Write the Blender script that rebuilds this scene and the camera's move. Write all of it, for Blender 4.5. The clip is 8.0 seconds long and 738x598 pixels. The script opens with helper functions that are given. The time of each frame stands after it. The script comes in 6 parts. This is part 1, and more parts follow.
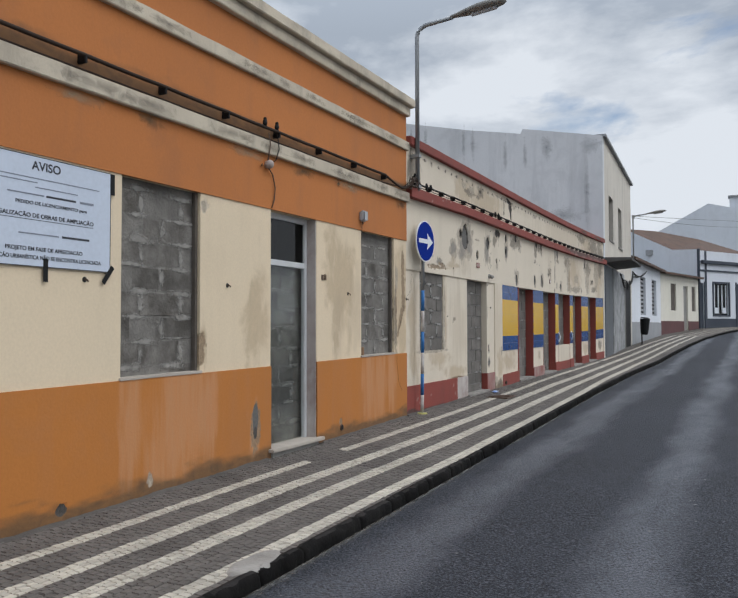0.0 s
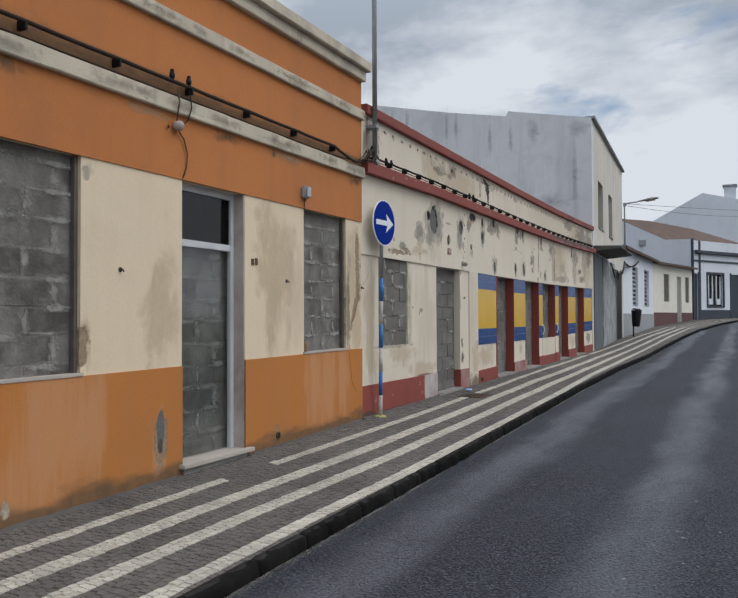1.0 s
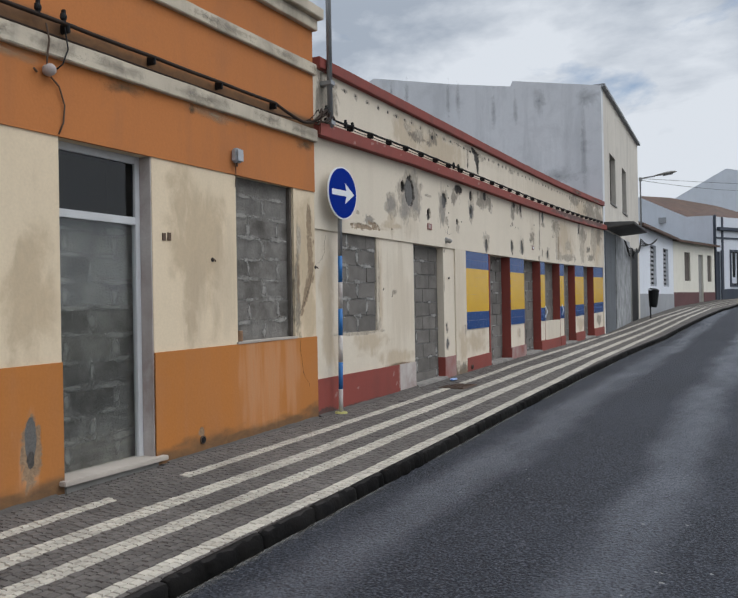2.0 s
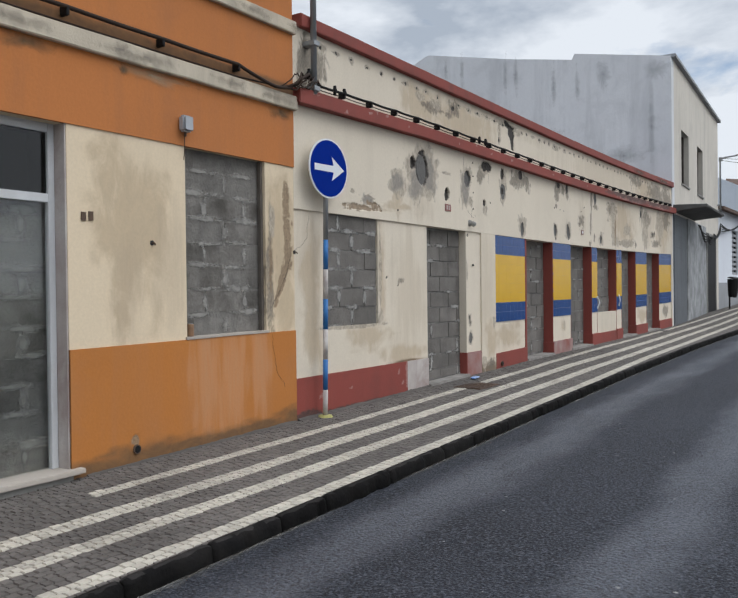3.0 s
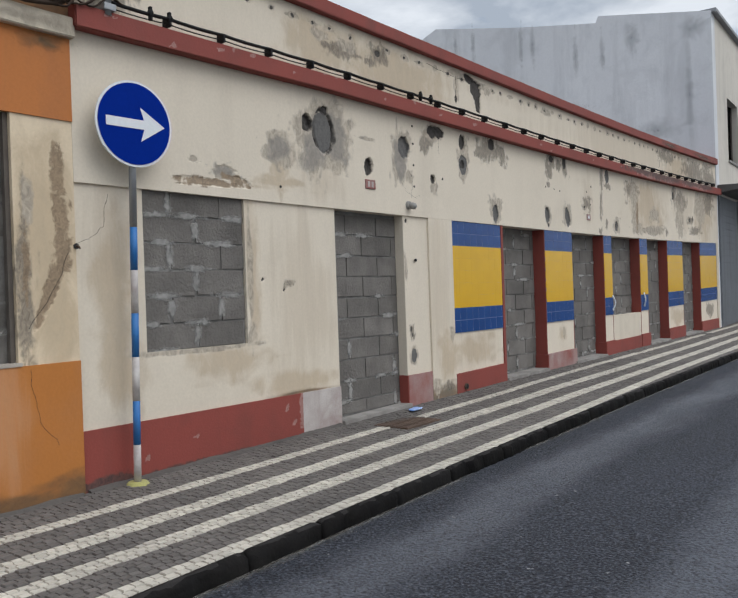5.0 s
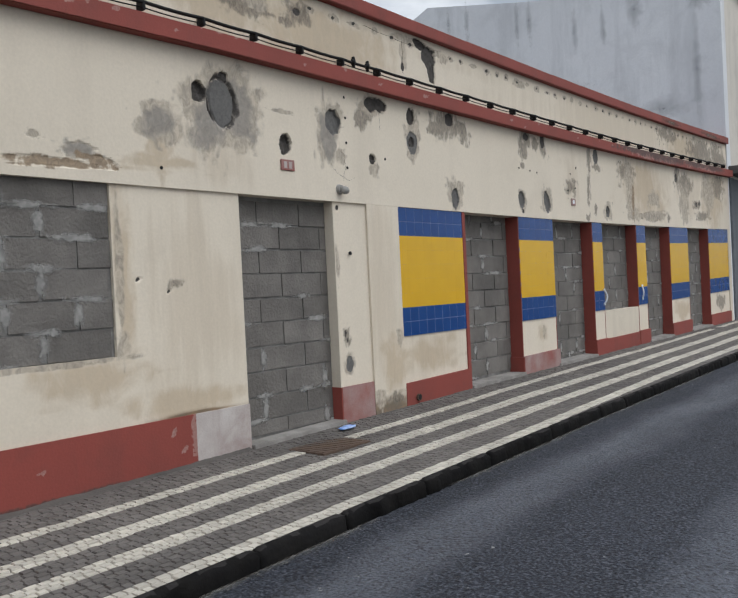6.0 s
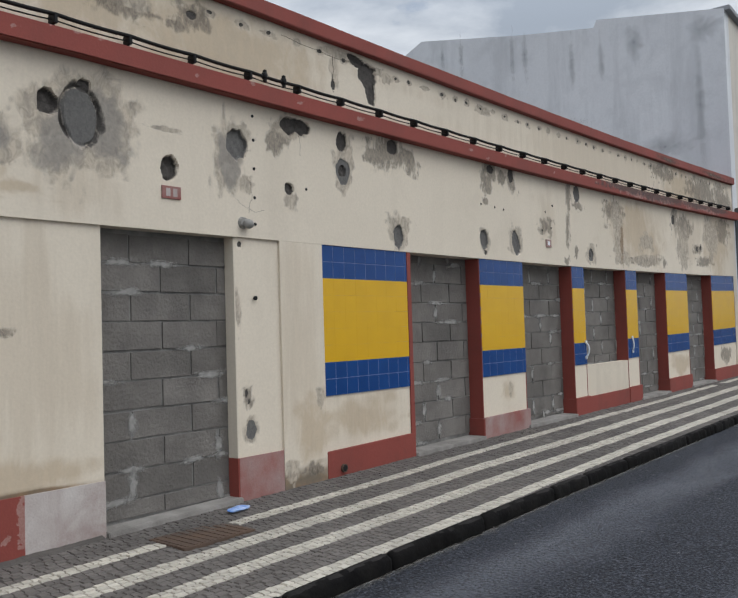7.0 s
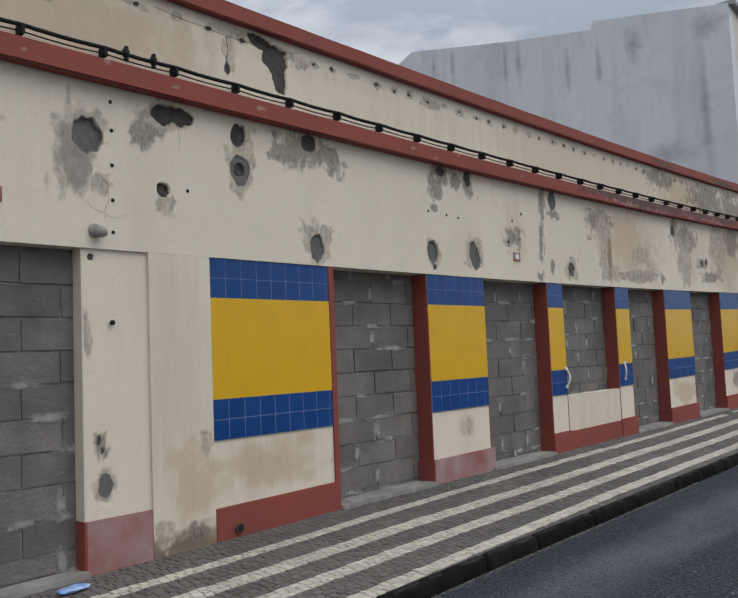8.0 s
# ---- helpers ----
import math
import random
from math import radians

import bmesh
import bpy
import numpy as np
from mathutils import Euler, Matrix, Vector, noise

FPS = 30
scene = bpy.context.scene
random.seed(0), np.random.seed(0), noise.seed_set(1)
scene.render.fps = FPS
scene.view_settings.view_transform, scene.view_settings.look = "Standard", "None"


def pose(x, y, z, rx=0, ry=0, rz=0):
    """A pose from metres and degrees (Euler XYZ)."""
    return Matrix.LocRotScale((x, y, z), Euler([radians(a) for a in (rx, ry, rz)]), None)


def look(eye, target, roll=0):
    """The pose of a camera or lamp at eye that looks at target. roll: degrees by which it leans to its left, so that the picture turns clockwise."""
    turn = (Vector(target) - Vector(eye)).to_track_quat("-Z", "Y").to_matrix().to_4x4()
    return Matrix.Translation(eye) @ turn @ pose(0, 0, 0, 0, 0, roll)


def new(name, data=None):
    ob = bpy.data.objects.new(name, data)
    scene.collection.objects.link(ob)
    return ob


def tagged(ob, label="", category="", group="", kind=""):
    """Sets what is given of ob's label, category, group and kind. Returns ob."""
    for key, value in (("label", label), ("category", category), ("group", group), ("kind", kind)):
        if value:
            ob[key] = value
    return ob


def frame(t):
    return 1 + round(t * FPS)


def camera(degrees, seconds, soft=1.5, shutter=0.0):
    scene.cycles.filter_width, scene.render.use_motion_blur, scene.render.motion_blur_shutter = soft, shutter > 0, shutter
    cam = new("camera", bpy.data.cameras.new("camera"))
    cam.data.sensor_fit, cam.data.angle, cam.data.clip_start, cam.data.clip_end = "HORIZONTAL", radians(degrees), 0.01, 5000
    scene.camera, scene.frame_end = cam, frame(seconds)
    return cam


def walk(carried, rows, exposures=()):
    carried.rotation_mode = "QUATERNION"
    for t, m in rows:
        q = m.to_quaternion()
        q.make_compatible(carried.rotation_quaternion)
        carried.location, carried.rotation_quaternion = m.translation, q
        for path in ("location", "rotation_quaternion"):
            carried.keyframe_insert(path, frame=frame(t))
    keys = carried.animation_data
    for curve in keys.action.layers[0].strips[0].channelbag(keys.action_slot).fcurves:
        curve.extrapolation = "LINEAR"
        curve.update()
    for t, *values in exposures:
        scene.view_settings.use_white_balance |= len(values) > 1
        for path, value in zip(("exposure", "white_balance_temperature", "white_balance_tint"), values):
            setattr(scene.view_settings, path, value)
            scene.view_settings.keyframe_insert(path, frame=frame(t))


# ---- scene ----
cam = camera(49.9, 8.0)
METRES, EYE, TILT, LEAN, TURN = 12.45, 1.656, 0.0, 0.0, 25.8
ROWS = [
    (0.0, 0.0, 0.0, 0.0, 0.0, 1.97, 0.1),
    (0.5, 0.0217, 0.0529, -0.0002, 0.13, 1.75, 0.24),
    (1.0, 0.0473, 0.107, -0.0002, -0.35, 1.41, 0.23),
    (1.5, 0.0772, 0.1618, -0.0024, -0.46, 0.74, 0.88),
    (3.0, 0.1857, 0.3068, -0.0005, 7.07, -0.55, 0.66),
    (3.5, 0.2234, 0.3612, -0.0011, 8.94, -0.61, 1.19),
    (4.0, 0.2502, 0.4193, 0.001, 10.94, -0.41, 1.43),
    (4.5, 0.2672, 0.485, -0.0004, 11.08, -0.24, 1.5),
    (6.0, 0.3484, 0.6572, 0.0008, 13.35, -0.73, 2.8),
    (6.5, 0.3741, 0.7141, 0.0047, 14.07, 0.21, 1.99),
    (7.0, 0.3978, 0.7693, 0.0062, 14.77, 2.21, 1.75),
    (7.5, 0.4215, 0.8297, 0.0057, 15.77, 3.53, 2.59),
    (8.0, 0.4472, 0.8874, 0.006, 16.81, 4.07, 2.35),
]
walk(cam, [(t, pose(0, 0, EYE, TILT, LEAN, TURN) @ pose(METRES * x, METRES * y, METRES * z, 90 + pitch, roll, yaw)) for t, x, y, z, yaw, pitch, roll in ROWS],
     [(0.0, -0.20), (0.5, -0.29), (1.5, -0.29), (3.0, -0.10), (3.5, -0.07), (4.5, -0.13), (6.0, -0.13), (6.5, -0.15), (7.0, -0.24), (8.0, -0.38)])

# ---- world and sun: a bright broken overcast ----
world = bpy.data.worlds.new("world")
scene.world = world
world.use_nodes = True
wn, wl = world.node_tree.nodes, world.node_tree.links
wn.clear()


def wnode(kind, **inputs):
    n = wn.new(kind)
    for k, v in inputs.items():
        n.inputs[k].default_value = v
    return n


SUN_EL, SUN_AZ = 52.0, 70.0  # degrees; azimuth from +y towards +x
sky = wn.new("ShaderNodeTexSky")
sky.sky_type, sky.sun_disc = "NISHITA", False
sky.sun_elevation, sky.sun_rotation = radians(SUN_EL), radians(SUN_AZ)
skygain = wn.new("ShaderNodeVectorMath")
skygain.operation = "SCALE"
skygain.inputs["Scale"].default_value = 0.13
wl.new(sky.outputs[0], skygain.inputs[0])
coord = wn.new("ShaderNodeTexCoord")
stretch = wn.new("ShaderNodeMapping")
stretch.inputs["Scale"].default_value = (1.0, 1.0, 2.6)
stretch.inputs["Location"].default_value = (2.6, 0.7, 1.3)
wl.new(coord.outputs["Generated"], stretch.inputs["Vector"])
cloud = wnode("ShaderNodeTexNoise", Scale=3.4, Detail=9.0, Roughness=0.56, Distortion=0.35)
wl.new(stretch.outputs[0], cloud.inputs["Vector"])
cover = wn.new("ShaderNodeValToRGB")
cover.color_ramp.elements[0].position, cover.color_ramp.elements[0].color = 0.28, (0, 0, 0, 1)
cover.color_ramp.elements[1].position, cover.color_ramp.elements[1].color = 0.40, (1, 1, 1, 1)
wl.new(cloud.outputs[0], cover.inputs[0])
body = wnode("ShaderNodeTexNoise", Scale=3.0, Detail=8.0, Roughness=0.55, Distortion=0.2)
wl.new(stretch.outputs[0], body.inputs["Vector"])
tone = wn.new("ShaderNodeValToRGB")
tone.color_ramp.elements[0].position, tone.color_ramp.elements[0].color = 0.40, (0.85, 0.905, 0.98, 1)
tone.color_ramp.elements[1].position, tone.color_ramp.elements[1].color = 0.56, (0.44, 0.505, 0.60, 1)
blend = wn.new("ShaderNodeMix")
blend.data_type = "RGBA"
wl.new(cover.outputs[0], blend.inputs[0])
wl.new(skygain.outputs[0], blend.inputs[6])
wl.new(tone.outputs[0], blend.inputs[7])
split = wn.new("ShaderNodeSeparateXYZ")
wl.new(coord.outputs["Generated"], split.inputs[0])
# the cloud is thicker higher up the sky and thins out to the east
lean_x = wn.new("ShaderNodeMath")
lean_x.operation, lean_x.inputs[1].default_value = "MULTIPLY_ADD", -0.20
wl.new(split.outputs[0], lean_x.inputs[0])
lean_z = wn.new("ShaderNodeMapRange")
lean_z.inputs["From Min"].default_value, lean_z.inputs["From Max"].default_value = 0.05, 0.45
lean_z.inputs["To Min"].default_value, lean_z.inputs["To Max"].default_value = -0.15, -0.01
wl.new(split.outputs[2], lean_z.inputs["Value"])
wl.new(lean_z.outputs[0], lean_x.inputs[2])
thick_cloud = wn.new("ShaderNodeMath")
wl.new(body.outputs[0], thick_cloud.inputs[0])
wl.new(lean_x.outputs[0], thick_cloud.inputs[1])
wl.new(thick_cloud.outputs[0], tone.inputs[0])
rise = wn.new("ShaderNodeMapRange")  # an overcast sky is brighter overhead than near the horizon
rise.inputs["From Min"].default_value, rise.inputs["From Max"].default_value = 0.35, 1.0
rise.inputs["To Min"].default_value, rise.inputs["To Max"].default_value = 1.0, 2.75
wl.new(split.outputs[2], rise.inputs["Value"])
gained = wn.new("ShaderNodeVectorMath")
gained.operation = "SCALE"
wl.new(blend.outputs[2], gained.inputs[0])
wl.new(rise.outputs[0], gained.inputs["Scale"])
back = wn.new("ShaderNodeBackground")
back.inputs["Strength"].default_value = 1.0
wl.new(gained.outputs[0], back.inputs["Color"])
wout = wn.new("ShaderNodeOutputWorld")
wl.new(back.outputs[0], wout.inputs[0])

sun = new("sun", bpy.data.lights.new("sun", "SUN"))
sun.data.energy, sun.data.angle, sun.data.color = 1.0, radians(40), (1.0, 0.975, 0.95)
az, el = radians(SUN_AZ), radians(SUN_EL)
sun.matrix_world = look((math.sin(az) * 40, math.cos(az) * 40, math.tan(el) * 40), (0, 0, 0))


# ---- materials ----
def material(name):
    m = bpy.data.materials.new(name)
    m.use_nodes = True
    n, l = m.node_tree.nodes, m.node_tree.links
    return m, n, l, n["Principled BSDF"]


def mixed(n, l, fac, a, b, mode="MIX"):
    """A colour mix node; fac, a and b are sockets or values."""
    m = n.new("ShaderNodeMix")
    m.data_type, m.blend_type = "RGBA", mode
    for k, v in ((0, fac), (6, a), (7, b)):
        if isinstance(v, bpy.types.NodeSocket):
            l.new(v, m.inputs[k])
        elif isinstance(v, tuple):
            m.inputs[k].default_value = (*v, 1)
        else:
            m.inputs[k].default_value = v
    return m.outputs[2]


def noisy(n, l, vec, scale, lo, hi, detail=6.0, rough=0.55, stretch3=None, distortion=0.0, out=(0.0, 1.0)):
    """Noise at a world scale, stretched between lo and hi into 0 to 1."""
    if stretch3:
        mp = n.new("ShaderNodeMapping")
        mp.inputs["Scale"].default_value = stretch3
        l.new(vec, mp.inputs["Vector"])
        vec = mp.outputs[0]
    t = n.new("ShaderNodeTexNoise")
    t.inputs["Scale"].default_value, t.inputs["Detail"].default_value = scale, detail
    t.inputs["Roughness"].default_value, t.inputs["Distortion"].default_value = rough, distortion
    l.new(vec, t.inputs["Vector"])
    r = n.new("ShaderNodeMapRange")
    r.inputs["From Min"].default_value, r.inputs["From Max"].default_value = lo, hi
    r.inputs["To Min"].default_value, r.inputs["To Max"].default_value = out
    l.new(t.outputs[0], r.inputs["Value"])
    return r.outputs[0]


def times(n, l, a, b):
    m = n.new("ShaderNodeMath")
    m.operation = "MULTIPLY"
    for k, v in ((0, a), (1, b)):
        if isinstance(v, bpy.types.NodeSocket):
            l.new(v, m.inputs[k])
        else:
            m.inputs[k].default_value = v
    return m.outputs[0]


def bumped(n, l, bsdf, height, strength, distance):
    b = n.new("ShaderNodeBump")
    b.inputs["Strength"].default_value, b.inputs["Distance"].default_value = strength, distance
    l.new(height, b.inputs["Height"])
    l.new(b.outputs[0], bsdf.inputs["Normal"])


def surface(name, base, second, stain, patch=0.7, grain=70.0, rough=0.85, bump=0.25, streak=0.35, stain_amount=0.5, metal=0.0, vary="", spread=(0.62, 1.18), spec=0.4, layers=()):
    """A weathered surface: two tones in large patches, run-down streaks, stains and a fine grain."""
    m, n, l, bsdf = material(name)
    pos = n.new("ShaderNodeNewGeometry").outputs["Position"]
    c = mixed(n, l, noisy(n, l, pos, patch, 0.35, 0.68, 8), base, second)
    runs = noisy(n, l, pos, 1.9, 0.50, 0.72, 8, 0.62, (1.0, 1.25, 0.13), 0.4)
    c = mixed(n, l, times(n, l, runs, streak), c, stain)
    blot = noisy(n, l, pos, 1.7, 0.51, 0.70, 10, 0.68, None, 0.4)
    c = mixed(n, l, times(n, l, blot, stain_amount), c, stain)
    fine = noisy(n, l, pos, grain, 0.3, 0.7, 3)
    c = mixed(n, l, times(n, l, fine, 0.16), c, tuple(v * 0.55 for v in base))
    for attr, one, two, scale, torn, edge, density, squash in layers:
        # what the weather has laid bare or left on the surface, and painted shade in pits, with a broken edge
        mark = n.new("ShaderNodeAttribute")
        mark.attribute_name = attr
        reach, shift = n.new("ShaderNodeMath"), n.new("ShaderNodeMath")
        reach.operation, shift.operation = "MULTIPLY", "MULTIPLY_ADD"
        reach.use_clamp = True
        l.new(mark.outputs["Fac"], reach.inputs[0])
        reach.inputs[1].default_value = 5.0
        l.new(noisy(n, l, pos, scale, 0.28, 0.72, 10, 0.62, squash, 0.6, (-torn / 2, torn / 2)), shift.inputs[0])
        l.new(reach.outputs[0], shift.inputs[1])
        l.new(mark.outputs["Fac"], shift.inputs[2])
        cover = n.new("ShaderNodeMapRange")
        cover.interpolation_type = "SMOOTHSTEP"
        cover.inputs["From Min"].default_value, cover.inputs["From Max"].default_value = max(0.02, 0.286 - edge), 0.286 + edge
        cover.inputs["To Max"].default_value = density
        l.new(shift.outputs[0], cover.inputs["Value"])
        c = mixed(n, l, cover.outputs[0], c, mixed(n, l, noisy(n, l, pos, scale * 2.3, 0.35, 0.65, 8, 0.6, squash, 1.2), one, two))
    if vary:
        src = n.new("ShaderNodeObjectInfo").outputs["Random"] if vary == "object" else n.new("ShaderNodeNewGeometry").outputs["Random Per Island"]
        r = n.new("ShaderNodeMapRange")
        r.inputs["To Min"].default_value, r.inputs["To Max"].default_value = spread
        l.new(src, r.inputs["Value"])
        hsv = n.new("ShaderNodeHueSaturation")
        l.new(r.outputs[0], hsv.inputs["Value"])
        l.new(c, hsv.inputs["Color"])
        c = hsv.outputs[0]
    l.new(c, bsdf.inputs["Base Color"])
    bsdf.inputs["Roughness"].default_value, bsdf.inputs["Metallic"].default_value = rough, metal
    bsdf.inputs["Specular IOR Level"].default_value = spec
    if bump:
        bumped(n, l, bsdf, fine, bump, 0.004)
    return m


SCRAPE = ("scrape", (0.52, 0.445, 0.35), (0.25, 0.22, 0.182), 7.0, 0.60, 0.16, 0.85, (1.0, 1.0, 0.7))
GREYED = ("cement", (0.29, 0.266, 0.236), (0.195, 0.18, 0.162), 6.0, 0.5, 0.22, 0.75, None)
CORE = ("core", (0.145, 0.138, 0.13), (0.10, 0.096, 0.091), 15.0, 0.10, 0.035, 1.0, None)
# bare dark core, deepened in colour to paint in the shade of the holes
PIT = ("pit", (0.085, 0.076, 0.068), (0.048, 0.043, 0.039), 15.0, 0.14, 0.05, 1.0, None)
SPOT = ("mould", (0.085, 0.073, 0.062), (0.27, 0.23, 0.18), 13.0, 0.95, 0.26, 0.78, (1.0, 1.0, 0.55))
DAMP = ("damp", (0.44, 0.325, 0.20), (0.36, 0.27, 0.17), 4.5, 0.75, 0.40, 0.55, (1.0, 1.0, 0.6))
RUN = ("run", (0.48, 0.385, 0.28), (0.39, 0.31, 0.22), 9.0, 0.8, 0.45, 0.32, (1.0, 1.0, 0.10))
SPALLED = ("spall", (0.32, 0.23, 0.145), (0.175, 0.125, 0.082), 11.0, 0.85, 0.16, 0.88, None)
WASH = ("wash", (0.58, 0.29, 0.15), (0.54, 0.33, 0.20), 8.0, 0.75, 0.50, 0.40, (1.0, 1.0, 0.10))
FOOT = ("foot", (0.085, 0.06, 0.036), (0.17, 0.095, 0.043), 4.0, 0.32, 0.34, 0.85, (0.6, 0.6, 1.0))
CREAM_WORN = surface("pitted_cream_plaster", (0.70, 0.62, 0.505), (0.65, 0.575, 0.465), (0.45, 0.385, 0.31), 0.5, 45, 0.88, 0.10, 0.20, 0.16, layers=(DAMP, RUN, FOOT, SPOT, SCRAPE, GREYED, SPALLED, CORE, PIT))
CREAM_OLD = surface("stained_yellowish_plaster", (0.745, 0.61, 0.435), (0.69, 0.575, 0.415), (0.50, 0.40, 0.28), 0.5, 45, 0.88, 0.10, 0.18, 0.14, layers=(DAMP, RUN, SPOT, SCRAPE, SPALLED, CORE, PIT))
ORANGE_DADO = surface("washed_out_orange_plaster", (0.485, 0.178, 0.037), (0.43, 0.163, 0.038), (0.40, 0.19, 0.095), 0.6, 45, 0.85, 0.15, 0.30, 0.25, layers=(WASH, FOOT, SPALLED, SCRAPE, CORE, PIT))
ORANGE_PARAPET = surface("sooty_orange_plaster", (0.50, 0.178, 0.050), (0.44, 0.158, 0.047), (0.33, 0.135, 0.058), 0.45, 45, 0.85, 0.15, 0.40, 0.35, layers=(FOOT,))
RED_CHIPPED = surface("chipped_red_paint", (0.26, 0.056, 0.042), (0.22, 0.050, 0.038), (0.15, 0.05, 0.040), 0.9, 60, 0.75, 0.2, 0.35, 0.35, layers=(("chip", (0.36, 0.22, 0.19), (0.28, 0.13, 0.11), 22.0, 1.0, 0.07, 0.85, None), ("mould", (0.045, 0.036, 0.033), (0.12, 0.06, 0.05), 13.0, 0.95, 0.3, 0.9, None)))
CREAM = surface("cream_plaster", (0.66, 0.585, 0.475), (0.60, 0.53, 0.43), (0.36, 0.31, 0.25), 0.5, 45, 0.88, 0.10, 0.26, 0.26)
CREAM_HOUSE = surface("yellowish_cream_plaster", (0.70, 0.595, 0.435), (0.64, 0.55, 0.41), (0.40, 0.33, 0.24), 0.5, 45, 0.88, 0.10, 0.26, 0.28)
ORANGE = surface("orange_plaster", (0.50, 0.178, 0.050), (0.44, 0.158, 0.047), (0.33, 0.135, 0.058), 0.45, 45, 0.85, 0.15, 0.45, 0.40)
ORANGE_BASE = surface("washed_orange_plaster", (0.50, 0.172, 0.046), (0.46, 0.18, 0.06), (0.42, 0.225, 0.125), 0.6, 45, 0.85, 0.15, 0.6, 0.35)
STONE_TRIM = surface("weathered_trim_paint", (0.61, 0.535, 0.42), (0.49, 0.425, 0.335), (0.22, 0.19, 0.155), 1.6, 60, 0.9, 0.4, 0.6, 0.65)
RED = surface("oxide_red_paint", (0.26, 0.056, 0.042), (0.22, 0.050, 0.038), (0.12, 0.045, 0.036), 0.9, 60, 0.75, 0.2, 0.35, 0.4)
MAROON = surface("dull_maroon_paint", (0.13, 0.058, 0.058), (0.11, 0.05, 0.05), (0.07, 0.04, 0.04), 0.9, 60, 0.8, 0.2, 0.3, 0.3)
RED_WORN = surface("worn_red_paint", (0.28, 0.10, 0.085), (0.36, 0.27, 0.25), (0.22, 0.14, 0.125), 3.2, 60, 0.85, 0.3, 0.4, 0.4)
WHITE_WORN = surface("limewashed_plinth", (0.53, 0.49, 0.46), (0.40, 0.34, 0.315), (0.26, 0.175, 0.155), 3.0, 60, 0.88, 0.3, 0.6, 0.8)
BLOCK = surface("concrete_block", (0.186, 0.171, 0.155), (0.124, 0.114, 0.103), (0.068, 0.063, 0.058), 3.6, 42, 0.95, 1.0, 0.25, 0.45, vary="object", spread=(0.86, 1.10))
MORTAR = surface("cement_mortar", (0.27, 0.26, 0.245), (0.13, 0.125, 0.118), (0.045, 0.043, 0.04), 5.0, 40, 0.95, 0.7, 0.1, 0.7)
SMEARED = surface("mortar_smeared_block", (0.085, 0.077, 0.067), (0.235, 0.22, 0.20), (0.05, 0.045, 0.039), 4.2, 40, 0.95, 1.0, 0.5, 0.6, vary="object", spread=(0.8, 1.12))
GREY_WALL = surface("grey_render", (0.72, 0.73, 0.745), (0.62, 0.63, 0.65), (0.42, 0.43, 0.445), 0.30, 30, 0.92, 0.2, 0.55, 0.30)
GREY_FRONT = surface("pale_render", (0.63, 0.585, 0.515), (0.57, 0.53, 0.465), (0.34, 0.31, 0.28), 0.4, 30, 0.9, 0.15, 0.4, 0.3)
CONCRETE = surface("raw_concrete", (0.30, 0.29, 0.27), (0.24, 0.235, 0.22), (0.13, 0.125, 0.115), 1.0, 40, 0.92, 0.35, 0.4, 0.5)
BLOTCHED = surface("blotched_cement_render", (0.20, 0.205, 0.21), (0.40, 0.41, 0.415), (0.13, 0.135, 0.14), 2.6, 30, 0.9, 0.4, 0.3, 0.5)
SHUTTER = surface("grey_shutter_paint", (0.13, 0.14, 0.155), (0.10, 0.11, 0.12), (0.05, 0.053, 0.056), 0.9, 40, 0.6, 0.15, 0.6, 0.5)
WHITE_HOUSE = surface("white_house_paint", (0.70, 0.73, 0.78), (0.65, 0.68, 0.73), (0.46, 0.47, 0.49), 0.35, 30, 0.88, 0.1, 0.2, 0.2)
CREAM_COTTAGE = surface("pale_cottage_paint", (0.74, 0.71, 0.62), (0.69, 0.66, 0.57), (0.46, 0.43, 0.36), 0.4, 30, 0.88, 0.1, 0.2, 0.2)
COTTAGE_BASE = surface("grey_dado_paint", (0.33, 0.34, 0.355), (0.29, 0.30, 0.31), (0.2, 0.2, 0.2), 0.6, 30, 0.88, 0.1, 0.2, 0.3)
DARK_TRIM = surface("dark_blue_trim", (0.035, 0.045, 0.065), (0.045, 0.055, 0.075), (0.08, 0.085, 0.09), 0.8, 30, 0.6, 0.1, 0.2, 0.3)
ROOF_TILE = surface("weathered_roof_tile", (0.125, 0.075, 0.054), (0.095, 0.06, 0.046), (0.045, 0.034, 0.03), 0.8, 25, 0.9, 0.4, 0.3, 0.6)
METAL = surface("galvanised_steel", (0.34, 0.35, 0.36), (0.29, 0.30, 0.31), (0.2, 0.19, 0.18), 3.0, 80, 0.45, 0.05, 0.2, 0.3, 0.6)
ALUMINIUM = surface("white_lacquered_aluminium", (0.62, 0.63, 0.64), (0.56, 0.57, 0.58), (0.35, 0.33, 0.30), 2.0, 80, 0.4, 0.03, 0.2, 0.25)
CABLE = surface("black_cable_sheath", (0.010, 0.0095, 0.0095), (0.014, 0.013, 0.012), (0.03, 0.028, 0.026), 4.0, 60, 0.7, 0.1, 0.1, 0.3, spec=0.2)
CABLE_OLD = surface("dusty_brown_cable_sheath", (0.030, 0.020, 0.015), (0.045, 0.028, 0.020), (0.07, 0.045, 0.03), 4.0, 60, 0.8, 0.2, 0.1, 0.4, spec=0.2)
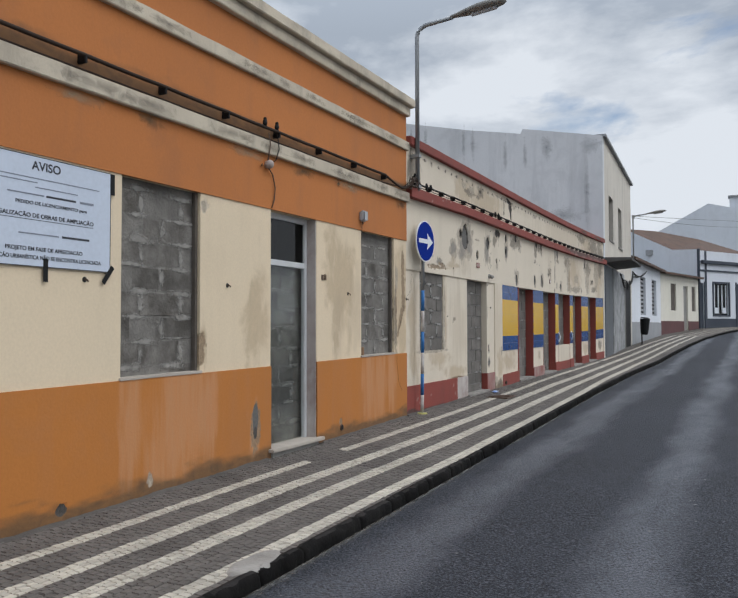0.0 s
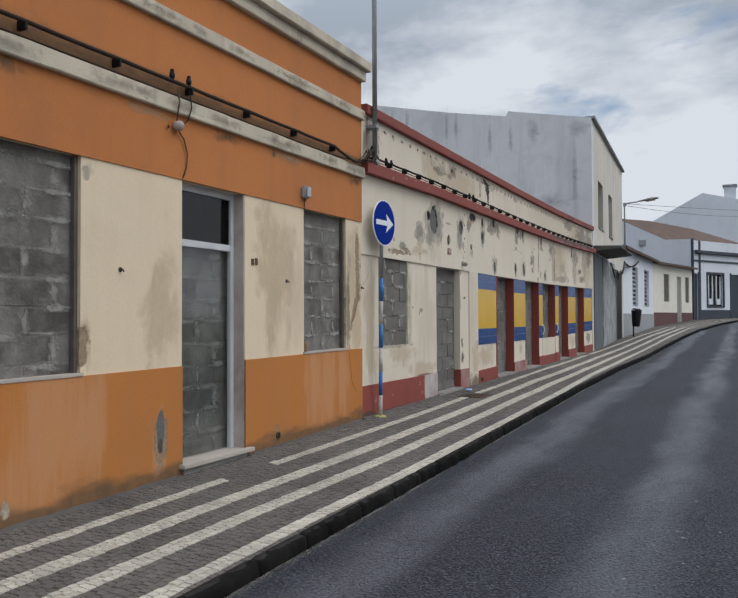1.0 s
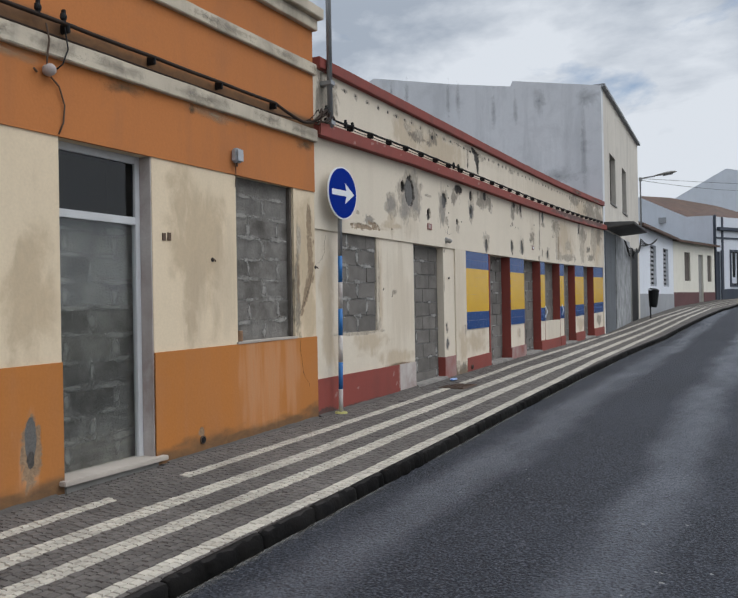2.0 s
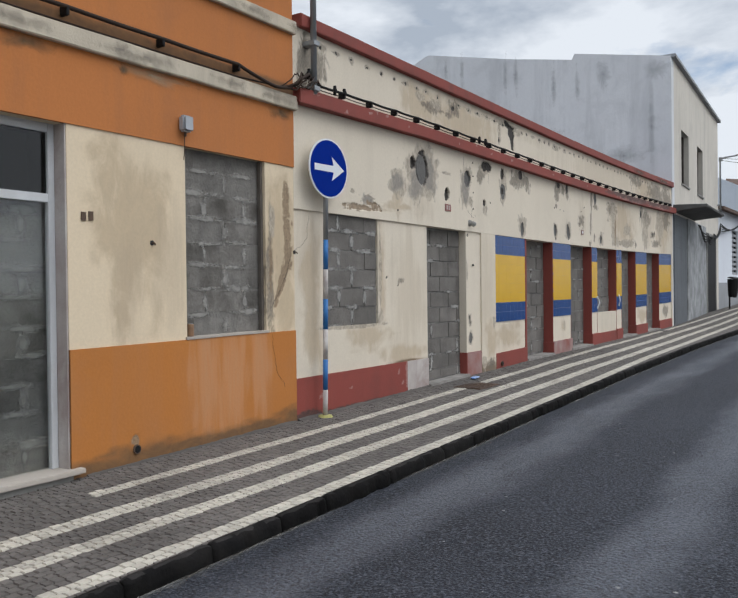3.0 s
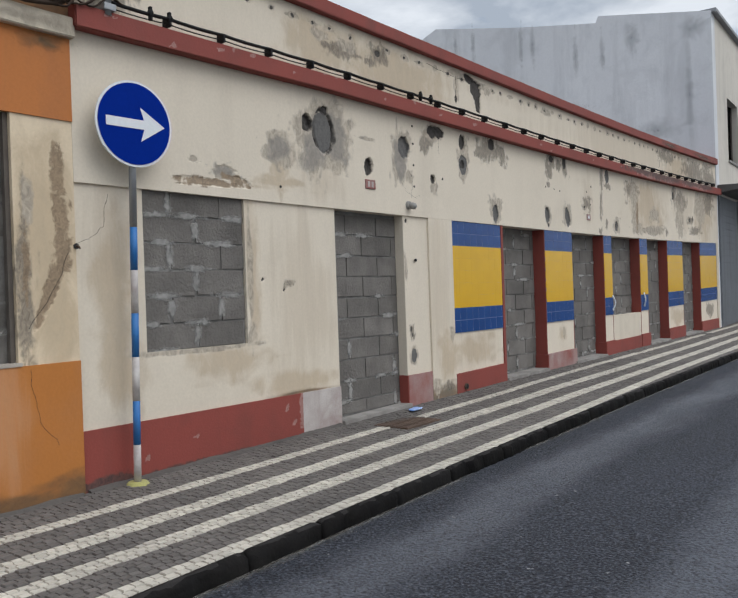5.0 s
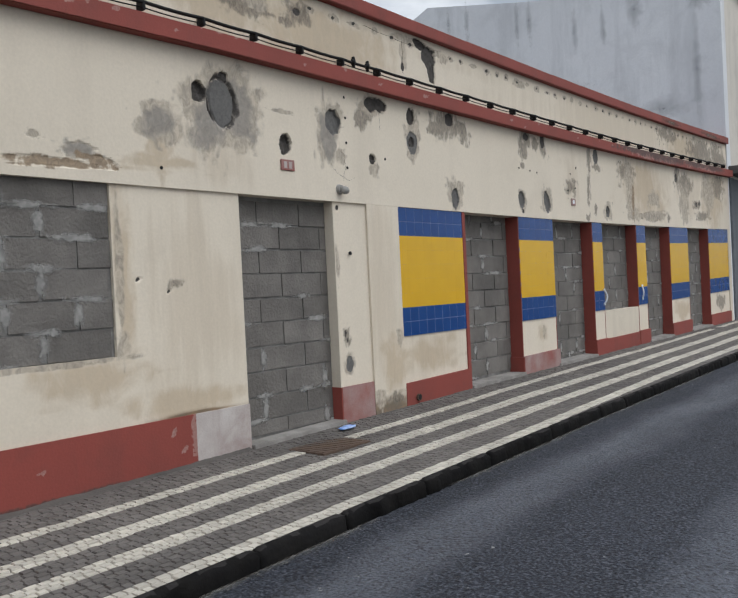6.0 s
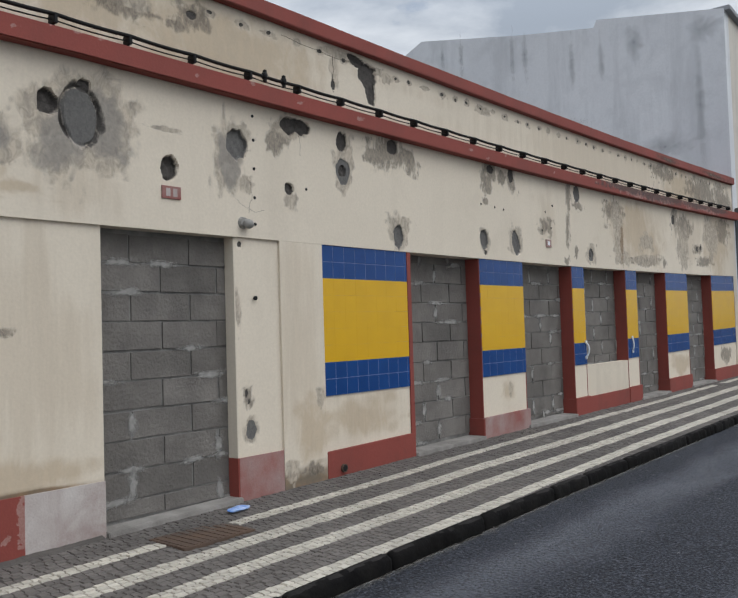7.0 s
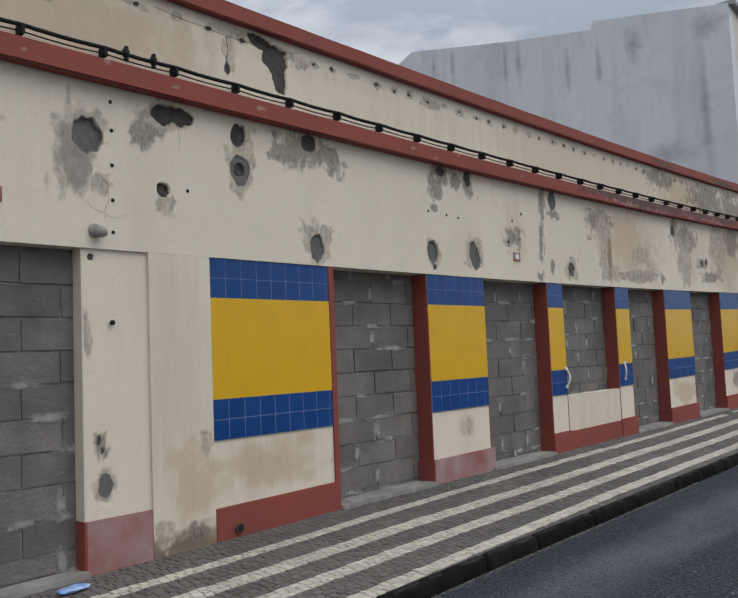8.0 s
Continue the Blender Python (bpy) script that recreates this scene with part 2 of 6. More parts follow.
PLASTIC = surface("grey_plastic", (0.42, 0.44, 0.47), (0.37, 0.39, 0.42), (0.25, 0.24, 0.22), 6.0, 80, 0.5, 0.05, 0.2, 0.3)
# also laid on sheets and plugs that stand in for unlit depth
BLACK = surface("black_plastic_and_voids", (0.008, 0.008, 0.009), (0.012, 0.012, 0.012), (0.025, 0.025, 0.025), 4.0, 60, 0.6, 0.05, 0.2, 0.3, spec=0.2)
RUST = surface("rusted_iron", (0.12, 0.075, 0.05), (0.08, 0.055, 0.042), (0.04, 0.03, 0.025), 6.0, 80, 0.85, 0.4, 0.2, 0.5)
KERB_TOP = surface("paler_kerb_top", (0.034, 0.031, 0.030), (0.019, 0.018, 0.017), (0.011, 0.010, 0.010), 6.0, 40, 0.9, 0.8, 0.0, 0.4, vary="object", spread=(0.8, 1.2), spec=0.06)
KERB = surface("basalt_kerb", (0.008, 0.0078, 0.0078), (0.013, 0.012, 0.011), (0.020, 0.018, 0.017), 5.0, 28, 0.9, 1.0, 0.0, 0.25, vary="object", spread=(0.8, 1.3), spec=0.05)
DARK_SETT = surface("basalt_sett", (0.152, 0.136, 0.124), (0.116, 0.105, 0.097), (0.060, 0.054, 0.049), 1.1, 60, 0.8, 0.5, 0.0, 0.5, vary="object", spread=(0.84, 1.10), spec=0.2)
DARK_SETTS = surface("basalt_setts", (0.152, 0.136, 0.124), (0.116, 0.105, 0.097), (0.060, 0.054, 0.049), 1.1, 60, 0.8, 0.5, 0.0, 0.5, vary="island", spread=(0.84, 1.10), spec=0.2)
WHITE_SETT = surface("limestone_sett", (0.53, 0.49, 0.415), (0.44, 0.405, 0.345), (0.21, 0.19, 0.16), 1.5, 60, 0.8, 0.4, 0.0, 0.5, vary="object", spread=(0.84, 1.10))
WHITE_SETTS = surface("limestone_setts", (0.53, 0.49, 0.415), (0.44, 0.405, 0.345), (0.21, 0.19, 0.16), 1.5, 60, 0.8, 0.4, 0.0, 0.5, vary="island", spread=(0.84, 1.10))
JOINT = surface("sand_and_soil_joint", (0.105, 0.093, 0.083), (0.08, 0.072, 0.065), (0.035, 0.032, 0.029), 2.0, 50, 0.95, 0.6, 0.0, 0.5)
FILLET = surface("crumbly_pale_mortar", (0.32, 0.30, 0.275), (0.21, 0.195, 0.178), (0.09, 0.08, 0.07), 6.0, 45, 0.95, 0.8, 0.0, 0.5)
SILL = surface("marble_sill", (0.47, 0.42, 0.365), (0.40, 0.355, 0.31), (0.24, 0.20, 0.16), 2.5, 60, 0.85, 0.1, 0.2, 0.4)
WOOD_DARK = surface("rotten_brown_frame", (0.10, 0.082, 0.068), (0.15, 0.13, 0.11), (0.05, 0.042, 0.036), 5.0, 60, 0.85, 0.4, 0.5, 0.5)
SIGN_BLUE = surface("sign_blue_film", (0.0006, 0.021, 0.24), (0.0006, 0.019, 0.22), (0.003, 0.024, 0.19), 2.0, 40, 0.5, 0.0, 0.1, 0.1, spec=0.03)
SIGN_WHITE = surface("sign_white_film", (0.74, 0.76, 0.78), (0.70, 0.72, 0.74), (0.5, 0.5, 0.5), 2.0, 40, 0.4, 0.02, 0.1, 0.1)
BAND_BLUE = surface("pole_blue_paint", (0.022, 0.15, 0.40), (0.02, 0.13, 0.36), (0.12, 0.17, 0.26), 6.0, 40, 0.5, 0.1, 0.1, 0.3)
BAND_WHITE = surface("pole_white_paint", (0.56, 0.53, 0.50), (0.40, 0.36, 0.34), (0.16, 0.12, 0.11), 12.0, 40, 0.6, 0.1, 0.1, 0.85)
BOARD = surface("notice_board_print", (0.56, 0.62, 0.72), (0.54, 0.60, 0.70), (0.45, 0.48, 0.54), 0.8, 30, 0.5, 0.02, 0.1, 0.1)
INK = surface("printing_ink", (0.035, 0.038, 0.05), (0.045, 0.048, 0.06), (0.06, 0.06, 0.07), 5.0, 40, 0.6, 0.0, 0.1, 0.1)
INK_PALE = surface("pale_printing_ink", (0.20, 0.225, 0.28), (0.24, 0.265, 0.32), (0.3, 0.32, 0.38), 5.0, 40, 0.6, 0.0, 0.1, 0.1)
YELLOWISH = surface("yellow_lichen_cement", (0.42, 0.40, 0.14), (0.34, 0.32, 0.14), (0.2, 0.19, 0.1), 8.0, 60, 0.9, 0.3, 0.1, 0.4)
LITTER_BLUE = surface("crumpled_blue_plastic", (0.10, 0.25, 0.62), (0.55, 0.62, 0.75), (0.5, 0.55, 0.65), 14.0, 60, 0.35, 0.2, 0.1, 0.3)
RUBBLE_DARK = surface("dark_cement_fill", (0.115, 0.112, 0.108), (0.085, 0.083, 0.08), (0.045, 0.044, 0.042), 5.0, 50, 0.95, 0.6, 0.1, 0.5)
SOOT = surface("black_mould", (0.028, 0.027, 0.027), (0.04, 0.038, 0.037), (0.02, 0.02, 0.02), 5.0, 50, 0.95, 0.4, 0.1, 0.3)


def tile_material(name, base, second, vary=0.05):
    m, n, l, bsdf = material(name)
    pos = n.new("ShaderNodeNewGeometry").outputs["Position"]
    c = mixed(n, l, noisy(n, l, pos, 5.0, 0.3, 0.7, 6), base, second)
    info = n.new("ShaderNodeObjectInfo").outputs["Random"]
    r = n.new("ShaderNodeMapRange")
    r.inputs["To Min"].default_value, r.inputs["To Max"].default_value = 1 - vary, 1 + vary
    l.new(info, r.inputs["Value"])
    hsv = n.new("ShaderNodeHueSaturation")
    l.new(r.outputs[0], hsv.inputs["Value"])
    l.new(c, hsv.inputs["Color"])
    l.new(hsv.outputs[0], bsdf.inputs["Base Color"])
    bsdf.inputs["Roughness"].default_value = 0.25
    bsdf.inputs["Specular IOR Level"].default_value = 0.3
    bumped(n, l, bsdf, noisy(n, l, pos, 14.0, 0.3, 0.7, 2), 0.12, 0.002)
    return m


TILE_BLUE = tile_material("blue_glazed_tile", (0.003, 0.040, 0.170), (0.006, 0.052, 0.20))
TILE_YELLOW = tile_material("yellow_glazed_tile", (0.64, 0.37, 0.012), (0.60, 0.345, 0.013), 0.012)
GROUT = surface("tile_grout", (0.17, 0.22, 0.36), (0.14, 0.18, 0.31), (0.09, 0.11, 0.2), 3.0, 60, 0.9, 0.2, 0.1, 0.3)


def asphalt():
    m, n, l, bsdf = material("damp_asphalt")
    pos = n.new("ShaderNodeNewGeometry").outputs["Position"]
    # two worn wheel tracks, 1.5 m apart: smoother, with wet sheen painted in paler
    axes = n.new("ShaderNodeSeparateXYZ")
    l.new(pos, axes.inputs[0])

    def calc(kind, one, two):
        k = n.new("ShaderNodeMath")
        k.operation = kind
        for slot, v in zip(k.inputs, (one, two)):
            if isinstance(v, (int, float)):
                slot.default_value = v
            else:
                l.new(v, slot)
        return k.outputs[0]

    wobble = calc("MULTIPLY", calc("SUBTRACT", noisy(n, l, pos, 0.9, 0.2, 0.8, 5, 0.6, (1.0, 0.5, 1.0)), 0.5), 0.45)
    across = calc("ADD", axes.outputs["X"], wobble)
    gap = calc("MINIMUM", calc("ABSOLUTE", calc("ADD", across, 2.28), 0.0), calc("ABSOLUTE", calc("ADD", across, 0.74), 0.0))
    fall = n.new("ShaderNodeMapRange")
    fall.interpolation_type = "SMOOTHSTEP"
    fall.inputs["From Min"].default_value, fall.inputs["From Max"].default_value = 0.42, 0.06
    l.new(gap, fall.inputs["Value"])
    track_sheen = calc("MULTIPLY", fall.outputs[0], calc("ADD", 0.55, calc("MULTIPLY", noisy(n, l, pos, 2.2, 0.35, 0.65, 6, 0.6, (1.0, 0.3, 1.0)), 0.45)))
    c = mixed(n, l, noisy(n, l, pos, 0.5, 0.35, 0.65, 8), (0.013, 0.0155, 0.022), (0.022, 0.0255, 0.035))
    c = mixed(n, l, times(n, l, track_sheen, 0.95), c, (0.105, 0.113, 0.132))
    c = mixed(n, l, times(n, l, noisy(n, l, pos, 60.0, 0.46, 0.68, 3), 0.85), c, (0.115, 0.121, 0.140))
    c = mixed(n, l, times(n, l, noisy(n, l, pos, 44.0, 0.46, 0.66, 4), 0.75), c, (0.007, 0.0055, 0.0065))
    c = mixed(n, l, noisy(n, l, pos, 13.0, 0.75, 0.77, 2), c, (0.26, 0.26, 0.25))
    l.new(c, bsdf.inputs["Base Color"])
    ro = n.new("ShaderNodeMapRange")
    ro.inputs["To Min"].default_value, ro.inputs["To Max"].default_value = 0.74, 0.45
    l.new(track_sheen, ro.inputs["Value"])
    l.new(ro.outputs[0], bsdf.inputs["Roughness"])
    bsdf.inputs["Specular IOR Level"].default_value = 0.25
    bumped(n, l, bsdf, noisy(n, l, pos, 48.0, 0.3, 0.7, 3), 1.0, 0.012)
    return m


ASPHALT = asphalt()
EARTH = surface("bare_ground", (0.11, 0.10, 0.085), (0.09, 0.095, 0.07), (0.06, 0.055, 0.045), 0.2, 10, 0.95, 0.3, 0.0, 0.4)


def glass(name, tint, see):
    """A pane: a little gloss over a tinted see-through body."""
    m, n, l, bsdf = material(name)
    n.remove(bsdf)
    clear, gloss, mix = n.new("ShaderNodeBsdfTransparent"), n.new("ShaderNodeBsdfGlossy"), n.new("ShaderNodeMixShader")
    clear.inputs["Color"].default_value = (*(v * see for v in tint), 1)
    gloss.inputs["Roughness"].default_value = 0.06
    mix.inputs[0].default_value = 0.055
    l.new(clear.outputs[0], mix.inputs[1]), l.new(gloss.outputs[0], mix.inputs[2])
    l.new(mix.outputs[0], n["Material Output"].inputs["Surface"])
    return m


GLASS_DARK = glass("dark_pane", (0.5, 0.55, 0.55), 0.5)
GLASS_CLEAR = glass("dusty_pane", (0.95, 0.97, 0.97), 0.93)


# ---- building helpers ----
def thing(name, label, category, group="", kind="", at=(0, 0, 0), turn=0.0):
    ob = new(name)
    ob.matrix_world = pose(*at, 0, 0, turn)
    return tagged(ob, label, category, group, kind)


def mesh_of(name, bm, mat):
    me = bpy.data.meshes.new(name)
    bm.normal_update()
    bm.to_mesh(me)
    bm.free()
    me.materials.append(mat)
    return me


def part(name, bm, mat, parent, label="", kind="", smooth=False):
    ob = new(name, mesh_of(name, bm, mat))
    ob.parent = parent
    if smooth:
        for p in ob.data.polygons:
            p.use_smooth = True
    return tagged(ob, label, "", "", kind)


def solid(name, bm, mat, label, category, group="", kind=""):
    return tagged(new(name, mesh_of(name, bm, mat)), label, category, group, kind)


def level(z, y):
    return z(y) if callable(z) else z


def run(bm, x0, x1, y0, y1, zb, zt, step=1.0, wear=0.0):
    """A bar along y from y0 to y1 with its bottom and top following zb and zt; wear roughens its edges."""
    count = max(1, math.ceil((y1 - y0) / step))
    rings = []
    for i in range(count + 1):
        y = y0 + (y1 - y0) * i / count
        ring = []
        for x, z in ((x0, level(zb, y)), (x1, level(zb, y)), (x1, level(zt, y)), (x0, level(zt, y))):
            j = Vector((0, 0, 0))
            if wear and x == x1:
                j = noise.noise_vector(Vector((x * 3, y * 4.1, z * 7))) * wear
            ring.append(bm.verts.new((x + j.x, y, z + j.z)))
        rings.append(ring)
    for a, b in zip(rings, rings[1:]):
        for k in range(4):
            bm.faces.new((a[k], a[(k + 1) % 4], b[(k + 1) % 4], b[k]))
    bm.faces.new(rings[0][::-1]), bm.faces.new(rings[-1])
    return bm


def bar(x0, x1, y0, y1, zb, zt, step=1.0, wear=0.0, bevel=0.0):
    bm = run(bmesh.new(), x0, x1, y0, y1, zb, zt, step, wear)
    bmesh.ops.recalc_face_normals(bm, faces=bm.faces)
    if bevel:
        sharp = [e for e in bm.edges if e.calc_face_angle(0) > 0.6]
        bmesh.ops.bevel(bm, geom=sharp, offset=bevel, segments=2, affect="EDGES")
    return bm


def tube(bm, points, radius, sides=8):
    """A round bar along the points; radius is one number or one for each point."""
    pts = [Vector(p) for p in points]
    radii = radius if isinstance(radius, (list, tuple)) else [radius] * len(pts)
    rings, up = [], Vector((0.31, 0.17, 0.93))
    for i, p in enumerate(pts):
        d = (pts[min(i + 1, len(pts) - 1)] - pts[max(i - 1, 0)]).normalized()
        a = d.cross(up if abs(d.dot(up)) < 0.9 else Vector((1, 0, 0))).normalized()
        b = d.cross(a)
        rings.append([bm.verts.new(p + (a * math.cos(t) + b * math.sin(t)) * radii[i]) for t in (2 * math.pi * k / sides for k in range(sides))])
    for r, s in zip(rings, rings[1:]):
        for k in range(sides):
            bm.faces.new((r[k], r[(k + 1) % sides], s[(k + 1) % sides], s[k]))
    bm.faces.new(rings[0]), bm.faces.new(rings[-1][::-1])
    bmesh.ops.recalc_face_normals(bm, faces=bm.faces)
    return bm


def block_mesh(name, mat, chamfer_y, chamfer_z):
    """A unit block, its front face at x = 0 with worn edges, the body behind."""
    bm = bmesh.new()
    back4 = [bm.verts.new((-1, y, z)) for y, z in ((0, 0), (1, 0), (1, 1), (0, 1))]
    mid4 = [bm.verts.new((-0.25, y, z)) for y, z in ((0, 0), (1, 0), (1, 1), (0, 1))]
    cy, cz = chamfer_y, chamfer_z
    front4 = [bm.verts.new((0, y, z)) for y, z in ((cy, cz), (1 - cy, cz), (1 - cy, 1 - cz), (cy, 1 - cz))]
    for a, b in ((back4, mid4), (mid4, front4)):
        for k in range(4):
            bm.faces.new((a[k], a[(k + 1) % 4], b[(k + 1) % 4], b[k]))
    bm.faces.new(front4)
    bmesh.ops.recalc_face_normals(bm, faces=bm.faces)
    return mesh_of(name, bm, mat)


def piece(name, me, parent, at, size, spin=(0, 0, 0)):
    ob = new(name, me)
    ob.parent = parent
    ob.matrix_basis = Matrix.LocRotScale(at, Euler(spin), size)
    return ob


def ragged(name, one, two, scale, edge, density, rough=0.92):
    """A stain or patch with a torn outline: its cover falls off from the middle and breaks up in noise."""
    m, n, l, bsdf = material(name)
    pos = n.new("ShaderNodeNewGeometry").outputs["Position"]
    l.new(mixed(n, l, noisy(n, l, pos, scale * 1.7, 0.35, 0.65, 6), one, two), bsdf.inputs["Base Color"])
    bsdf.inputs["Roughness"].default_value = rough
    fade = n.new("ShaderNodeAttribute")
    fade.attribute_name = "fade"
    add = n.new("ShaderNodeMath")
    add.operation = "ADD"
    l.new(fade.outputs["Fac"], add.inputs[0])
    l.new(times(n, l, noisy(n, l, pos, scale, 0.3, 0.7, 10, 0.62, None, 0.8), 0.6), add.inputs[1])
    cover = n.new("ShaderNodeMapRange")
    cover.inputs["From Min"].default_value, cover.inputs["From Max"].default_value = 0.52, 0.52 + edge
    cover.inputs["To Max"].default_value = density
    l.new(add.outputs[0], cover.inputs["Value"])
    clear, mix = n.new("ShaderNodeBsdfTransparent"), n.new("ShaderNodeMixShader")
    l.new(cover.outputs[0], mix.inputs[0]), l.new(clear.outputs[0], mix.inputs[1]), l.new(bsdf.outputs[0], mix.inputs[2])
    l.new(mix.outputs[0], n["Material Output"].inputs["Surface"])
    return m


MOULD = ragged("black_mould_stain", (0.10, 0.09, 0.077), (0.21, 0.185, 0.15), 13.0, 0.8, 0.8)
GREY_MOULD = ragged("grey_mould_stain", (0.21, 0.18, 0.148), (0.31, 0.27, 0.22), 9.0, 1.0, 0.62)
BROWN = ragged("brown_damp_stain", (0.43, 0.335, 0.215), (0.50, 0.41, 0.28), 7.0, 0.9, 0.6)
MOSS = ragged("green_brown_damp", (0.13, 0.10, 0.06), (0.20, 0.15, 0.09), 9.0, 0.9, 0.7)
GRIT = ragged("pale_road_grit", (0.24, 0.225, 0.20), (0.16, 0.15, 0.135), 22.0, 0.6, 0.6)
STREAK = ragged("dark_rain_streak", (0.36, 0.37, 0.385), (0.44, 0.45, 0.465), 3.0, 1.1, 0.55)
SMEAR = ragged("pale_mortar_smear", (0.34, 0.325, 0.298), (0.23, 0.218, 0.20), 7.0, 0.6, 0.85)
SQUEEZE = ragged("squeezed_joint_mortar", (0.36, 0.348, 0.325), (0.24, 0.232, 0.22), 12.0, 0.55, 0.85)
SPALL_SOLID = surface("brown_printed_tin", (0.24, 0.13, 0.07), (0.30, 0.18, 0.10), (0.12, 0.08, 0.05), 12.0, 60, 0.5, 0.1, 0.1, 0.4)
SMEAR_BED = surface("rough_mortar_bed", (0.155, 0.146, 0.133), (0.24, 0.226, 0.205), (0.075, 0.069, 0.062), 5.5, 40, 0.95, 1.0, 0.5, 0.6)


def field(a, b, seed):
    """Smooth random values from 0 to 1 over the plane."""
    grid = np.random.RandomState(seed).rand(67, 67)
    i, j = np.floor(a).astype(int), np.floor(b).astype(int)
    u, v = a - i, b - j
    u, v = u * u * (3 - 2 * u), v * v * (3 - 2 * v)
    i, j = i % 66, j % 66
    return (grid[i, j] * (1 - u) + grid[i + 1, j] * u) * (1 - v) + (grid[i, j + 1] * (1 - u) + grid[i + 1, j + 1] * u) * v


def relief(x, y0, y1, zb, zt, thick, marks, step=0.02):
    """A slab of plaster whose front is dented and bared where marks say: (kind, y, z, half width, half height, depth, lean)."""
    ny = max(2, math.ceil((y1 - y0) / step))
    nz = max(2, math.ceil(max(level(zt, y0) - level(zb, y0), level(zt, y1) - level(zb, y1)) / step))
    ys = np.linspace(y0, y1, ny + 1)
    lo, hi = np.array([level(zb, y) for y in ys]), np.array([level(zt, y) for y in ys])
    v = np.linspace(0, 1, nz + 1)
    Y = np.repeat(ys[:, None], nz + 1, 1)
    Z = lo[:, None] + (hi - lo)[:, None] * v[None, :]
    depth = np.zeros_like(Y)
    attrs = {}
    for k, (kind, y, z, ry, rz, deep, lean) in enumerate(marks):
        if y + ry * 2 < y0 or y - ry * 2 > y1:
            continue
        u, w = (Y - y - lean * (Z - z)) / ry, (Z - z) / rz
        near = (np.abs(u) < 2.2) & (np.abs(w) < 2.2)
        if not near.any():
            continue
        u, w = u[near], w[near]
        seed = int(abs(y * 131 + z * 577)) + k
        rugged = 0.42 if kind in ("pit", "core", "fill") else 1.0
        torn = 0.55 * (field(u * 1.1 + 9, w * 1.1 + 9, seed) - 0.5) + 0.5 * (field(u * 2.7 + 9, w * 2.7 + 9, seed + 1) - 0.5)
        r = np.sqrt(u * u + w * w) * (1 + rugged * torn)
        name = "core" if kind == "fill" else kind
        got = attrs.setdefault(name, np.zeros_like(Y))
        got[near] = np.maximum(got[near], np.clip(1.4 - r, 0, 1.4) / 1.4)
        inside = np.clip((1.06 - r) / 0.16, 0, 1)
        if kind == "fill":  # mortar pressed back into a hole
            depth[near] += (deep + 0.004 * field(u * 4 + 9, w * 4 + 9, seed + 2) - depth[near]) * inside
            attrs.setdefault("pit", np.zeros_like(Y))[near] *= 1 - inside
        else:
            depth[near] = np.maximum(depth[near], deep * inside * (0.7 + 0.5 * field(u * 2 + 9, w * 2 + 9, seed + 3)))
    front = np.stack([x - depth, Y, Z], 2).reshape(-1, 3)
    rear = []
    n = nz + 1
    idx = np.arange((ny + 1) * n).reshape(ny + 1, n)
    quads = np.stack([idx[:-1, :-1], idx[1:, :-1], idx[1:, 1:], idx[:-1, 1:]], 2).reshape(-1, 4).tolist()
    # the back and the four edges
    base = len(front)
    ring = [int(i) for i in list(idx[:, 0]) + list(idx[-1, 1:]) + list(idx[-2::-1, -1]) + list(idx[0, -2:0:-1])]
    rear = [(x - thick, front[i][1], front[i][2]) for i in ring]
    m = len(ring)
    for i in range(m):
        j = (i + 1) % m
        quads.append([ring[j], ring[i], base + i, base + j])
    quads.append([base + i for i in range(m)][::-1])
    me = bpy.data.meshes.new("plaster")
    me.from_pydata(front.tolist() + rear, [], quads)
    for name, got in attrs.items():
        lay = me.attributes.new(name, "FLOAT", "POINT")
        lay.data.foreach_set("value", np.concatenate([got.reshape(-1), np.zeros(m)]).astype(np.float32))
    return me


def weathered(name, mat, parent, label, x, y0, y1, zb, zt, thick, marks, step=0.02):
    me = relief(x, y0, y1, zb, zt, thick, marks, step)
    me.materials.append(mat)
    ob = new(name, me)
    ob.parent = parent
    return tagged(ob, label)


# ---- levels along the street ----
F = -4.64  # the plane of the facades


def zw(y):
    """The pavement at the foot of the facades."""
    return float(np.interp(y, [-60, 0, 17, 28.5, 40, 51, 59, 66, 90], [-0.7, 0.13, 0.436, 0.55, 0.86, 1.12, 1.50, 1.72, 2.3]))


def zk(y):
    return zw(y) - 0.075


def zr(y):
    return zw(y) - 0.178


def kerb_x(y):
    """The outer edge of the kerb."""
    return float(np.interp(y, [-60, 4.5, 8.4, 14.4, 18.7, 22, 33, 40, 49, 53, 56, 59, 62.5, 66, 90], [-2.74, -2.778, -2.813, -2.89, -2.912, -2.945, -2.8, -2.65, -2.35, -1.9, -1.35, -0.6, 0.3, 1.5, 9.0]))


def line(z, slope, y_ref=11.0):
    return lambda y: z + slope * (y - y_ref)


def sweep(z, gain):
    """A line of the shop front, level and then lifting towards its far end."""
    return lambda y: z + gain * max(0.0, y - 18.0) ** 2


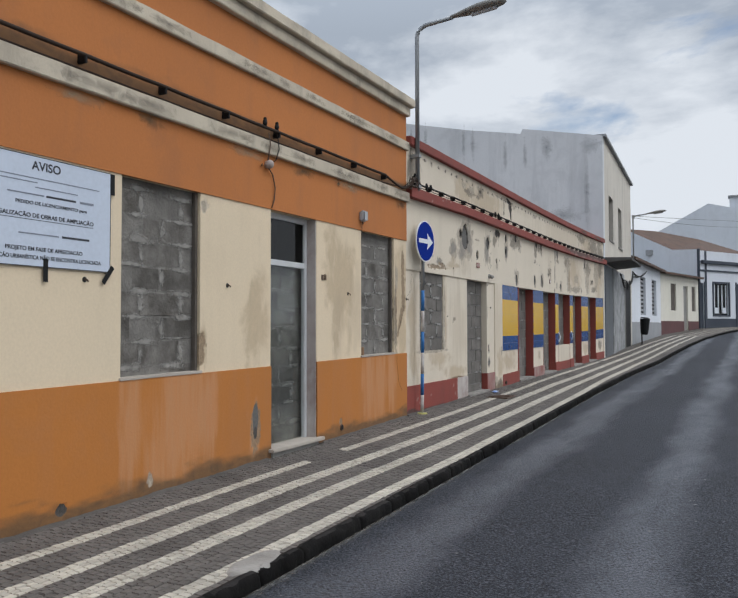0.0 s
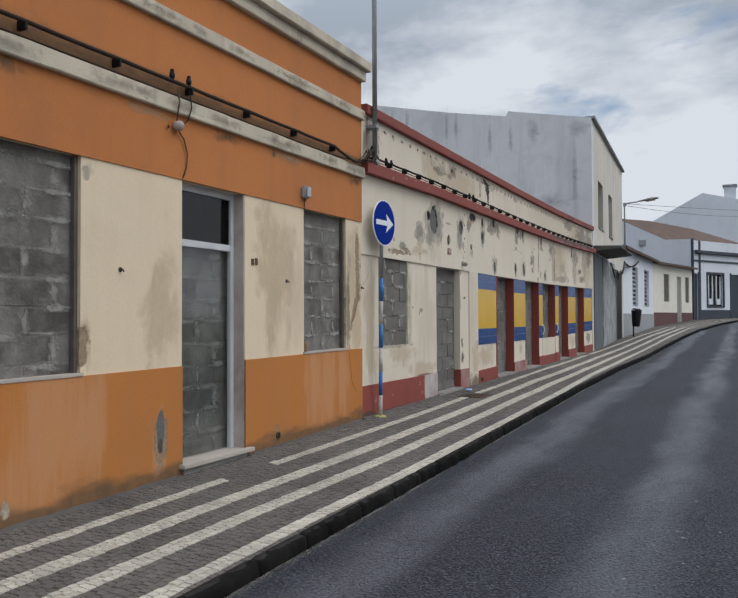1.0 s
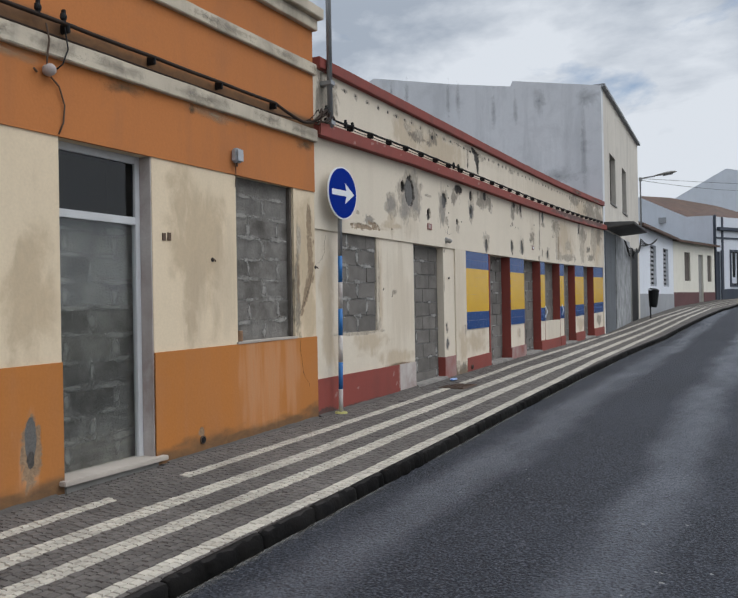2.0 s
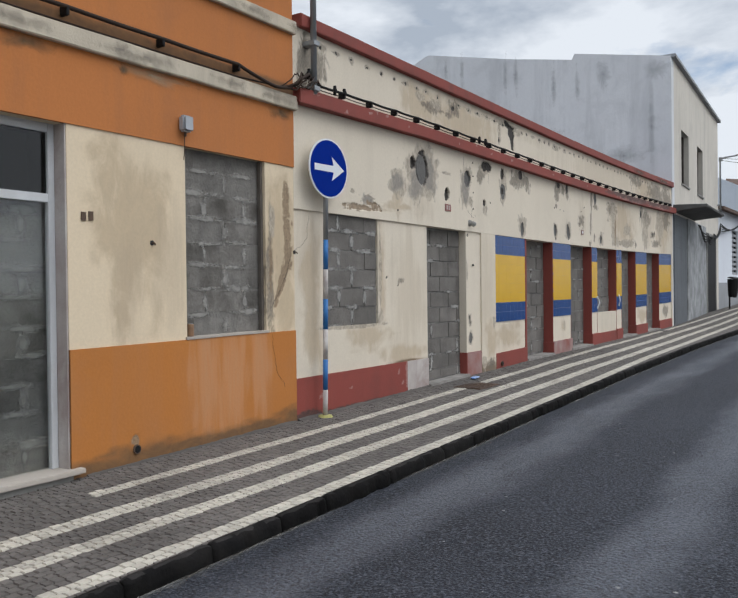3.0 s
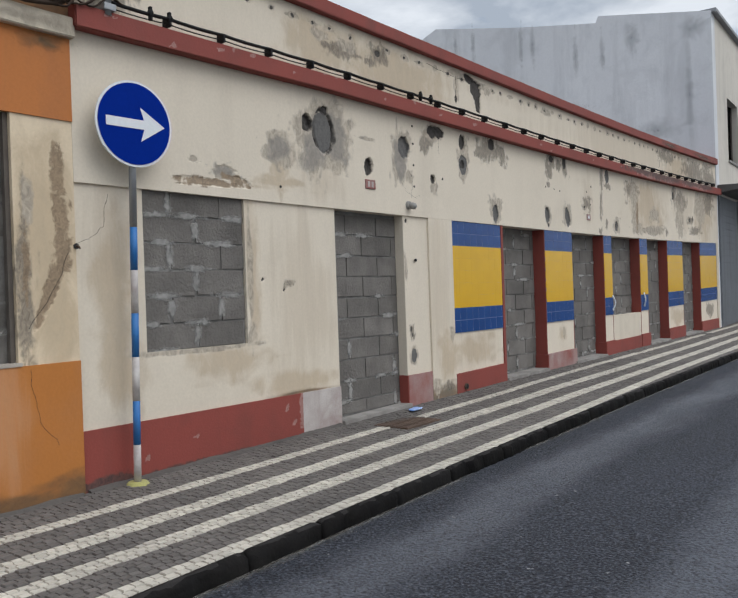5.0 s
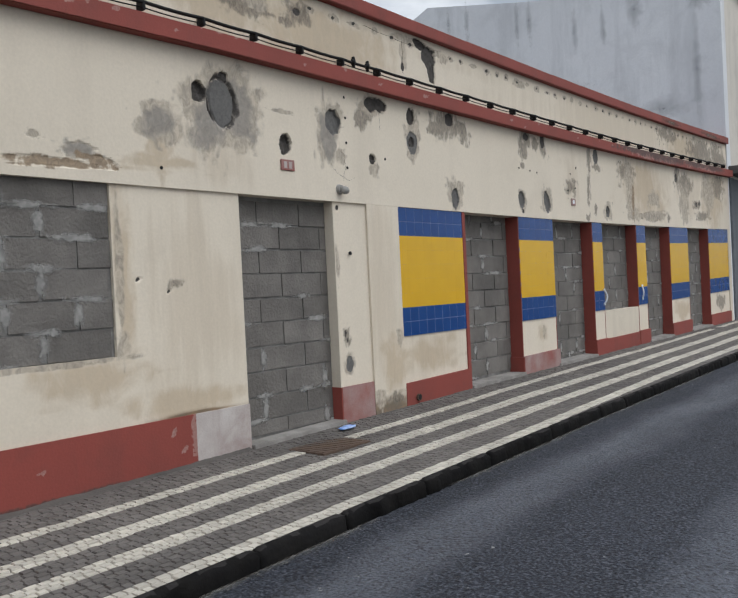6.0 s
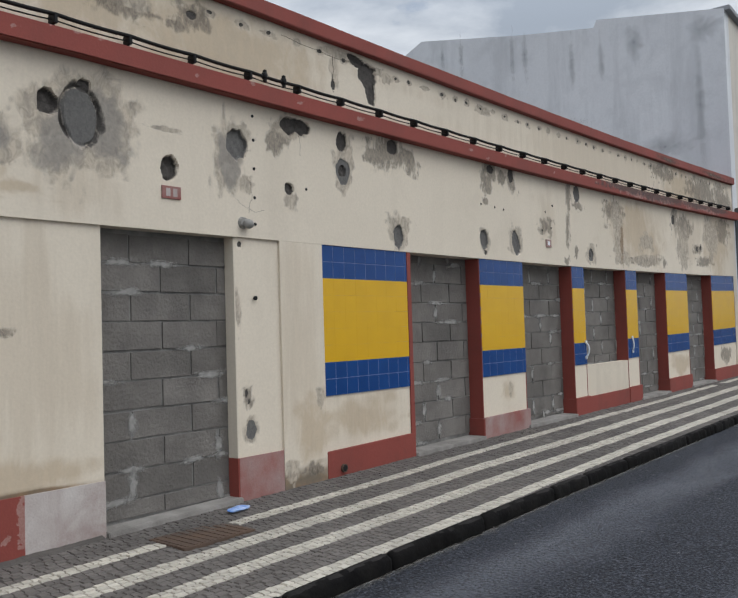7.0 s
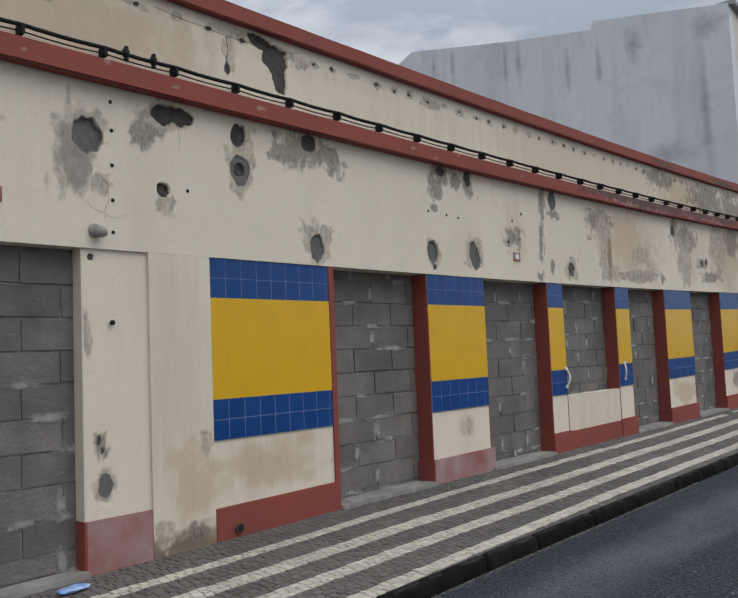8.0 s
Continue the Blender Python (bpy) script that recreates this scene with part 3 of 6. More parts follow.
# ---- ground and road ----
def sheet(xs, ys, zf):
    bm = bmesh.new()
    grid = [[bm.verts.new((x(y) if callable(x) else x, y, zf(x(y) if callable(x) else x, y))) for x in xs] for y in ys]
    for a, b in zip(grid, grid[1:]):
        for i in range(len(xs) - 1):
            bm.faces.new((a[i], a[i + 1], b[i + 1], b[i]))
    return bm


ground_ys = [-2500, -300, -60, -20, 0, 10, 17, 28, 40, 51, 59, 66, 90, 200, 600, 2500]
solid("ground", sheet([-2500, -400, -60, -12, 0, 12, 60, 400, 2500], ground_ys, lambda x, y: zr(y) - 0.06), EARTH, "bare ground round the houses", "ground", kind="structure")
road_ys = [-40 + 0.75 * i for i in range(174)]
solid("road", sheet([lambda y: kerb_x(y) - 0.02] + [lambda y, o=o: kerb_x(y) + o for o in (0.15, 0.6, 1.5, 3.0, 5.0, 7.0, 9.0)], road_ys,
                    lambda x, y: zr(y) + 0.012 * min(abs(x - kerb_x(y)), 3.0) + 0.006 * noise.noise(Vector((x * 0.8, y * 0.5, 0)))), ASPHALT, "damp dark grey asphalt road with smooth wheel tracks, their sheen painted paler", "road", kind="structure")

# ---- the orange and cream house ----
house = thing("town_house", "single-storey orange and cream plastered town house with blocked openings", "house")
H0, H1 = -9.0, 10.868
dado_z, band_z = line(1.265, 0.0075), line(2.932, 0.004)
corn_z = line(3.505, 0.005)
holes = [(4.945, 5.975, dado_z, band_z), (7.18, 8.172, lambda y: 0.352, band_z), (9.362, 10.42, dado_z, band_z)]
THICK = 0.32


def facade(parent, mat, x, y0, y1, zb, zt, openings, name="wall", label="", thick=THICK, marks=None, lintels=True):
    """A wall with real openings, given as (y0, y1, bottom, top), sorted along y."""
    def slab(what, a, b, lo, hi, text=""):
        if marks is None:
            part(what, bar(x - thick, x, a, b, lo, hi), mat, parent, text)
        else:
            weathered(what, mat, parent, text, x, a, b, lo, hi, thick, marks, 0.025)

    at = y0
    for a, b, lo, hi in openings:
        slab(name, at, a, zb, zt, label)
        if lintels:
            slab("lintel", a, b, hi, zt)
        if lo is not None:
            slab("apron", a, b, zb, lo)
        at = b
    slab(name, at, y1, zb, zt, label)


foot = lambda y: zw(y) - 0.25
HOUSE_MARKS = [("damp", 8.78, 2.32, 0.36, 0.55, 0, 0), ("damp", 8.72, 1.95, 0.17, 0.42, 0, 0), ("damp", 8.98, 2.2, 0.22, 0.36, 0, 0), ("run", 8.72, 1.65, 0.16, 0.5, 0, 0), ("run", 9.15, 1.9, 0.2, 0.5, 0, 0), ("damp", 8.68, 1.52, 0.07, 0.2, 0, 0),
               ("damp", 10.66, 2.1, 0.22, 0.85, 0, 0), ("damp", 10.7, 1.5, 0.2, 0.25, 0, 0), ("spall", 10.75, 2.55, 0.05, 0.20, 0.004, 0), ("spall", 10.755, 2.25, 0.065, 0.22, 0.006, 0), ("spall", 10.77, 2.0, 0.06, 0.16, 0.006, 0), ("spall", 10.66, 1.76, 0.05, 0.27, 0.008, 0.42), ("spall", 10.50, 1.95, 0.03, 0.2, 0.003, 0), ("mould", 10.48, 1.8, 0.06, 0.6, 0, 0), ("scrape", 10.52, 2.35, 0.04, 0.16, 0, 0),
               ("damp", 6.02, 1.5, 0.05, 0.22, 0, 0), ("spall", 6.0, 1.42, 0.05, 0.16, 0.01, 0), ("scrape", 6.03, 2.8, 0.06, 0.07, 0.004, 0), ("damp", 6.9, 1.7, 0.2, 0.5, 0, 0)]
facade(house, CREAM_OLD, F, 3.0, H1, foot, line(4.80, 0.008), holes, "wall", "cream plastered front wall with damp stains", marks=HOUSE_MARKS)
part("wall", bar(F - THICK, F, H0, 3.0, foot, line(4.80, 0.008)), CREAM_HOUSE, house, "cream plastered front wall")
DADO_MARKS = [("wash", 5.06, 0.85, 0.13, 0.62, 0, 0), ("wash", 5.68, 0.78, 0.36, 0.66, 0, 0), ("wash", 6.1, 0.9, 0.16, 0.5, 0, 0), ("wash", 6.87, 0.50, 0.09, 0.36, 0, 0),
              ("wash", 9.58, 0.95, 0.20, 0.55, 0, 0), ("wash", 9.95, 0.85, 0.26, 0.60, 0, 0), ("wash", 10.32, 0.92, 0.14, 0.55, 0, 0),
              ("spall", 6.88, 0.62, 0.075, 0.30, 0.006, 0), ("core", 6.89, 0.70, 0.045, 0.19, 0.007, 0), ("pit", 6.89, 0.56, 0.032, 0.06, 0.008, 0), ("scrape", 5.3, 0.36, 0.035, 0.06, 0.003, 0), ("pit", 4.336, 0.297, 0.05, 0.05, 0.008, 0), ("spall", 8.77, 0.47, 0.045, 0.05, 0.004, 0)]
foot_rng = random.Random(8)
for i in range(26):
    y = 3.2 + 0.3 * i + foot_rng.uniform(-0.1, 0.1)
    DADO_MARKS.append(("foot", y, zw(y) + 0.0, foot_rng.uniform(0.3, 0.6), foot_rng.uniform(0.07, 0.15), 0, 0))
part("dado", bar(F - 0.02, F + 0.012, H0, 3.0, foot, lambda y: dado_z(y) - 0.004, 1.0, 0.003), ORANGE_BASE, house, "stained orange plaster dado")
for a, b in ((3.0, 7.18), (8.172, H1)):
    weathered("dado", ORANGE_DADO, house, "orange plaster dado with pale washed streaks and a mossy foot", F + 0.012, a, b, foot, lambda y: dado_z(y) - 0.004, 0.03, DADO_MARKS, 0.025)
part("frieze", bar(F - 0.02, F + 0.012, H0, H1, lambda y: band_z(y) - 0.002, corn_z, 1.0), ORANGE, house, "orange plaster band above the openings")
weathered("frieze", ORANGE_PARAPET, house, "orange plaster parapet band, sooty behind the cables", F + 0.010, H0, H1, lambda y: corn_z(y) + 0.10, lambda y: corn_z(y) + 0.80, 0.03, [("foot", -8 + 0.8 * i, corn_z(-8 + 0.8 * i) + 0.18, 0.9, 0.11, 0, 0) for i in range(24)], 0.05)
part("frieze", bar(F - 0.02, F + 0.010, H0, H1, lambda y: corn_z(y) + 0.88, lambda y: corn_z(y) + 1.36, 1.0), ORANGE, house, "orange plaster parapet band")
part("cornice", bar(F - 0.05, F + 0.060, H0, H1 + 0.02, corn_z, lambda y: corn_z(y) + 0.145, 0.25, 0.006, 0.008), STONE_TRIM, house, "weathered off-white cornice moulding")
part("cornice", bar(F - 0.05, F + 0.055, H0, H1 + 0.02, lambda y: corn_z(y) + 0.775, lambda y: corn_z(y) + 0.905, 0.25, 0.006, 0.008), STONE_TRIM, house, "weathered off-white cornice moulding")
part("cornice", bar(F - 0.05, F + 0.070, H0, H1 + 0.03, lambda y: corn_z(y) + 1.29, lambda y: corn_z(y) + 1.42, 0.25, 0.006, 0.008), STONE_TRIM, house, "weathered off-white cornice moulding")
part("coping", bar(F - 0.45, F + 0.135, H0, H1 + 0.07, lambda y: corn_z(y) + 1.42, lambda y: corn_z(y) + 1.545, 0.25, 0.006, 0.01), STONE_TRIM, house, "weathered off-white parapet coping")
part("roof", bar(-14.0, F - 0.3, H0, H1, 4.2, 4.35), ROOF_TILE, house)
part("side_wall", bar(-14.0, F - THICK, H1 - 0.3, H1, -0.2, 4.2), CREAM_HOUSE, house)
part("side_wall", bar(-14.0, F - THICK, H0, H0 + 0.3, -0.6, 4.2), CREAM_HOUSE, house)
part("back_wall", bar(-14.3, -14.0, H0, H1, -0.6, 4.35), CREAM_HOUSE, house)

def blemish(parent, name, mat, y, z, ry, rz, x=F, lift=0.004, seed=0, torn=0.25, lean=0.0, label=""):
    """A thin patch of irregular outline lying on the wall."""
    bm = bmesh.new()
    lay = bm.verts.layers.float.new("fade")
    segs, rings = 30, 6
    mid = bm.verts.new((x + lift, y, z))
    mid[lay] = 1.0
    prev = None
    for i in range(1, rings + 1):
        t, ring = i / rings, []
        for k in range(segs):
            a = 2 * math.pi * k / segs
            r = t * (1 + torn * noise.noise(Vector((math.cos(a) * 1.6 + seed * 7.3, math.sin(a) * 1.6, seed))) + torn * 0.5 * noise.noise(Vector((math.cos(a) * 5 + seed, math.sin(a) * 5, 3.1))))
            dz = rz * r * math.sin(a)
            v = bm.verts.new((x + lift * (1.0 if i < rings else 0.4), y + ry * r * math.cos(a) + lean * dz, z + dz))
            v[lay] = 1.0 - t
            ring.append(v)
        for k in range(segs):
            if prev is None:
                bm.faces.new((mid, ring[k], ring[(k + 1) % segs]))
            else:
                bm.faces.new((prev[k], ring[k], ring[(k + 1) % segs], prev[(k + 1) % segs]))
        prev = ring
    return part(name, bm, mat, parent, label)


BLOCK_ME = block_mesh("concrete_block", BLOCK, 0.008, 0.02)
SMEAR_ME = block_mesh("smeared_block", SMEARED, 0.02, 0.04)


def infill(parent, y0, y1, z0, z1, x, mesh, label, length=0.525, course=0.2135, joint=0.009, start=0.0, lift=0.0, rough=0.003, seed=1, bedding=None, flush=0.36):
    """A doorway or window walled up with blocks in half bond; every block lies in its mortar, some joints are flushed with it."""
    rng = random.Random(seed)
    bed = part("block_infill", bar(x - 0.16, x - (0.0015 if bedding else 0.011), y0 - 0.02, y1 + 0.02, lambda y: level(z0, y) - 0.05, lambda y: level(z1, y) + 0.02), bedding or MORTAR, parent, label)
    low, top = level(z0, (y0 + y1) / 2), level(z1, (y0 + y1) / 2)
    i = -1
    a = low + lift - course
    while a < top - 0.03:
        at = y0 + start - (length * 0.5 if i % 2 else 0.0) - length
        za, zc = max(a, low), min(a + course - joint, level(z1, y1) + 0.01)
        while at < y1 and zc - za > 0.02:
            wide = 0.030 if not bedding and rng.random() < flush else joint
            s, e = max(at + rng.uniform(-0.008, 0.008), y0), min(at + length - wide + rng.uniform(-0.008, 0.004), y1)
            if e - s > 0.03:
                piece("concrete_block", mesh, bed, (x + rng.uniform(-rough, rough), s, za + rng.uniform(-0.003, 0.003)), (0.1, e - s, zc - za + rng.uniform(-0.004, 0.003)), (rng.uniform(-0.005, 0.005), 0, rng.uniform(-0.006, 0.006)))
                if wide > joint and e < y1 - 0.05:
                    blemish(parent, "mortar_smear", SQUEEZE, e + wide / 2, (za + zc) / 2 + rng.uniform(-0.02, 0.02), 0.065, 0.15, x, 0.007, seed * 7 + i + at, 0.3, label="pale mortar squeezed from the joint")
                if not bedding and rng.random() < flush:
                    blemish(parent, "mortar_smear", SQUEEZE, (s + e) / 2 + rng.uniform(-0.1, 0.1), za - 0.003, rng.uniform(0.16, 0.32), 0.045, x, 0.0065, seed * 5 + i + at, 0.4, label="pale mortar squeezed from the joint")
            at += length
        i += 1
        a += course
    return bed


# windows: walled up, with what is left of their frames
for k, (a, b) in enumerate(((4.945, 5.975), (9.362, 10.42))):
    infill(house, a, b, dado_z, band_z, F - 0.075, SMEAR_ME, "walled-up window of mortar-smeared concrete blocks", start=(0.30, 0.55)[k], lift=(0.1, 0.0)[k], rough=0.004, seed=3 + k, joint=0.006, bedding=SMEAR_BED)
    w = part("window_frame", bar(F - 0.07, F - 0.03, b - 0.035, b - 0.002, dado_z, band_z, 0.2, 0.006), WOOD_DARK, house, "rotten remains of a wooden window frame")
    part("window_frame", bar(F - 0.07, F - 0.03, a + 0.002, a + 0.02, dado_z, band_z, 0.2, 0.006), WOOD_DARK, house, "rotten remains of a wooden window frame")
    part("window_sill", bar(F - 0.08, F + 0.02, a - 0.02, b + 0.02, lambda y: dado_z(y) - 0.005, lambda y: dado_z(y) + 0.02, 0.2, 0.003, 0.004), SILL, house, "thin pale stone window sill")

# the door: an aluminium frame with a dark fanlight before a blocked doorway
dx = F - 0.15
infill(house, 7.18, 8.172, lambda y: 0.352, lambda y: 2.36, dx - 0.06, SMEAR_ME, "doorway walled up with mortar-smeared concrete blocks", start=0.22, rough=0.004, seed=9, bedding=SMEAR_BED)
door = part("door", bar(dx - 0.02, dx + 0.03, 8.10, 8.155, 0.352, 2.925, bevel=0.004), ALUMINIUM, house, "white aluminium door frame with a dark fanlight")
for a, b, lo, hi in ((7.182, 7.225, 0.352, 2.925), (7.225, 8.10, 2.855, 2.925), (7.225, 8.10, 2.335, 2.40)):
    part("frame", bar(dx - 0.02, dx + 0.03, a, b, lo, hi, bevel=0.004), ALUMINIUM, door)
pane = part("pane", bar(dx - 0.004, dx + 0.004, 7.225, 8.10, 2.40, 2.855), GLASS_DARK, door, "dark fanlight glass")
pane = part("pane", bar(dx - 0.004, dx + 0.004, 7.225, 8.10, 0.36, 2.335), GLASS_CLEAR, door, "dusty door glass")
pane.visible_shadow = False
# black sheet and soffit, painting in the darkness behind the fanlight
part("black_backing", bar(dx - 0.5, dx - 0.45, 7.1, 8.25, 2.3, 3.0), BLACK, house, "black sheet standing in for the unlit room behind the fanlight")
part("black_soffit", bar(dx - 0.45, dx - 0.03, 7.1, 8.25, 2.93, 2.96), BLACK, house)
part("door_jamb", bar(F - 0.20, F - 0.006, 8.158, 8.171, 0.352, band_z), WHITE_WORN, house, "grey limewashed door jamb")
part("doorstep", bar(F - 0.20, F + 0.075, 7.13, 8.25, lambda y: 0.318, lambda y: 0.356, 0.3, 0.004, 0.006), SILL, house, "worn pale stone doorstep")

part("step_base", bar(F - 0.20, F + 0.03, 7.181, 8.17, lambda y: zw(y) - 0.1, lambda y: 0.318), CONCRETE, house)

# ---- the shop with the tiled piers ----
shop = thing("shop_building", "low cream shop building with red cornices and blocked doorways", "building")
S0, S1 = 10.87, 28.45
lintel = sweep(2.512, 0.00095)
sill_d5 = sweep(1.13, 0.0005)
doors = [(13.735, 14.92), (17.215, 18.538), (19.52, 20.867), (21.232, 22.695), (23.111, 24.386), (25.439, 26.823)]


def cornice_line(low, high, gain):
    return lambda y: float(np.interp(y, [S0, 13.5], [low, high])) + gain * max(0.0, y - 18.0) ** 2


rc_b, rc_t = cornice_line(3.585, 3.638, 0.0014), cornice_line(3.745, 3.785, 0.0015)
pc_b, pc_t = sweep(4.40, 0.0013), sweep(4.535, 0.0014)
openings = [(11.455, 12.512, lambda y: 1.266, lintel)] + [(a, b, None, lintel) for a, b in doors]
UPPER = [("scrape", 13.58, 3.20, 0.33, 0.30, 0.002, 0), ("scrape", 13.32, 3.22, 0.15, 0.22, 0.002, 0), ("scrape", 13.42, 2.98, 0.12, 0.20, 0.002, 0.2), ("scrape", 13.83, 3.22, 0.15, 0.16, 0.002, 0), ("scrape", 13.66, 2.98, 0.2, 0.11, 0.002, 0),
         ("scrape", 13.44, 3.10, 0.20, 0.24, 0.002, 0.2), ("scrape", 13.82, 3.22, 0.20, 0.22, 0.002, 0), ("cement", 13.45, 3.08, 0.16, 0.24, 0.001, 0.2), ("cement", 13.80, 3.20, 0.16, 0.2, 0.001, 0), ("cement", 12.97, 3.02, 0.15, 0.12, 0.001, 0), ("cement", 14.87, 3.12, 0.10, 0.22, 0.001, 0),
         ("pit", 13.60, 3.25, 0.165, 0.22, 0.045, 0), ("fill", 13.607, 3.24, 0.142, 0.19, 0.014, 0), ("pit", 13.62, 3.46, 0.05, 0.045, 0.03, 0), ("pit", 13.36, 3.30, 0.075, 0.08, 0.05, 0),
         ("run", 13.55, 2.78, 0.28, 0.22, 0, 0), ("scrape", 12.98, 3.03, 0.19, 0.15, 0.002, 0), ("scrape", 13.08, 2.93, 0.09, 0.13, 0.002, 0.3), ("scrape", 12.86, 2.99, 0.10, 0.10, 0, 0), ("damp", 12.95, 2.80, 0.10, 0.16, 0, 0),
         ("pit", 14.30, 2.975, 0.07, 0.095, 0.05, 0), ("scrape", 14.27, 3.27, 0.13, 0.022, 0.001, -0.3), ("scrape", 14.88, 3.15, 0.14, 0.28, 0.002, 0), ("core", 14.963, 3.265, 0.095, 0.115, 0.035, 0), ("scrape", 15.05, 2.96, 0.08, 0.09, 0, 0), ("scrape", 15.0, 3.36, 0.14, 0.07, 0, 0),
         ("scrape", 15.56, 3.50, 0.22, 0.10, 0.001, 0), ("pit", 15.55, 3.53, 0.10, 0.075, 0.03, 0), ("pit", 15.70, 3.54, 0.11, 0.07, 0.03, 0), ("mould", 15.45, 3.42, 0.12, 0.16, 0, 0.5), ("pit", 15.54, 2.975, 0.05, 0.05, 0.03, 0), ("scrape", 15.55, 2.86, 0.08, 0.10, 0, 0),
         ("scrape", 16.26, 3.44, 0.12, 0.15, 0.001, 0), ("pit", 16.225, 3.49, 0.075, 0.09, 0.03, 0), ("scrape", 16.24, 3.20, 0.13, 0.17, 0.002, 0), ("core", 16.235, 3.215, 0.10, 0.12, 0.012, 0), ("pit", 16.235, 3.22, 0.05, 0.06, 0.03, 0),
         ("mould", 16.9, 3.48, 0.30, 0.14, 0, 0), ("mould", 16.70, 3.43, 0.16, 0.10, 0, 0), ("mould", 17.24, 3.44, 0.15, 0.13, 0, -0.6), ("pit", 16.985, 3.565, 0.09, 0.075, 0.02, 0),
         ("scrape", 17.0, 2.70, 0.15, 0.13, 0.001, 0), ("scrape", 17.12, 2.76, 0.13, 0.09, 0.001, 0), ("core", 17.045, 2.66, 0.075, 0.12, 0.025, 0),
         ("scrape", 18.65, 2.74, 0.11, 0.15, 0.001, 0), ("core", 18.655, 2.735, 0.085, 0.115, 0.03, 0), ("pit", 18.67, 2.59, 0.03, 0.03, 0.01, 0), ("scrape", 19.35, 2.79, 0.15, 0.17, 0.001, 0), ("core", 19.38, 2.74, 0.085, 0.17, 0.025, -0.25),
         ("scrape", 21.50, 2.72, 0.15, 0.13, 0.001, 0), ("core", 21.49, 2.71, 0.075, 0.09, 0.02, 0), ("pit", 21.49, 2.71, 0.04, 0.04, 0.02, 0),
         ("mould", 18.83, 3.56, 0.15, 0.13, 0, 0), ("pit", 18.83, 3.58, 0.07, 0.05, 0.01, 0), ("mould", 18.75, 3.40, 0.14, 0.12, 0, 0), ("mould", 19.30, 3.53, 0.10, 0.19, 0, 0), ("pit", 19.30, 3.58, 0.055, 0.09, 0.008, 0), ("mould", 19.08, 3.50, 0.09, 0.09, 0, 0), ("mould", 18.7, 3.19, 0.06, 0.04, 0, 0),
         ("core", 21.09, 3.55, 0.09, 0.12, 0.01, 0), ("mould", 20.82, 3.45, 0.07, 0.25, 0, 0), ("mould", 20.78, 3.05, 0.05, 0.22, 0, 0), ("mould", 21.1, 3.37, 0.16, 0.05, 0, 0), ("mould", 21.02, 2.70, 0.05, 0.07, 0, 0), ("mould", 20.72, 2.58, 0.06, 0.05, 0, 0), ("run", 20.2, 3.1, 0.25, 0.35, 0, 0), ("mould", 20.15, 3.02, 0.17, 0.10, 0, 0),
         ("scrape", 22.45, 3.15, 0.16, 0.45, 0.002, 0), ("spall", 22.6, 2.95, 0.06, 0.25, 0.001, 0), ("scrape", 22.55, 2.72, 0.25, 0.12, 0.002, 0), ("damp", 23.2, 3.1, 0.9, 0.45, 0, 0), ("run", 23.4, 3.4, 0.9, 0.3, 0, 0), ("scrape", 23.6, 3.02, 0.30, 0.15, 0.001, 0), ("scrape", 23.6, 2.72, 0.65, 0.10, 0.003, 0), ("mould", 23.5, 2.70, 0.6, 0.08, 0, 0), ("mould", 22.3, 3.4, 0.35, 0.14, 0, 0), ("mould", 24.35, 2.72, 0.08, 0.10, 0, 0),
         ("mould", 24.88, 3.52, 0.16, 0.16, 0, 0), ("pit", 24.85, 3.5, 0.07, 0.09, 0.01, 0), ("scrape", 25.25, 3.1, 0.28, 0.28, 0.002, 0), ("mould", 25.4, 3.45, 0.35, 0.2, 0, 0), ("run", 25.6, 3.3, 0.7, 0.4, 0, 0), ("scrape", 25.3, 2.80, 0.2, 0.14, 0.002, 0), ("mould", 26.1, 3.05, 0.25, 0.09, 0, 0), ("pit", 26.05, 3.05, 0.05, 0.05, 0.01, 0), ("pit", 26.25, 3.08, 0.05, 0.05, 0.01, 0), ("mould", 26.4, 2.83, 0.45, 0.11, 0, 0), ("scrape", 26.9, 3.3, 0.4, 0.35, 0.001, 0), ("damp", 27.2, 3.2, 0.9, 0.5, 0, 0), ("mould", 27.6, 3.5, 0.5, 0.2, 0, 0),
         ("spall", 12.10, 2.625, 0.30, 0.035, 0.006, 0), ("spall", 12.45, 2.66, 0.12, 0.045, 0.006, -1.5), ("scrape", 12.28, 2.72, 0.15, 0.06, 0.006, 0), ("cement", 12.27, 2.73, 0.12, 0.05, 0.006, 0), ("scrape", 11.95, 2.80, 0.05, 0.03, 0.003, 0), ("damp", 12.9, 2.7, 0.3, 0.06, 0, 0)]
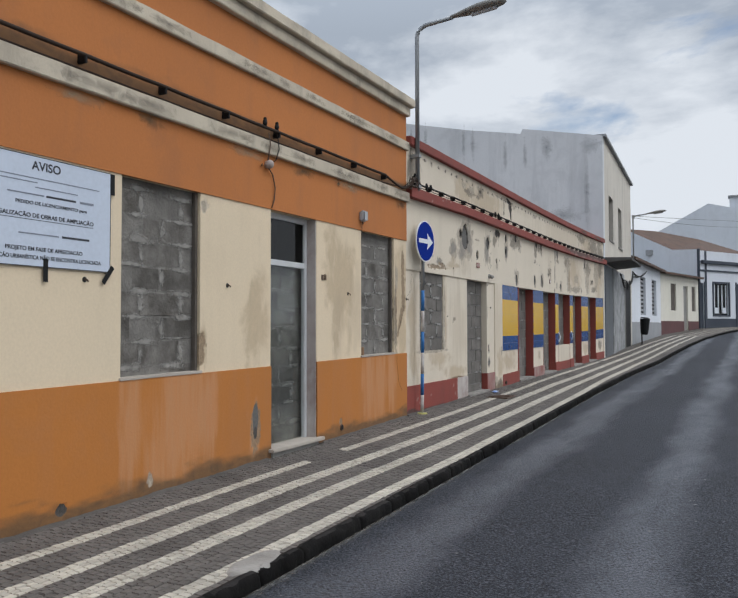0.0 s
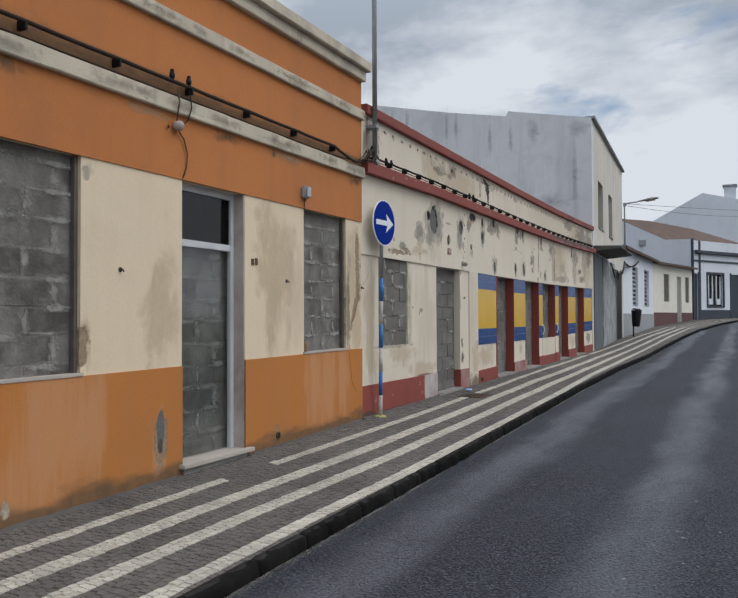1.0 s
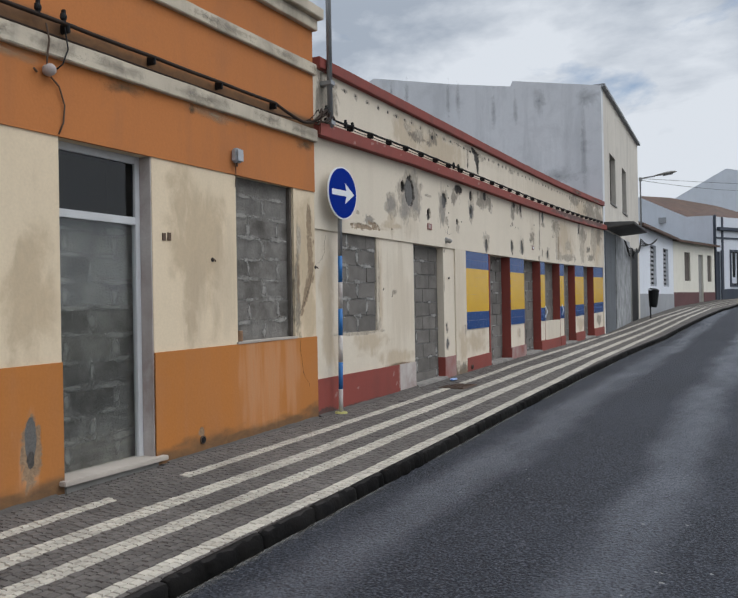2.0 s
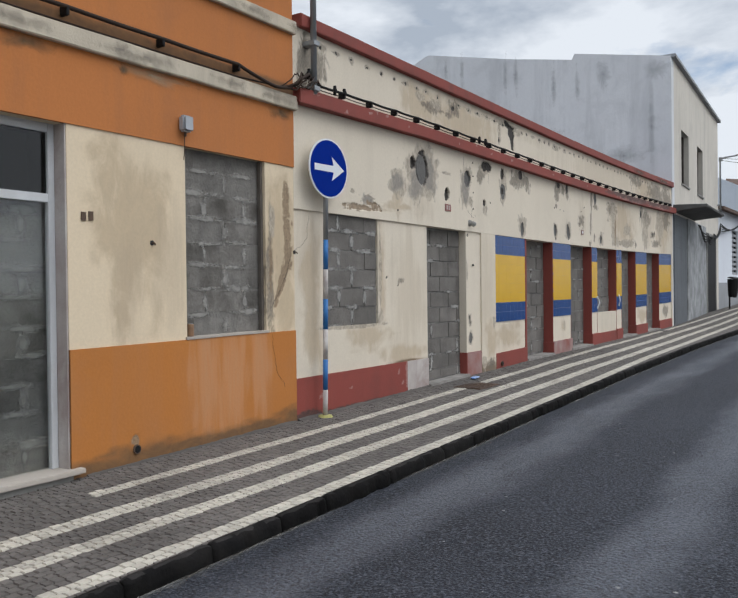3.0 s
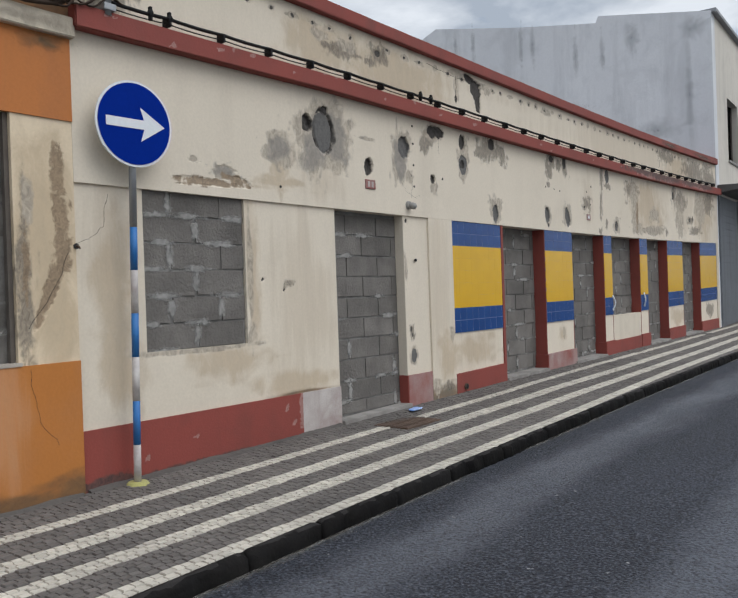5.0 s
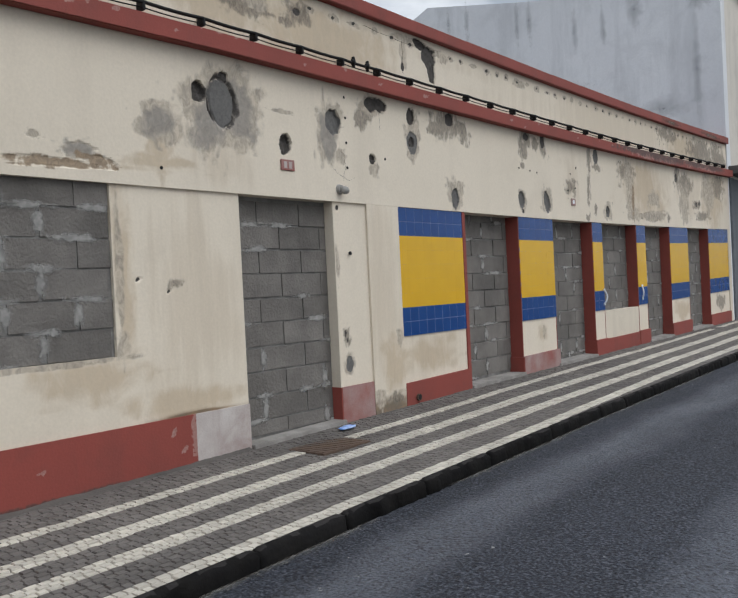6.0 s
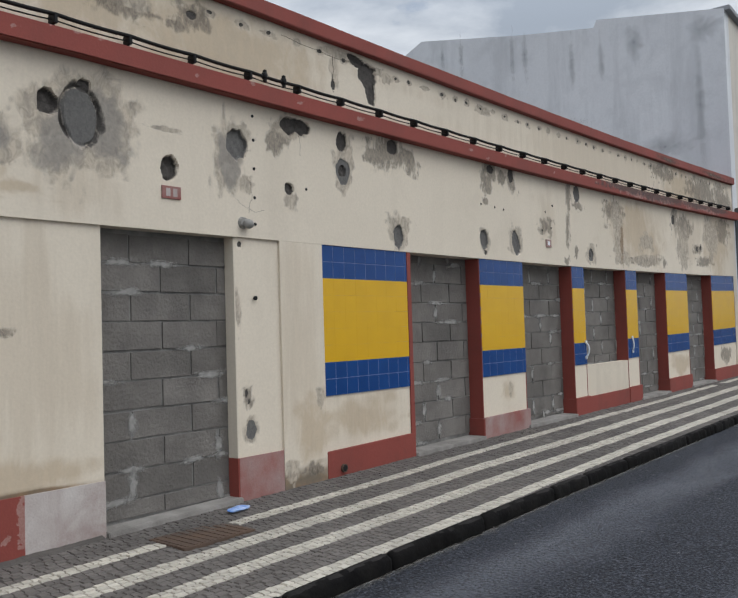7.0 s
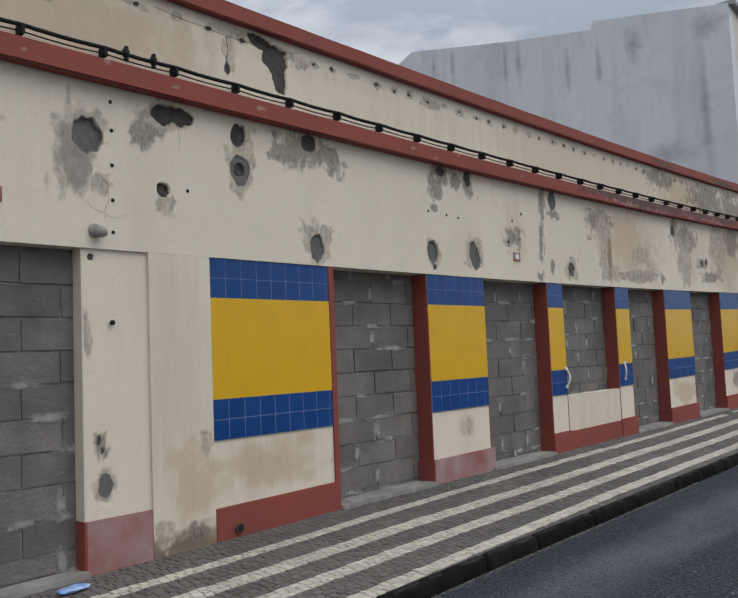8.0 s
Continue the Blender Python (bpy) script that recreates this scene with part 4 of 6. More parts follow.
PARAPET = [("pit", 16.50, 4.325, 0.12, 0.06, 0.03, -0.6), ("pit", 16.66, 4.22, 0.135, 0.12, 0.03, 0), ("pit", 16.70, 4.06, 0.065, 0.14, 0.03, 0), ("scrape", 16.17, 4.17, 0.06, 0.17, 0.002, 0), ("pit", 16.16, 4.02, 0.03, 0.05, 0.01, 0), ("scrape", 16.3, 4.32, 0.3, 0.05, 0.002, 0), ("scrape", 16.95, 4.26, 0.10, 0.06, 0.002, 0),
           ("damp", 14.9, 4.05, 0.9, 0.3, 0, 0), ("damp", 13.6, 4.1, 0.6, 0.25, 0, 0), ("mould", 14.55, 4.22, 0.16, 0.09, 0, 0), ("pit", 14.55, 4.22, 0.05, 0.035, 0.01, 0), ("mould", 14.45, 4.10, 0.12, 0.06, 0, 0), ("scrape", 13.6, 4.2, 0.12, 0.05, 0.001, 0), ("scrape", 14.05, 4.17, 0.14, 0.06, 0.001, 0), ("mould", 13.9, 4.12, 0.28, 0.07, 0, 0), ("scrape", 18.75, 4.27, 0.15, 0.06, 0.002, 0),
           ("mould", 11.2, 4.1, 0.25, 0.3, 0, 0), ("mould", 24.5, 4.3, 0.5, 0.14, 0, 0), ("mould", 26.5, 4.2, 0.9, 0.2, 0, 0), ("damp", 25.5, 4.1, 1.2, 0.3, 0, 0), ("mould", 27.8, 4.1, 0.5, 0.3, 0, 0), ("run", 22.0, 4.1, 3.0, 0.3, 0, 0)]
fix_rng = random.Random(12)
y = 11.4
while y < 28.0:
    PARAPET.append(("scrape", y, pc_b(y) - 0.105 + fix_rng.uniform(-0.012, 0.012), fix_rng.uniform(0.035, 0.085), fix_rng.uniform(0.02, 0.045), 0.003, fix_rng.uniform(-0.5, 0.5)))
    if fix_rng.random() < 0.75:
        PARAPET.append(("pit", y, pc_b(y) - 0.105 + fix_rng.uniform(-0.012, 0.006), fix_rng.uniform(0.018, 0.03), fix_rng.uniform(0.012, 0.024), 0.006, fix_rng.uniform(-0.5, 0.5)))
    y += fix_rng.uniform(0.22, 0.34)
LOWER = [("damp", 12.3, 1.13, 0.40, 0.16, 0, 0), ("scrape", 12.56, 2.0, 0.035, 0.5, 0.001, 0), ("damp", 12.6, 1.9, 0.08, 0.6, 0, 0), ("scrape", 12.56, 1.33, 0.05, 0.10, 0.001, 0), ("scrape", 12.0, 1.25, 0.6, 0.025, 0.001, 0), ("damp", 11.15, 1.75, 0.16, 0.55, 0, 0), ("run", 11.1, 2.1, 0.2, 0.4, 0, 0), ("damp", 11.2, 1.2, 0.2, 0.35, 0, 0),
         ("scrape", 15.05, 0.94, 0.075, 0.13, 0.004, 0), ("core", 15.06, 0.95, 0.05, 0.09, 0.006, 0), ("mould", 15.03, 1.22, 0.04, 0.09, 0.004, 0), ("pit", 15.02, 1.25, 0.018, 0.03, 0.01, 0), ("pit", 15.04, 1.18, 0.018, 0.018, 0.01, 0), ("scrape", 14.94, 1.93, 0.03, 0.16, 0.003, 0), ("pit", 14.98, 2.46, 0.02, 0.03, 0.01, 0),
         ("damp", 16.4, 0.92, 0.45, 0.18, 0, 0), ("run", 16.7, 0.95, 0.4, 0.2, 0, 0), ("run", 16.5, 0.95, 0.5, 0.22, 0, 0), ("damp", 19.1, 0.95, 0.16, 0.12, 0, 0), ("scrape", 19.15, 0.98, 0.06, 0.07, 0, 0), ("damp", 13.1, 0.86, 0.5, 0.14, 0, 0), ("mould", 13.05, 1.78, 0.06, 0.035, 0, 0), ("pit", 12.98, 1.72, 0.016, 0.016, 0.01, 0), ("pit", 12.72, 1.82, 0.02, 0.02, 0.012, 0), ("run", 13.2, 1.6, 0.4, 0.7, 0, 0), ("mould", 27.6, 1.0, 0.3, 0.16, 0, 0), ("damp", 25.0, 0.95, 0.4, 0.15, 0, 0), ("foot", 13.2, 0.76, 0.5, 0.025, 0, 0)]
PIER = [("foot", 15.66, 0.42, 0.5, 0.12, 0, 0), ("mould", 15.74, 0.52, 0.10, 0.06, 0, 0), ("damp", 15.75, 0.85, 0.20, 0.30, 0, 0), ("run", 15.6, 1.6, 0.28, 0.8, 0, 0), ("scrape", 15.85, 1.15, 0.05, 0.10, 0, 0), ("scrape", 15.5, 0.55, 0.1, 0.08, 0.003, 0)]
facade(shop, CREAM_WORN, F - 0.022, S0, S1, foot, lintel, openings, "wall", "cream plastered front wall, pitted and stained", marks=LOWER, lintels=False)
weathered("upper_wall", CREAM_WORN, shop, "cream plaster band above the doorways with holes and grey patches", F, S0, S1, lintel, rc_b, THICK, UPPER, 0.0115)
weathered("parapet", CREAM_WORN, shop, "cream rendered parapet with a torn wedge and a row of old fixing scars", F - 0.022, S0, S1, rc_b, pc_b, THICK, PARAPET, 0.015)
weathered("pier", CREAM_WORN, shop, "cream plaster pier, mossy at the foot", F, 15.40, 15.918, foot, lambda y: lintel(y) - 0.001, 0.03, PIER, 0.02)
part("pier", bar(F - 0.03, F, 28.25, S1, foot, lambda y: lintel(y) - 0.001), CREAM, shop, "cream plaster pier")
part("cornice", bar(F - 0.03, F + 0.094, S0, S1 + 0.05, rc_b, rc_t, 0.3, 0.005, 0.008), RED, shop, "oxide red cornice")
chips = random.Random(44)
CHIPS = [("chip", y, rc_b(y) + z, a, b, 0.002, 0.5) for y, z, a, b in ((13.3, 0.17, 0.12, 0.02), (13.7, 0.16, 0.07, 0.018), (12.2, 0.1, 0.04, 0.02), (15.6, 0.08, 0.03, 0.02), (22.2, 0.14, 0.35, 0.06), (23.0, 0.1, 0.5, 0.08), (24.2, 0.1, 0.6, 0.09), (26.0, 0.12, 0.8, 0.08))]
CHIPS += [("chip", y, rc_b(y) + chips.uniform(0.03, 0.19), chips.uniform(0.015, 0.05), chips.uniform(0.008, 0.018), 0.001, 0) for y in [11.2 + 0.5 * i + chips.uniform(-0.2, 0.2) for i in range(34)]]
CHIPS += [("mould", y, rc_b(y) + 0.13, 0.7, 0.09, 0, 0) for y in (22.6, 23.6, 24.5, 25.8, 27.0)]
weathered("cornice_face", RED_CHIPPED, shop, "oxide red cornice face, chipped and mouldy", F + 0.102, S0 + 0.005, S1 + 0.045, lambda y: rc_b(y) + 0.004, lambda y: rc_t(y) - 0.004, 0.012, CHIPS, 0.03)
part("coping", bar(F - 0.35, F + 0.05, S0 + 0.1, S1, pc_b, pc_t, 0.3, 0.005, 0.008), RED, shop, "oxide red parapet coping")
part("roof", bar(-14.0, F - 0.34, S0, S1, 4.0, 4.12), ROOF_TILE, shop)
part("back_wall", bar(-14.3, -14.0, S0, S1, -0.4, 4.1), CREAM, shop)

REVEAL = 0.20
for k, (a, b) in enumerate(doors):
    lo = sill_d5 if k == 3 else (lambda y: zw(y) + 0.05)
    depth = 0.13 if k == 0 else REVEAL
    if k == 3:
        part("apron", bar(F - 0.14, F - 0.024, a + 0.02, b, foot, sill_d5), CREAM, shop, "cream plaster panel under the blocked window")
        part("plinth", bar(F - 0.05, F - 0.006, a, b, foot, lambda y: zw(y) + 0.22), RED, shop, "oxide red plinth")
    infill(shop, a, b, lo, lintel, F - depth, BLOCK_ME, "opening walled up with bare concrete blocks", start=(0.30, 0.70, 0.5, 0.4, 0.55, 0.3)[k], lift=(0.13, 0.02, 0.05, 0.12, 0.1, 0.02)[k], seed=20 + k, rough=0.003)
    jamb = RED if k else CREAM
    part("door_jamb", bar(F - depth, F - 0.018, b - 0.012, b, foot, lambda y: lintel(y) - 0.001), jamb, shop, "oxide red painted door jamb" if k else "")
    if k:
        part("door_jamb", bar(F - depth, F - 0.018, a, a + 0.012, foot, lambda y: lintel(y) - 0.001), jamb, shop, "oxide red painted door jamb")
    if k:
        part("jamb_plinth", bar(F - depth - 0.02, F + 0.003, b - 0.035, b - 0.001, foot, lambda y: zw(y) + 0.225, 0.02, 0.0, 0.006), RED, shop, "oxide red plinth of the jamb")
    if k != 3:
        part("threshold", bar(F - depth - 0.02, F + 0.03, a, b - (0.04 if k else 0.0), lambda y: zw(y) - 0.1, lambda y: zw(y) + 0.034, 0.1, 0.010, 0.006), FILLET, shop, "worn pale stone threshold")
infill(shop, 11.455, 12.512, lambda y: 1.266, lintel, F - 0.045, BLOCK_ME, "window walled up with bare concrete blocks", start=0.535, lift=0.0, seed=40, flush=0.76)

# plinths
plinth_z = line(0.755, 0.0)
weathered("plinth", RED_CHIPPED, shop, "oxide red painted plinth, chipped", F - 0.006, S0, 13.17, foot, plinth_z, 0.03, [("chip", 11.33, 0.53, 0.035, 0.03, 0.002, 0), ("chip", 11.42, 0.47, 0.02, 0.02, 0.002, 0), ("chip", 12.95, 0.64, 0.02, 0.035, 0.002, 0.4), ("chip", 13.05, 0.50, 0.02, 0.035, 0.002, 0.4), ("chip", 11.9, 0.56, 0.03, 0.015, 0, 0), ("mould", 11.1, 0.36, 0.3, 0.05, 0, 0), ("mould", 12.2, 0.35, 0.9, 0.025, 0, 0), ("chip", 13.15, 0.6, 0.03, 0.2, 0.001, 0)], 0.02)
part("plinth", bar(F - 0.03, F - 0.008, 13.17, 13.735, foot, plinth_z, 0.2, 0.003), WHITE_WORN, shop, "plinth with the red paint washed off")
part("plinth", bar(F - 0.03, F - 0.008, 14.92, 15.40, foot, lambda y: 0.74, 0.2, 0.003), RED_WORN, shop, "faded red plinth")
part("plinth", bar(F - 0.13, F - 0.012, 14.905, 14.922, foot, lambda y: 0.74, 0.2), RED, shop)
PANELS = [(15.918, 17.165), (18.538, 19.52), (20.867, 21.232), (22.695, 23.111), (24.386, 25.439), (26.823, 28.25)]
for a, b in PANELS:
    part("plinth", bar(F - 0.03, F + 0.004, a - (0.0 if a < 16 else 0.02), b + 0.05, foot, lambda y: zw(y) + 0.235, 0.2, 0.003, 0.005), RED if a not in (18.538,) else RED_WORN, shop, "oxide red painted plinth")

part("door_edge", bar(F - 0.03, F - 0.006, 17.168, 17.226, lambda y: zw(y) + 0.20, lambda y: lintel(y) - 0.002), RED, shop, "oxide red painted edge of the pier")
TILE_B = block_mesh("blue_tile", TILE_BLUE, 0.012, 0.012)
TILE_Y = block_mesh("yellow_tile", TILE_YELLOW, 0.0015, 0.0015)


def tile_panel(y0, y1):
    """Nine rows of glazed tiles: two blue, five yellow, two blue."""
    size = 0.1517
    top = lintel((y0 + y1) / 2)
    slope = (lintel(y1) - lintel(y0)) / (y1 - y0)
    panel = part("tile_panel", bar(F - 0.03, F - 0.0112, y0, y1, lambda y: lintel(y) - 9 * size, lambda y: lintel(y) - 0.001), GROUT, shop, "glazed wall tiles in blue and yellow bands")
    at = y0
    while at < y1 - 0.02:
        e = min(at + size, y1)
        for r in range(9):
            blue = r < 2 or r > 6
            z = lintel(at) - (r + 1) * size
            gap = 0.003 if blue else 0.0002
            tile = piece("tile", TILE_B if blue else TILE_Y, panel, (F - 0.010 + random.uniform(-0.0004, 0.0004), at + gap / 2, z + gap / 2), (0.008, e - at - gap, size - gap))
            tilt = 0.002 if blue else 0.0005
            tile.rotation_euler = (math.atan(slope), random.uniform(-tilt, tilt), random.uniform(-tilt, tilt))
        at += size


# ---- the pale two-storey building ----
grey = thing("two_storey_building", "pale two-storey building with a stained grey blind side wall", "building", at=(-4.64, 28.47, 0), turn=2.6)
facade(grey, GREY_FRONT, 0, 0, 10.66, 0.2, 8.30, [(1.65, 3.1, lambda y: 4.86, lambda y: 6.5), (4.95, 6.3, lambda y: 4.86, lambda y: 6.5)], "upper_wall", "pale rendered street front")
for a, b in ((1.65, 3.1), (4.95, 6.3)):
    w = part("window", bar(-0.22, -0.18, a, b, 4.86, 6.5), GLASS_DARK, grey, "dark window")
    for p, q, lo, hi in ((a, a + 0.06, 4.86, 6.5), (b - 0.06, b, 4.86, 6.5), ((a + b) / 2 - 0.03, (a + b) / 2 + 0.03, 4.86, 6.5)):
        part("frame", bar(-0.20, -0.15, p, q, lo, hi), WOOD_DARK, w)
    part("window_sill", bar(-0.2, 0.04, a - 0.05, b + 0.05, 4.80, 4.86, bevel=0.008), CONCRETE, grey)
# one black sheet gives both windows their indoor darkness
part("black_backing", bar(-0.5, -0.40, 1.0, 7.0, 4.5, 6.9), BLACK, grey, "black sheet standing in for the unlit rooms behind the windows")


def side_gable():
    """The blind side wall: a stepped, slightly falling top, seen edge-on from the street as a thick wall."""
    bm = bmesh.new()
    outline = [(-14.5, -0.5), (0.0, -0.5), (0.0, 8.34), (-1.0, 8.53), (-2.84, 8.88), (-2.92, 8.71), (-5.0, 9.08), (-7.95, 9.70), (-8.6, 9.42), (-14.5, 8.0)]
    a = [bm.verts.new((x, -0.02, z)) for x, z in outline]
    b = [bm.verts.new((x, 0.28, z)) for x, z in outline]
    for i in range(len(outline)):
        j = (i + 1) % len(outline)
        bm.faces.new((a[i], a[j], b[j], b[i]))
    bm.faces.new(a), bm.faces.new(b[::-1])
    bmesh.ops.recalc_face_normals(bm, faces=bm.faces)
    bmesh.ops.rotate(bm, verts=bm.verts, cent=(0, 0, 0), matrix=Matrix.Rotation(radians(-2.6), 3, "Z"))
    return bm


part("side_wall", side_gable(), GREY_WALL, grey, "stained grey rendered blind side wall")
part("roof_edge", bar(-0.4, 0.12, 0.0, 10.75, 8.30, 8.40, bevel=0.01), COTTAGE_BASE, grey, "dark grey roof edge")
part("roof", bar(-14.0, -0.4, 0.3, 10.66, 8.0, 8.2), ROOF_TILE, grey)
part("far_wall", bar(-14.0, -THICK, 10.4, 10.66, 0.0, 8.1), GREY_WALL, grey)


def canopy():
    bm = bmesh.new()
    prof = [(0.0, 3.86), (0.0, 4.06), (0.92, 4.03), (0.92, 3.95)]
    a = [bm.verts.new((x, 0.05, z)) for x, z in prof]
    b = [bm.verts.new((x, 4.2, z + 0.02)) for x, z in prof]
    for i in range(4):
        bm.faces.new((a[i], a[(i + 1) % 4], b[(i + 1) % 4], b[i]))
    bm.faces.new(a), bm.faces.new(b[::-1])
    bmesh.ops.recalc_face_normals(bm, faces=bm.faces)
    bmesh.ops.bevel(bm, geom=list(bm.edges), offset=0.015, segments=2, affect="EDGES")
    return bm


part("canopy", canopy(), RUBBLE_DARK, grey, "dark weathered concrete canopy")
part("shutter", bar(0.0, 0.03, 0.06, 2.35, 0.4, 3.80), SHUTTER, grey, "dull grey metal shutter")
for i in range(18):
    part("slat", bar(0.03, 0.038, 0.10, 2.30, 0.62 + 0.17 * i, 0.775 + 0.17 * i), SHUTTER, grey)
part("panel", bar(0.0, 0.05, 2.45, 6.7, 0.4, 3.82), BLOTCHED, grey, "rough grey rendered panel with pale blotches")
# the doorway's shade is a black slab on the wall, with no opening
dr = part("door", bar(0.0, 0.03, 7.0, 9.4, 0.6, 3.55), BLACK, grey, "black slab standing in for the dark open doorway")
for a, b, lo, hi in ((6.88, 7.0, 0.6, 3.65), (9.4, 9.52, 0.6, 3.65), (7.0, 9.4, 3.55, 3.65)):
    part("frame", bar(0.0, 0.06, a, b, lo, hi), CONCRETE, dr)


# ---- the far houses round the bend ----
def facing(p, q):
    """The turn of a front that runs from p to q with the street on its right side."""
    return -math.degrees(math.atan2(q[0] - p[0], q[1] - p[1]))


def roof_slab(y0, y1, z_eave, rise, depth, out=0.35):
    """A pitched roof of tile courses falling to the street; one step for every course."""
    bm = bmesh.new()
    n = 14
    for i in range(n):
        t0, t1 = i / n, (i + 1) / n
        xa, xb = out - (depth + out) * t0, out - (depth + out) * t1
        za, zb = z_eave + rise * t0, z_eave + rise * t1
        v = [bm.verts.new(p) for p in ((xa, y0, za + 0.05), (xa, y1, za + 0.05), (xb - 0.08, y1, zb + 0.02), (xb - 0.08, y0, zb + 0.02), (xa, y0, za - 0.08), (xa, y1, za - 0.08), (xb, y1, zb - 0.1), (xb, y0, zb - 0.1))]
        for f in ((0, 1, 2, 3), (4, 7, 6, 5), (0, 4, 5, 1), (1, 5, 6, 2), (3, 2, 6, 7), (0, 3, 7, 4)):
            bm.faces.new([v[k] for k in f])
    bmesh.ops.recalc_face_normals(bm, faces=bm.faces)
    return bm


def cottage(name, label, p, q, wall, base, eave, rise, dado, wins, dors, shutters=False):
    """A low house on the street: front with openings, dado, side walls, tiled roof."""
    length = math.dist(p, q)
    g = lambda y: zw(p[1] + (q[1] - p[1]) * y / length)
    c = thing(name, label, "house", "cottages along the street", at=(p[0], p[1], 0), turn=facing(p, q))
    ops = sorted([(a, b, (lambda y, v=lo: v), (lambda y, v=hi: v)) for a, b, lo, hi in wins] + [(a, b, None, (lambda y, v=hi: v)) for a, b, hi in dors], key=lambda o: o[0])
    facade(c, wall, 0, 0, length, lambda y: g(y) - 0.4, eave, ops)
    at = 0.0
    for a, b, _ in sorted(dors) + [(length, length, 0)]:
        part("dado", bar(-0.01, 0.02, at, a, lambda y: g(y) - 0.4, dado), base, c, "painted dado")
        at = b
    for a, b, lo, hi in wins:
        w = part("window", bar(-0.17, -0.15, a, b, lo, hi), GLASS_DARK, c, "small-paned window")
        if shutters:
            for u, v in ((a, (a + b) / 2 - 0.01), ((a + b) / 2 + 0.01, b)):
                part("shutter", bar(-0.12, -0.07, u, v, lo, hi), WOOD_DARK, w, "dark brown wooden shutter")
        n_bars = 9
        for i in range(n_bars + 1):
            z = lo + (hi - lo - 0.05) * i / n_bars
            part("glazing_bar", bar(-0.15, -0.12, a, b, z, z + 0.12), COTTAGE_BASE, w)
        for y in (a, (a + b) / 2 - 0.025, b - 0.05):
            part("glazing_bar", bar(-0.15, -0.115, y, y + 0.10, lo, hi), COTTAGE_BASE, w)
        # black sheet in place of the room's shade
        part("black_backing", bar(-0.45, -0.36, a - 0.2, b + 0.2, lo - 0.2, hi + 0.2), BLACK, c)
    for a, b, hi in dors:
        part("door", bar(-0.15, -0.10, a, b, lambda y: g(y) - 0.1, hi), CONCRETE, c, "grey-brown wooden door")
    part("side_wall", bar(-6.0, -THICK, 0.0, 0.25, 0.0, eave), wall, c)
    part("side_wall", bar(-6.0, -THICK, length - 0.25, length, 0.0, eave), wall, c)
    part("roof", roof_slab(-0.1, length + 0.15, eave, rise, 4.0), ROOF_TILE, c, "weathered brown tile roof")
    return c


cottage("cottage", "low white house with a grey dado and latticed windows", (-5.35, 40.0), (-5.0, 51.0), WHITE_HOUSE, COTTAGE_BASE, 4.95, 1.0, 1.85,
        [(3.4, 5.2, 2.22, 4.25), (7.4, 9.2, 2.24, 4.28)], [])
cottage("cottage", "low cream house with a dark red dado", (-5.0, 51.02), (-3.32, 58.7), CREAM_COTTAGE, MAROON, 4.90, 0.9, 1.95,
        [(1.95, 3.0, 2.62, 4.32), (6.35, 7.2, 2.62, 4.28)], [(4.55, 5.5, 4.25)], True)

BP, BQ = (-3.28, 58.9), (3.6, 71.3)
blue_house = thing("corner_house", "white house with dark blue trim at the bend of the street", "house", at=(BP[0], BP[1], 0), turn=facing(BP, BQ))
blen = math.dist(BP, BQ)
bwins, bdoors = [(1.75, 3.65, 2.42, 4.62)], [(0.12, 0.62, 4.6), (4.65, 5.9, 4.66)]
facade(blue_house, WHITE_HOUSE, 0, 0, blen, 0.8, 6.85, sorted([(a, b, (lambda y, v=lo: v), (lambda y, v=hi: v)) for a, b, lo, hi in bwins] + [(a, b, None, (lambda y, v=hi: v)) for a, b, hi in bdoors], key=lambda o: o[0]))
for a, b in ((0.62, 4.65), (5.9, blen)):
    part("dado", bar(-0.01, 0.03, a, b, 0.8, 2.15), DARK_TRIM, blue_house, "dark blue-grey dado")
part("cornice", bar(0.0, 0.22, 0.2, blen, 5.95, 6.18, bevel=0.03), DARK_TRIM, blue_house, "dark blue cornice")
part("moulding", bar(0.0, 0.06, 0.0, blen, 5.42, 5.54), DARK_TRIM, blue_house, "dark blue band")
part("corner_strip", bar(0.0, 0.05, 0.72, 0.90, 1.0, 6.85), DARK_TRIM, blue_house, "dark blue pilaster strip")
part("corner_strip", bar(-0.1, 0.05, -0.02, 0.1, 1.0, 6.95), DARK_TRIM, blue_house, "dark blue pilaster strip")
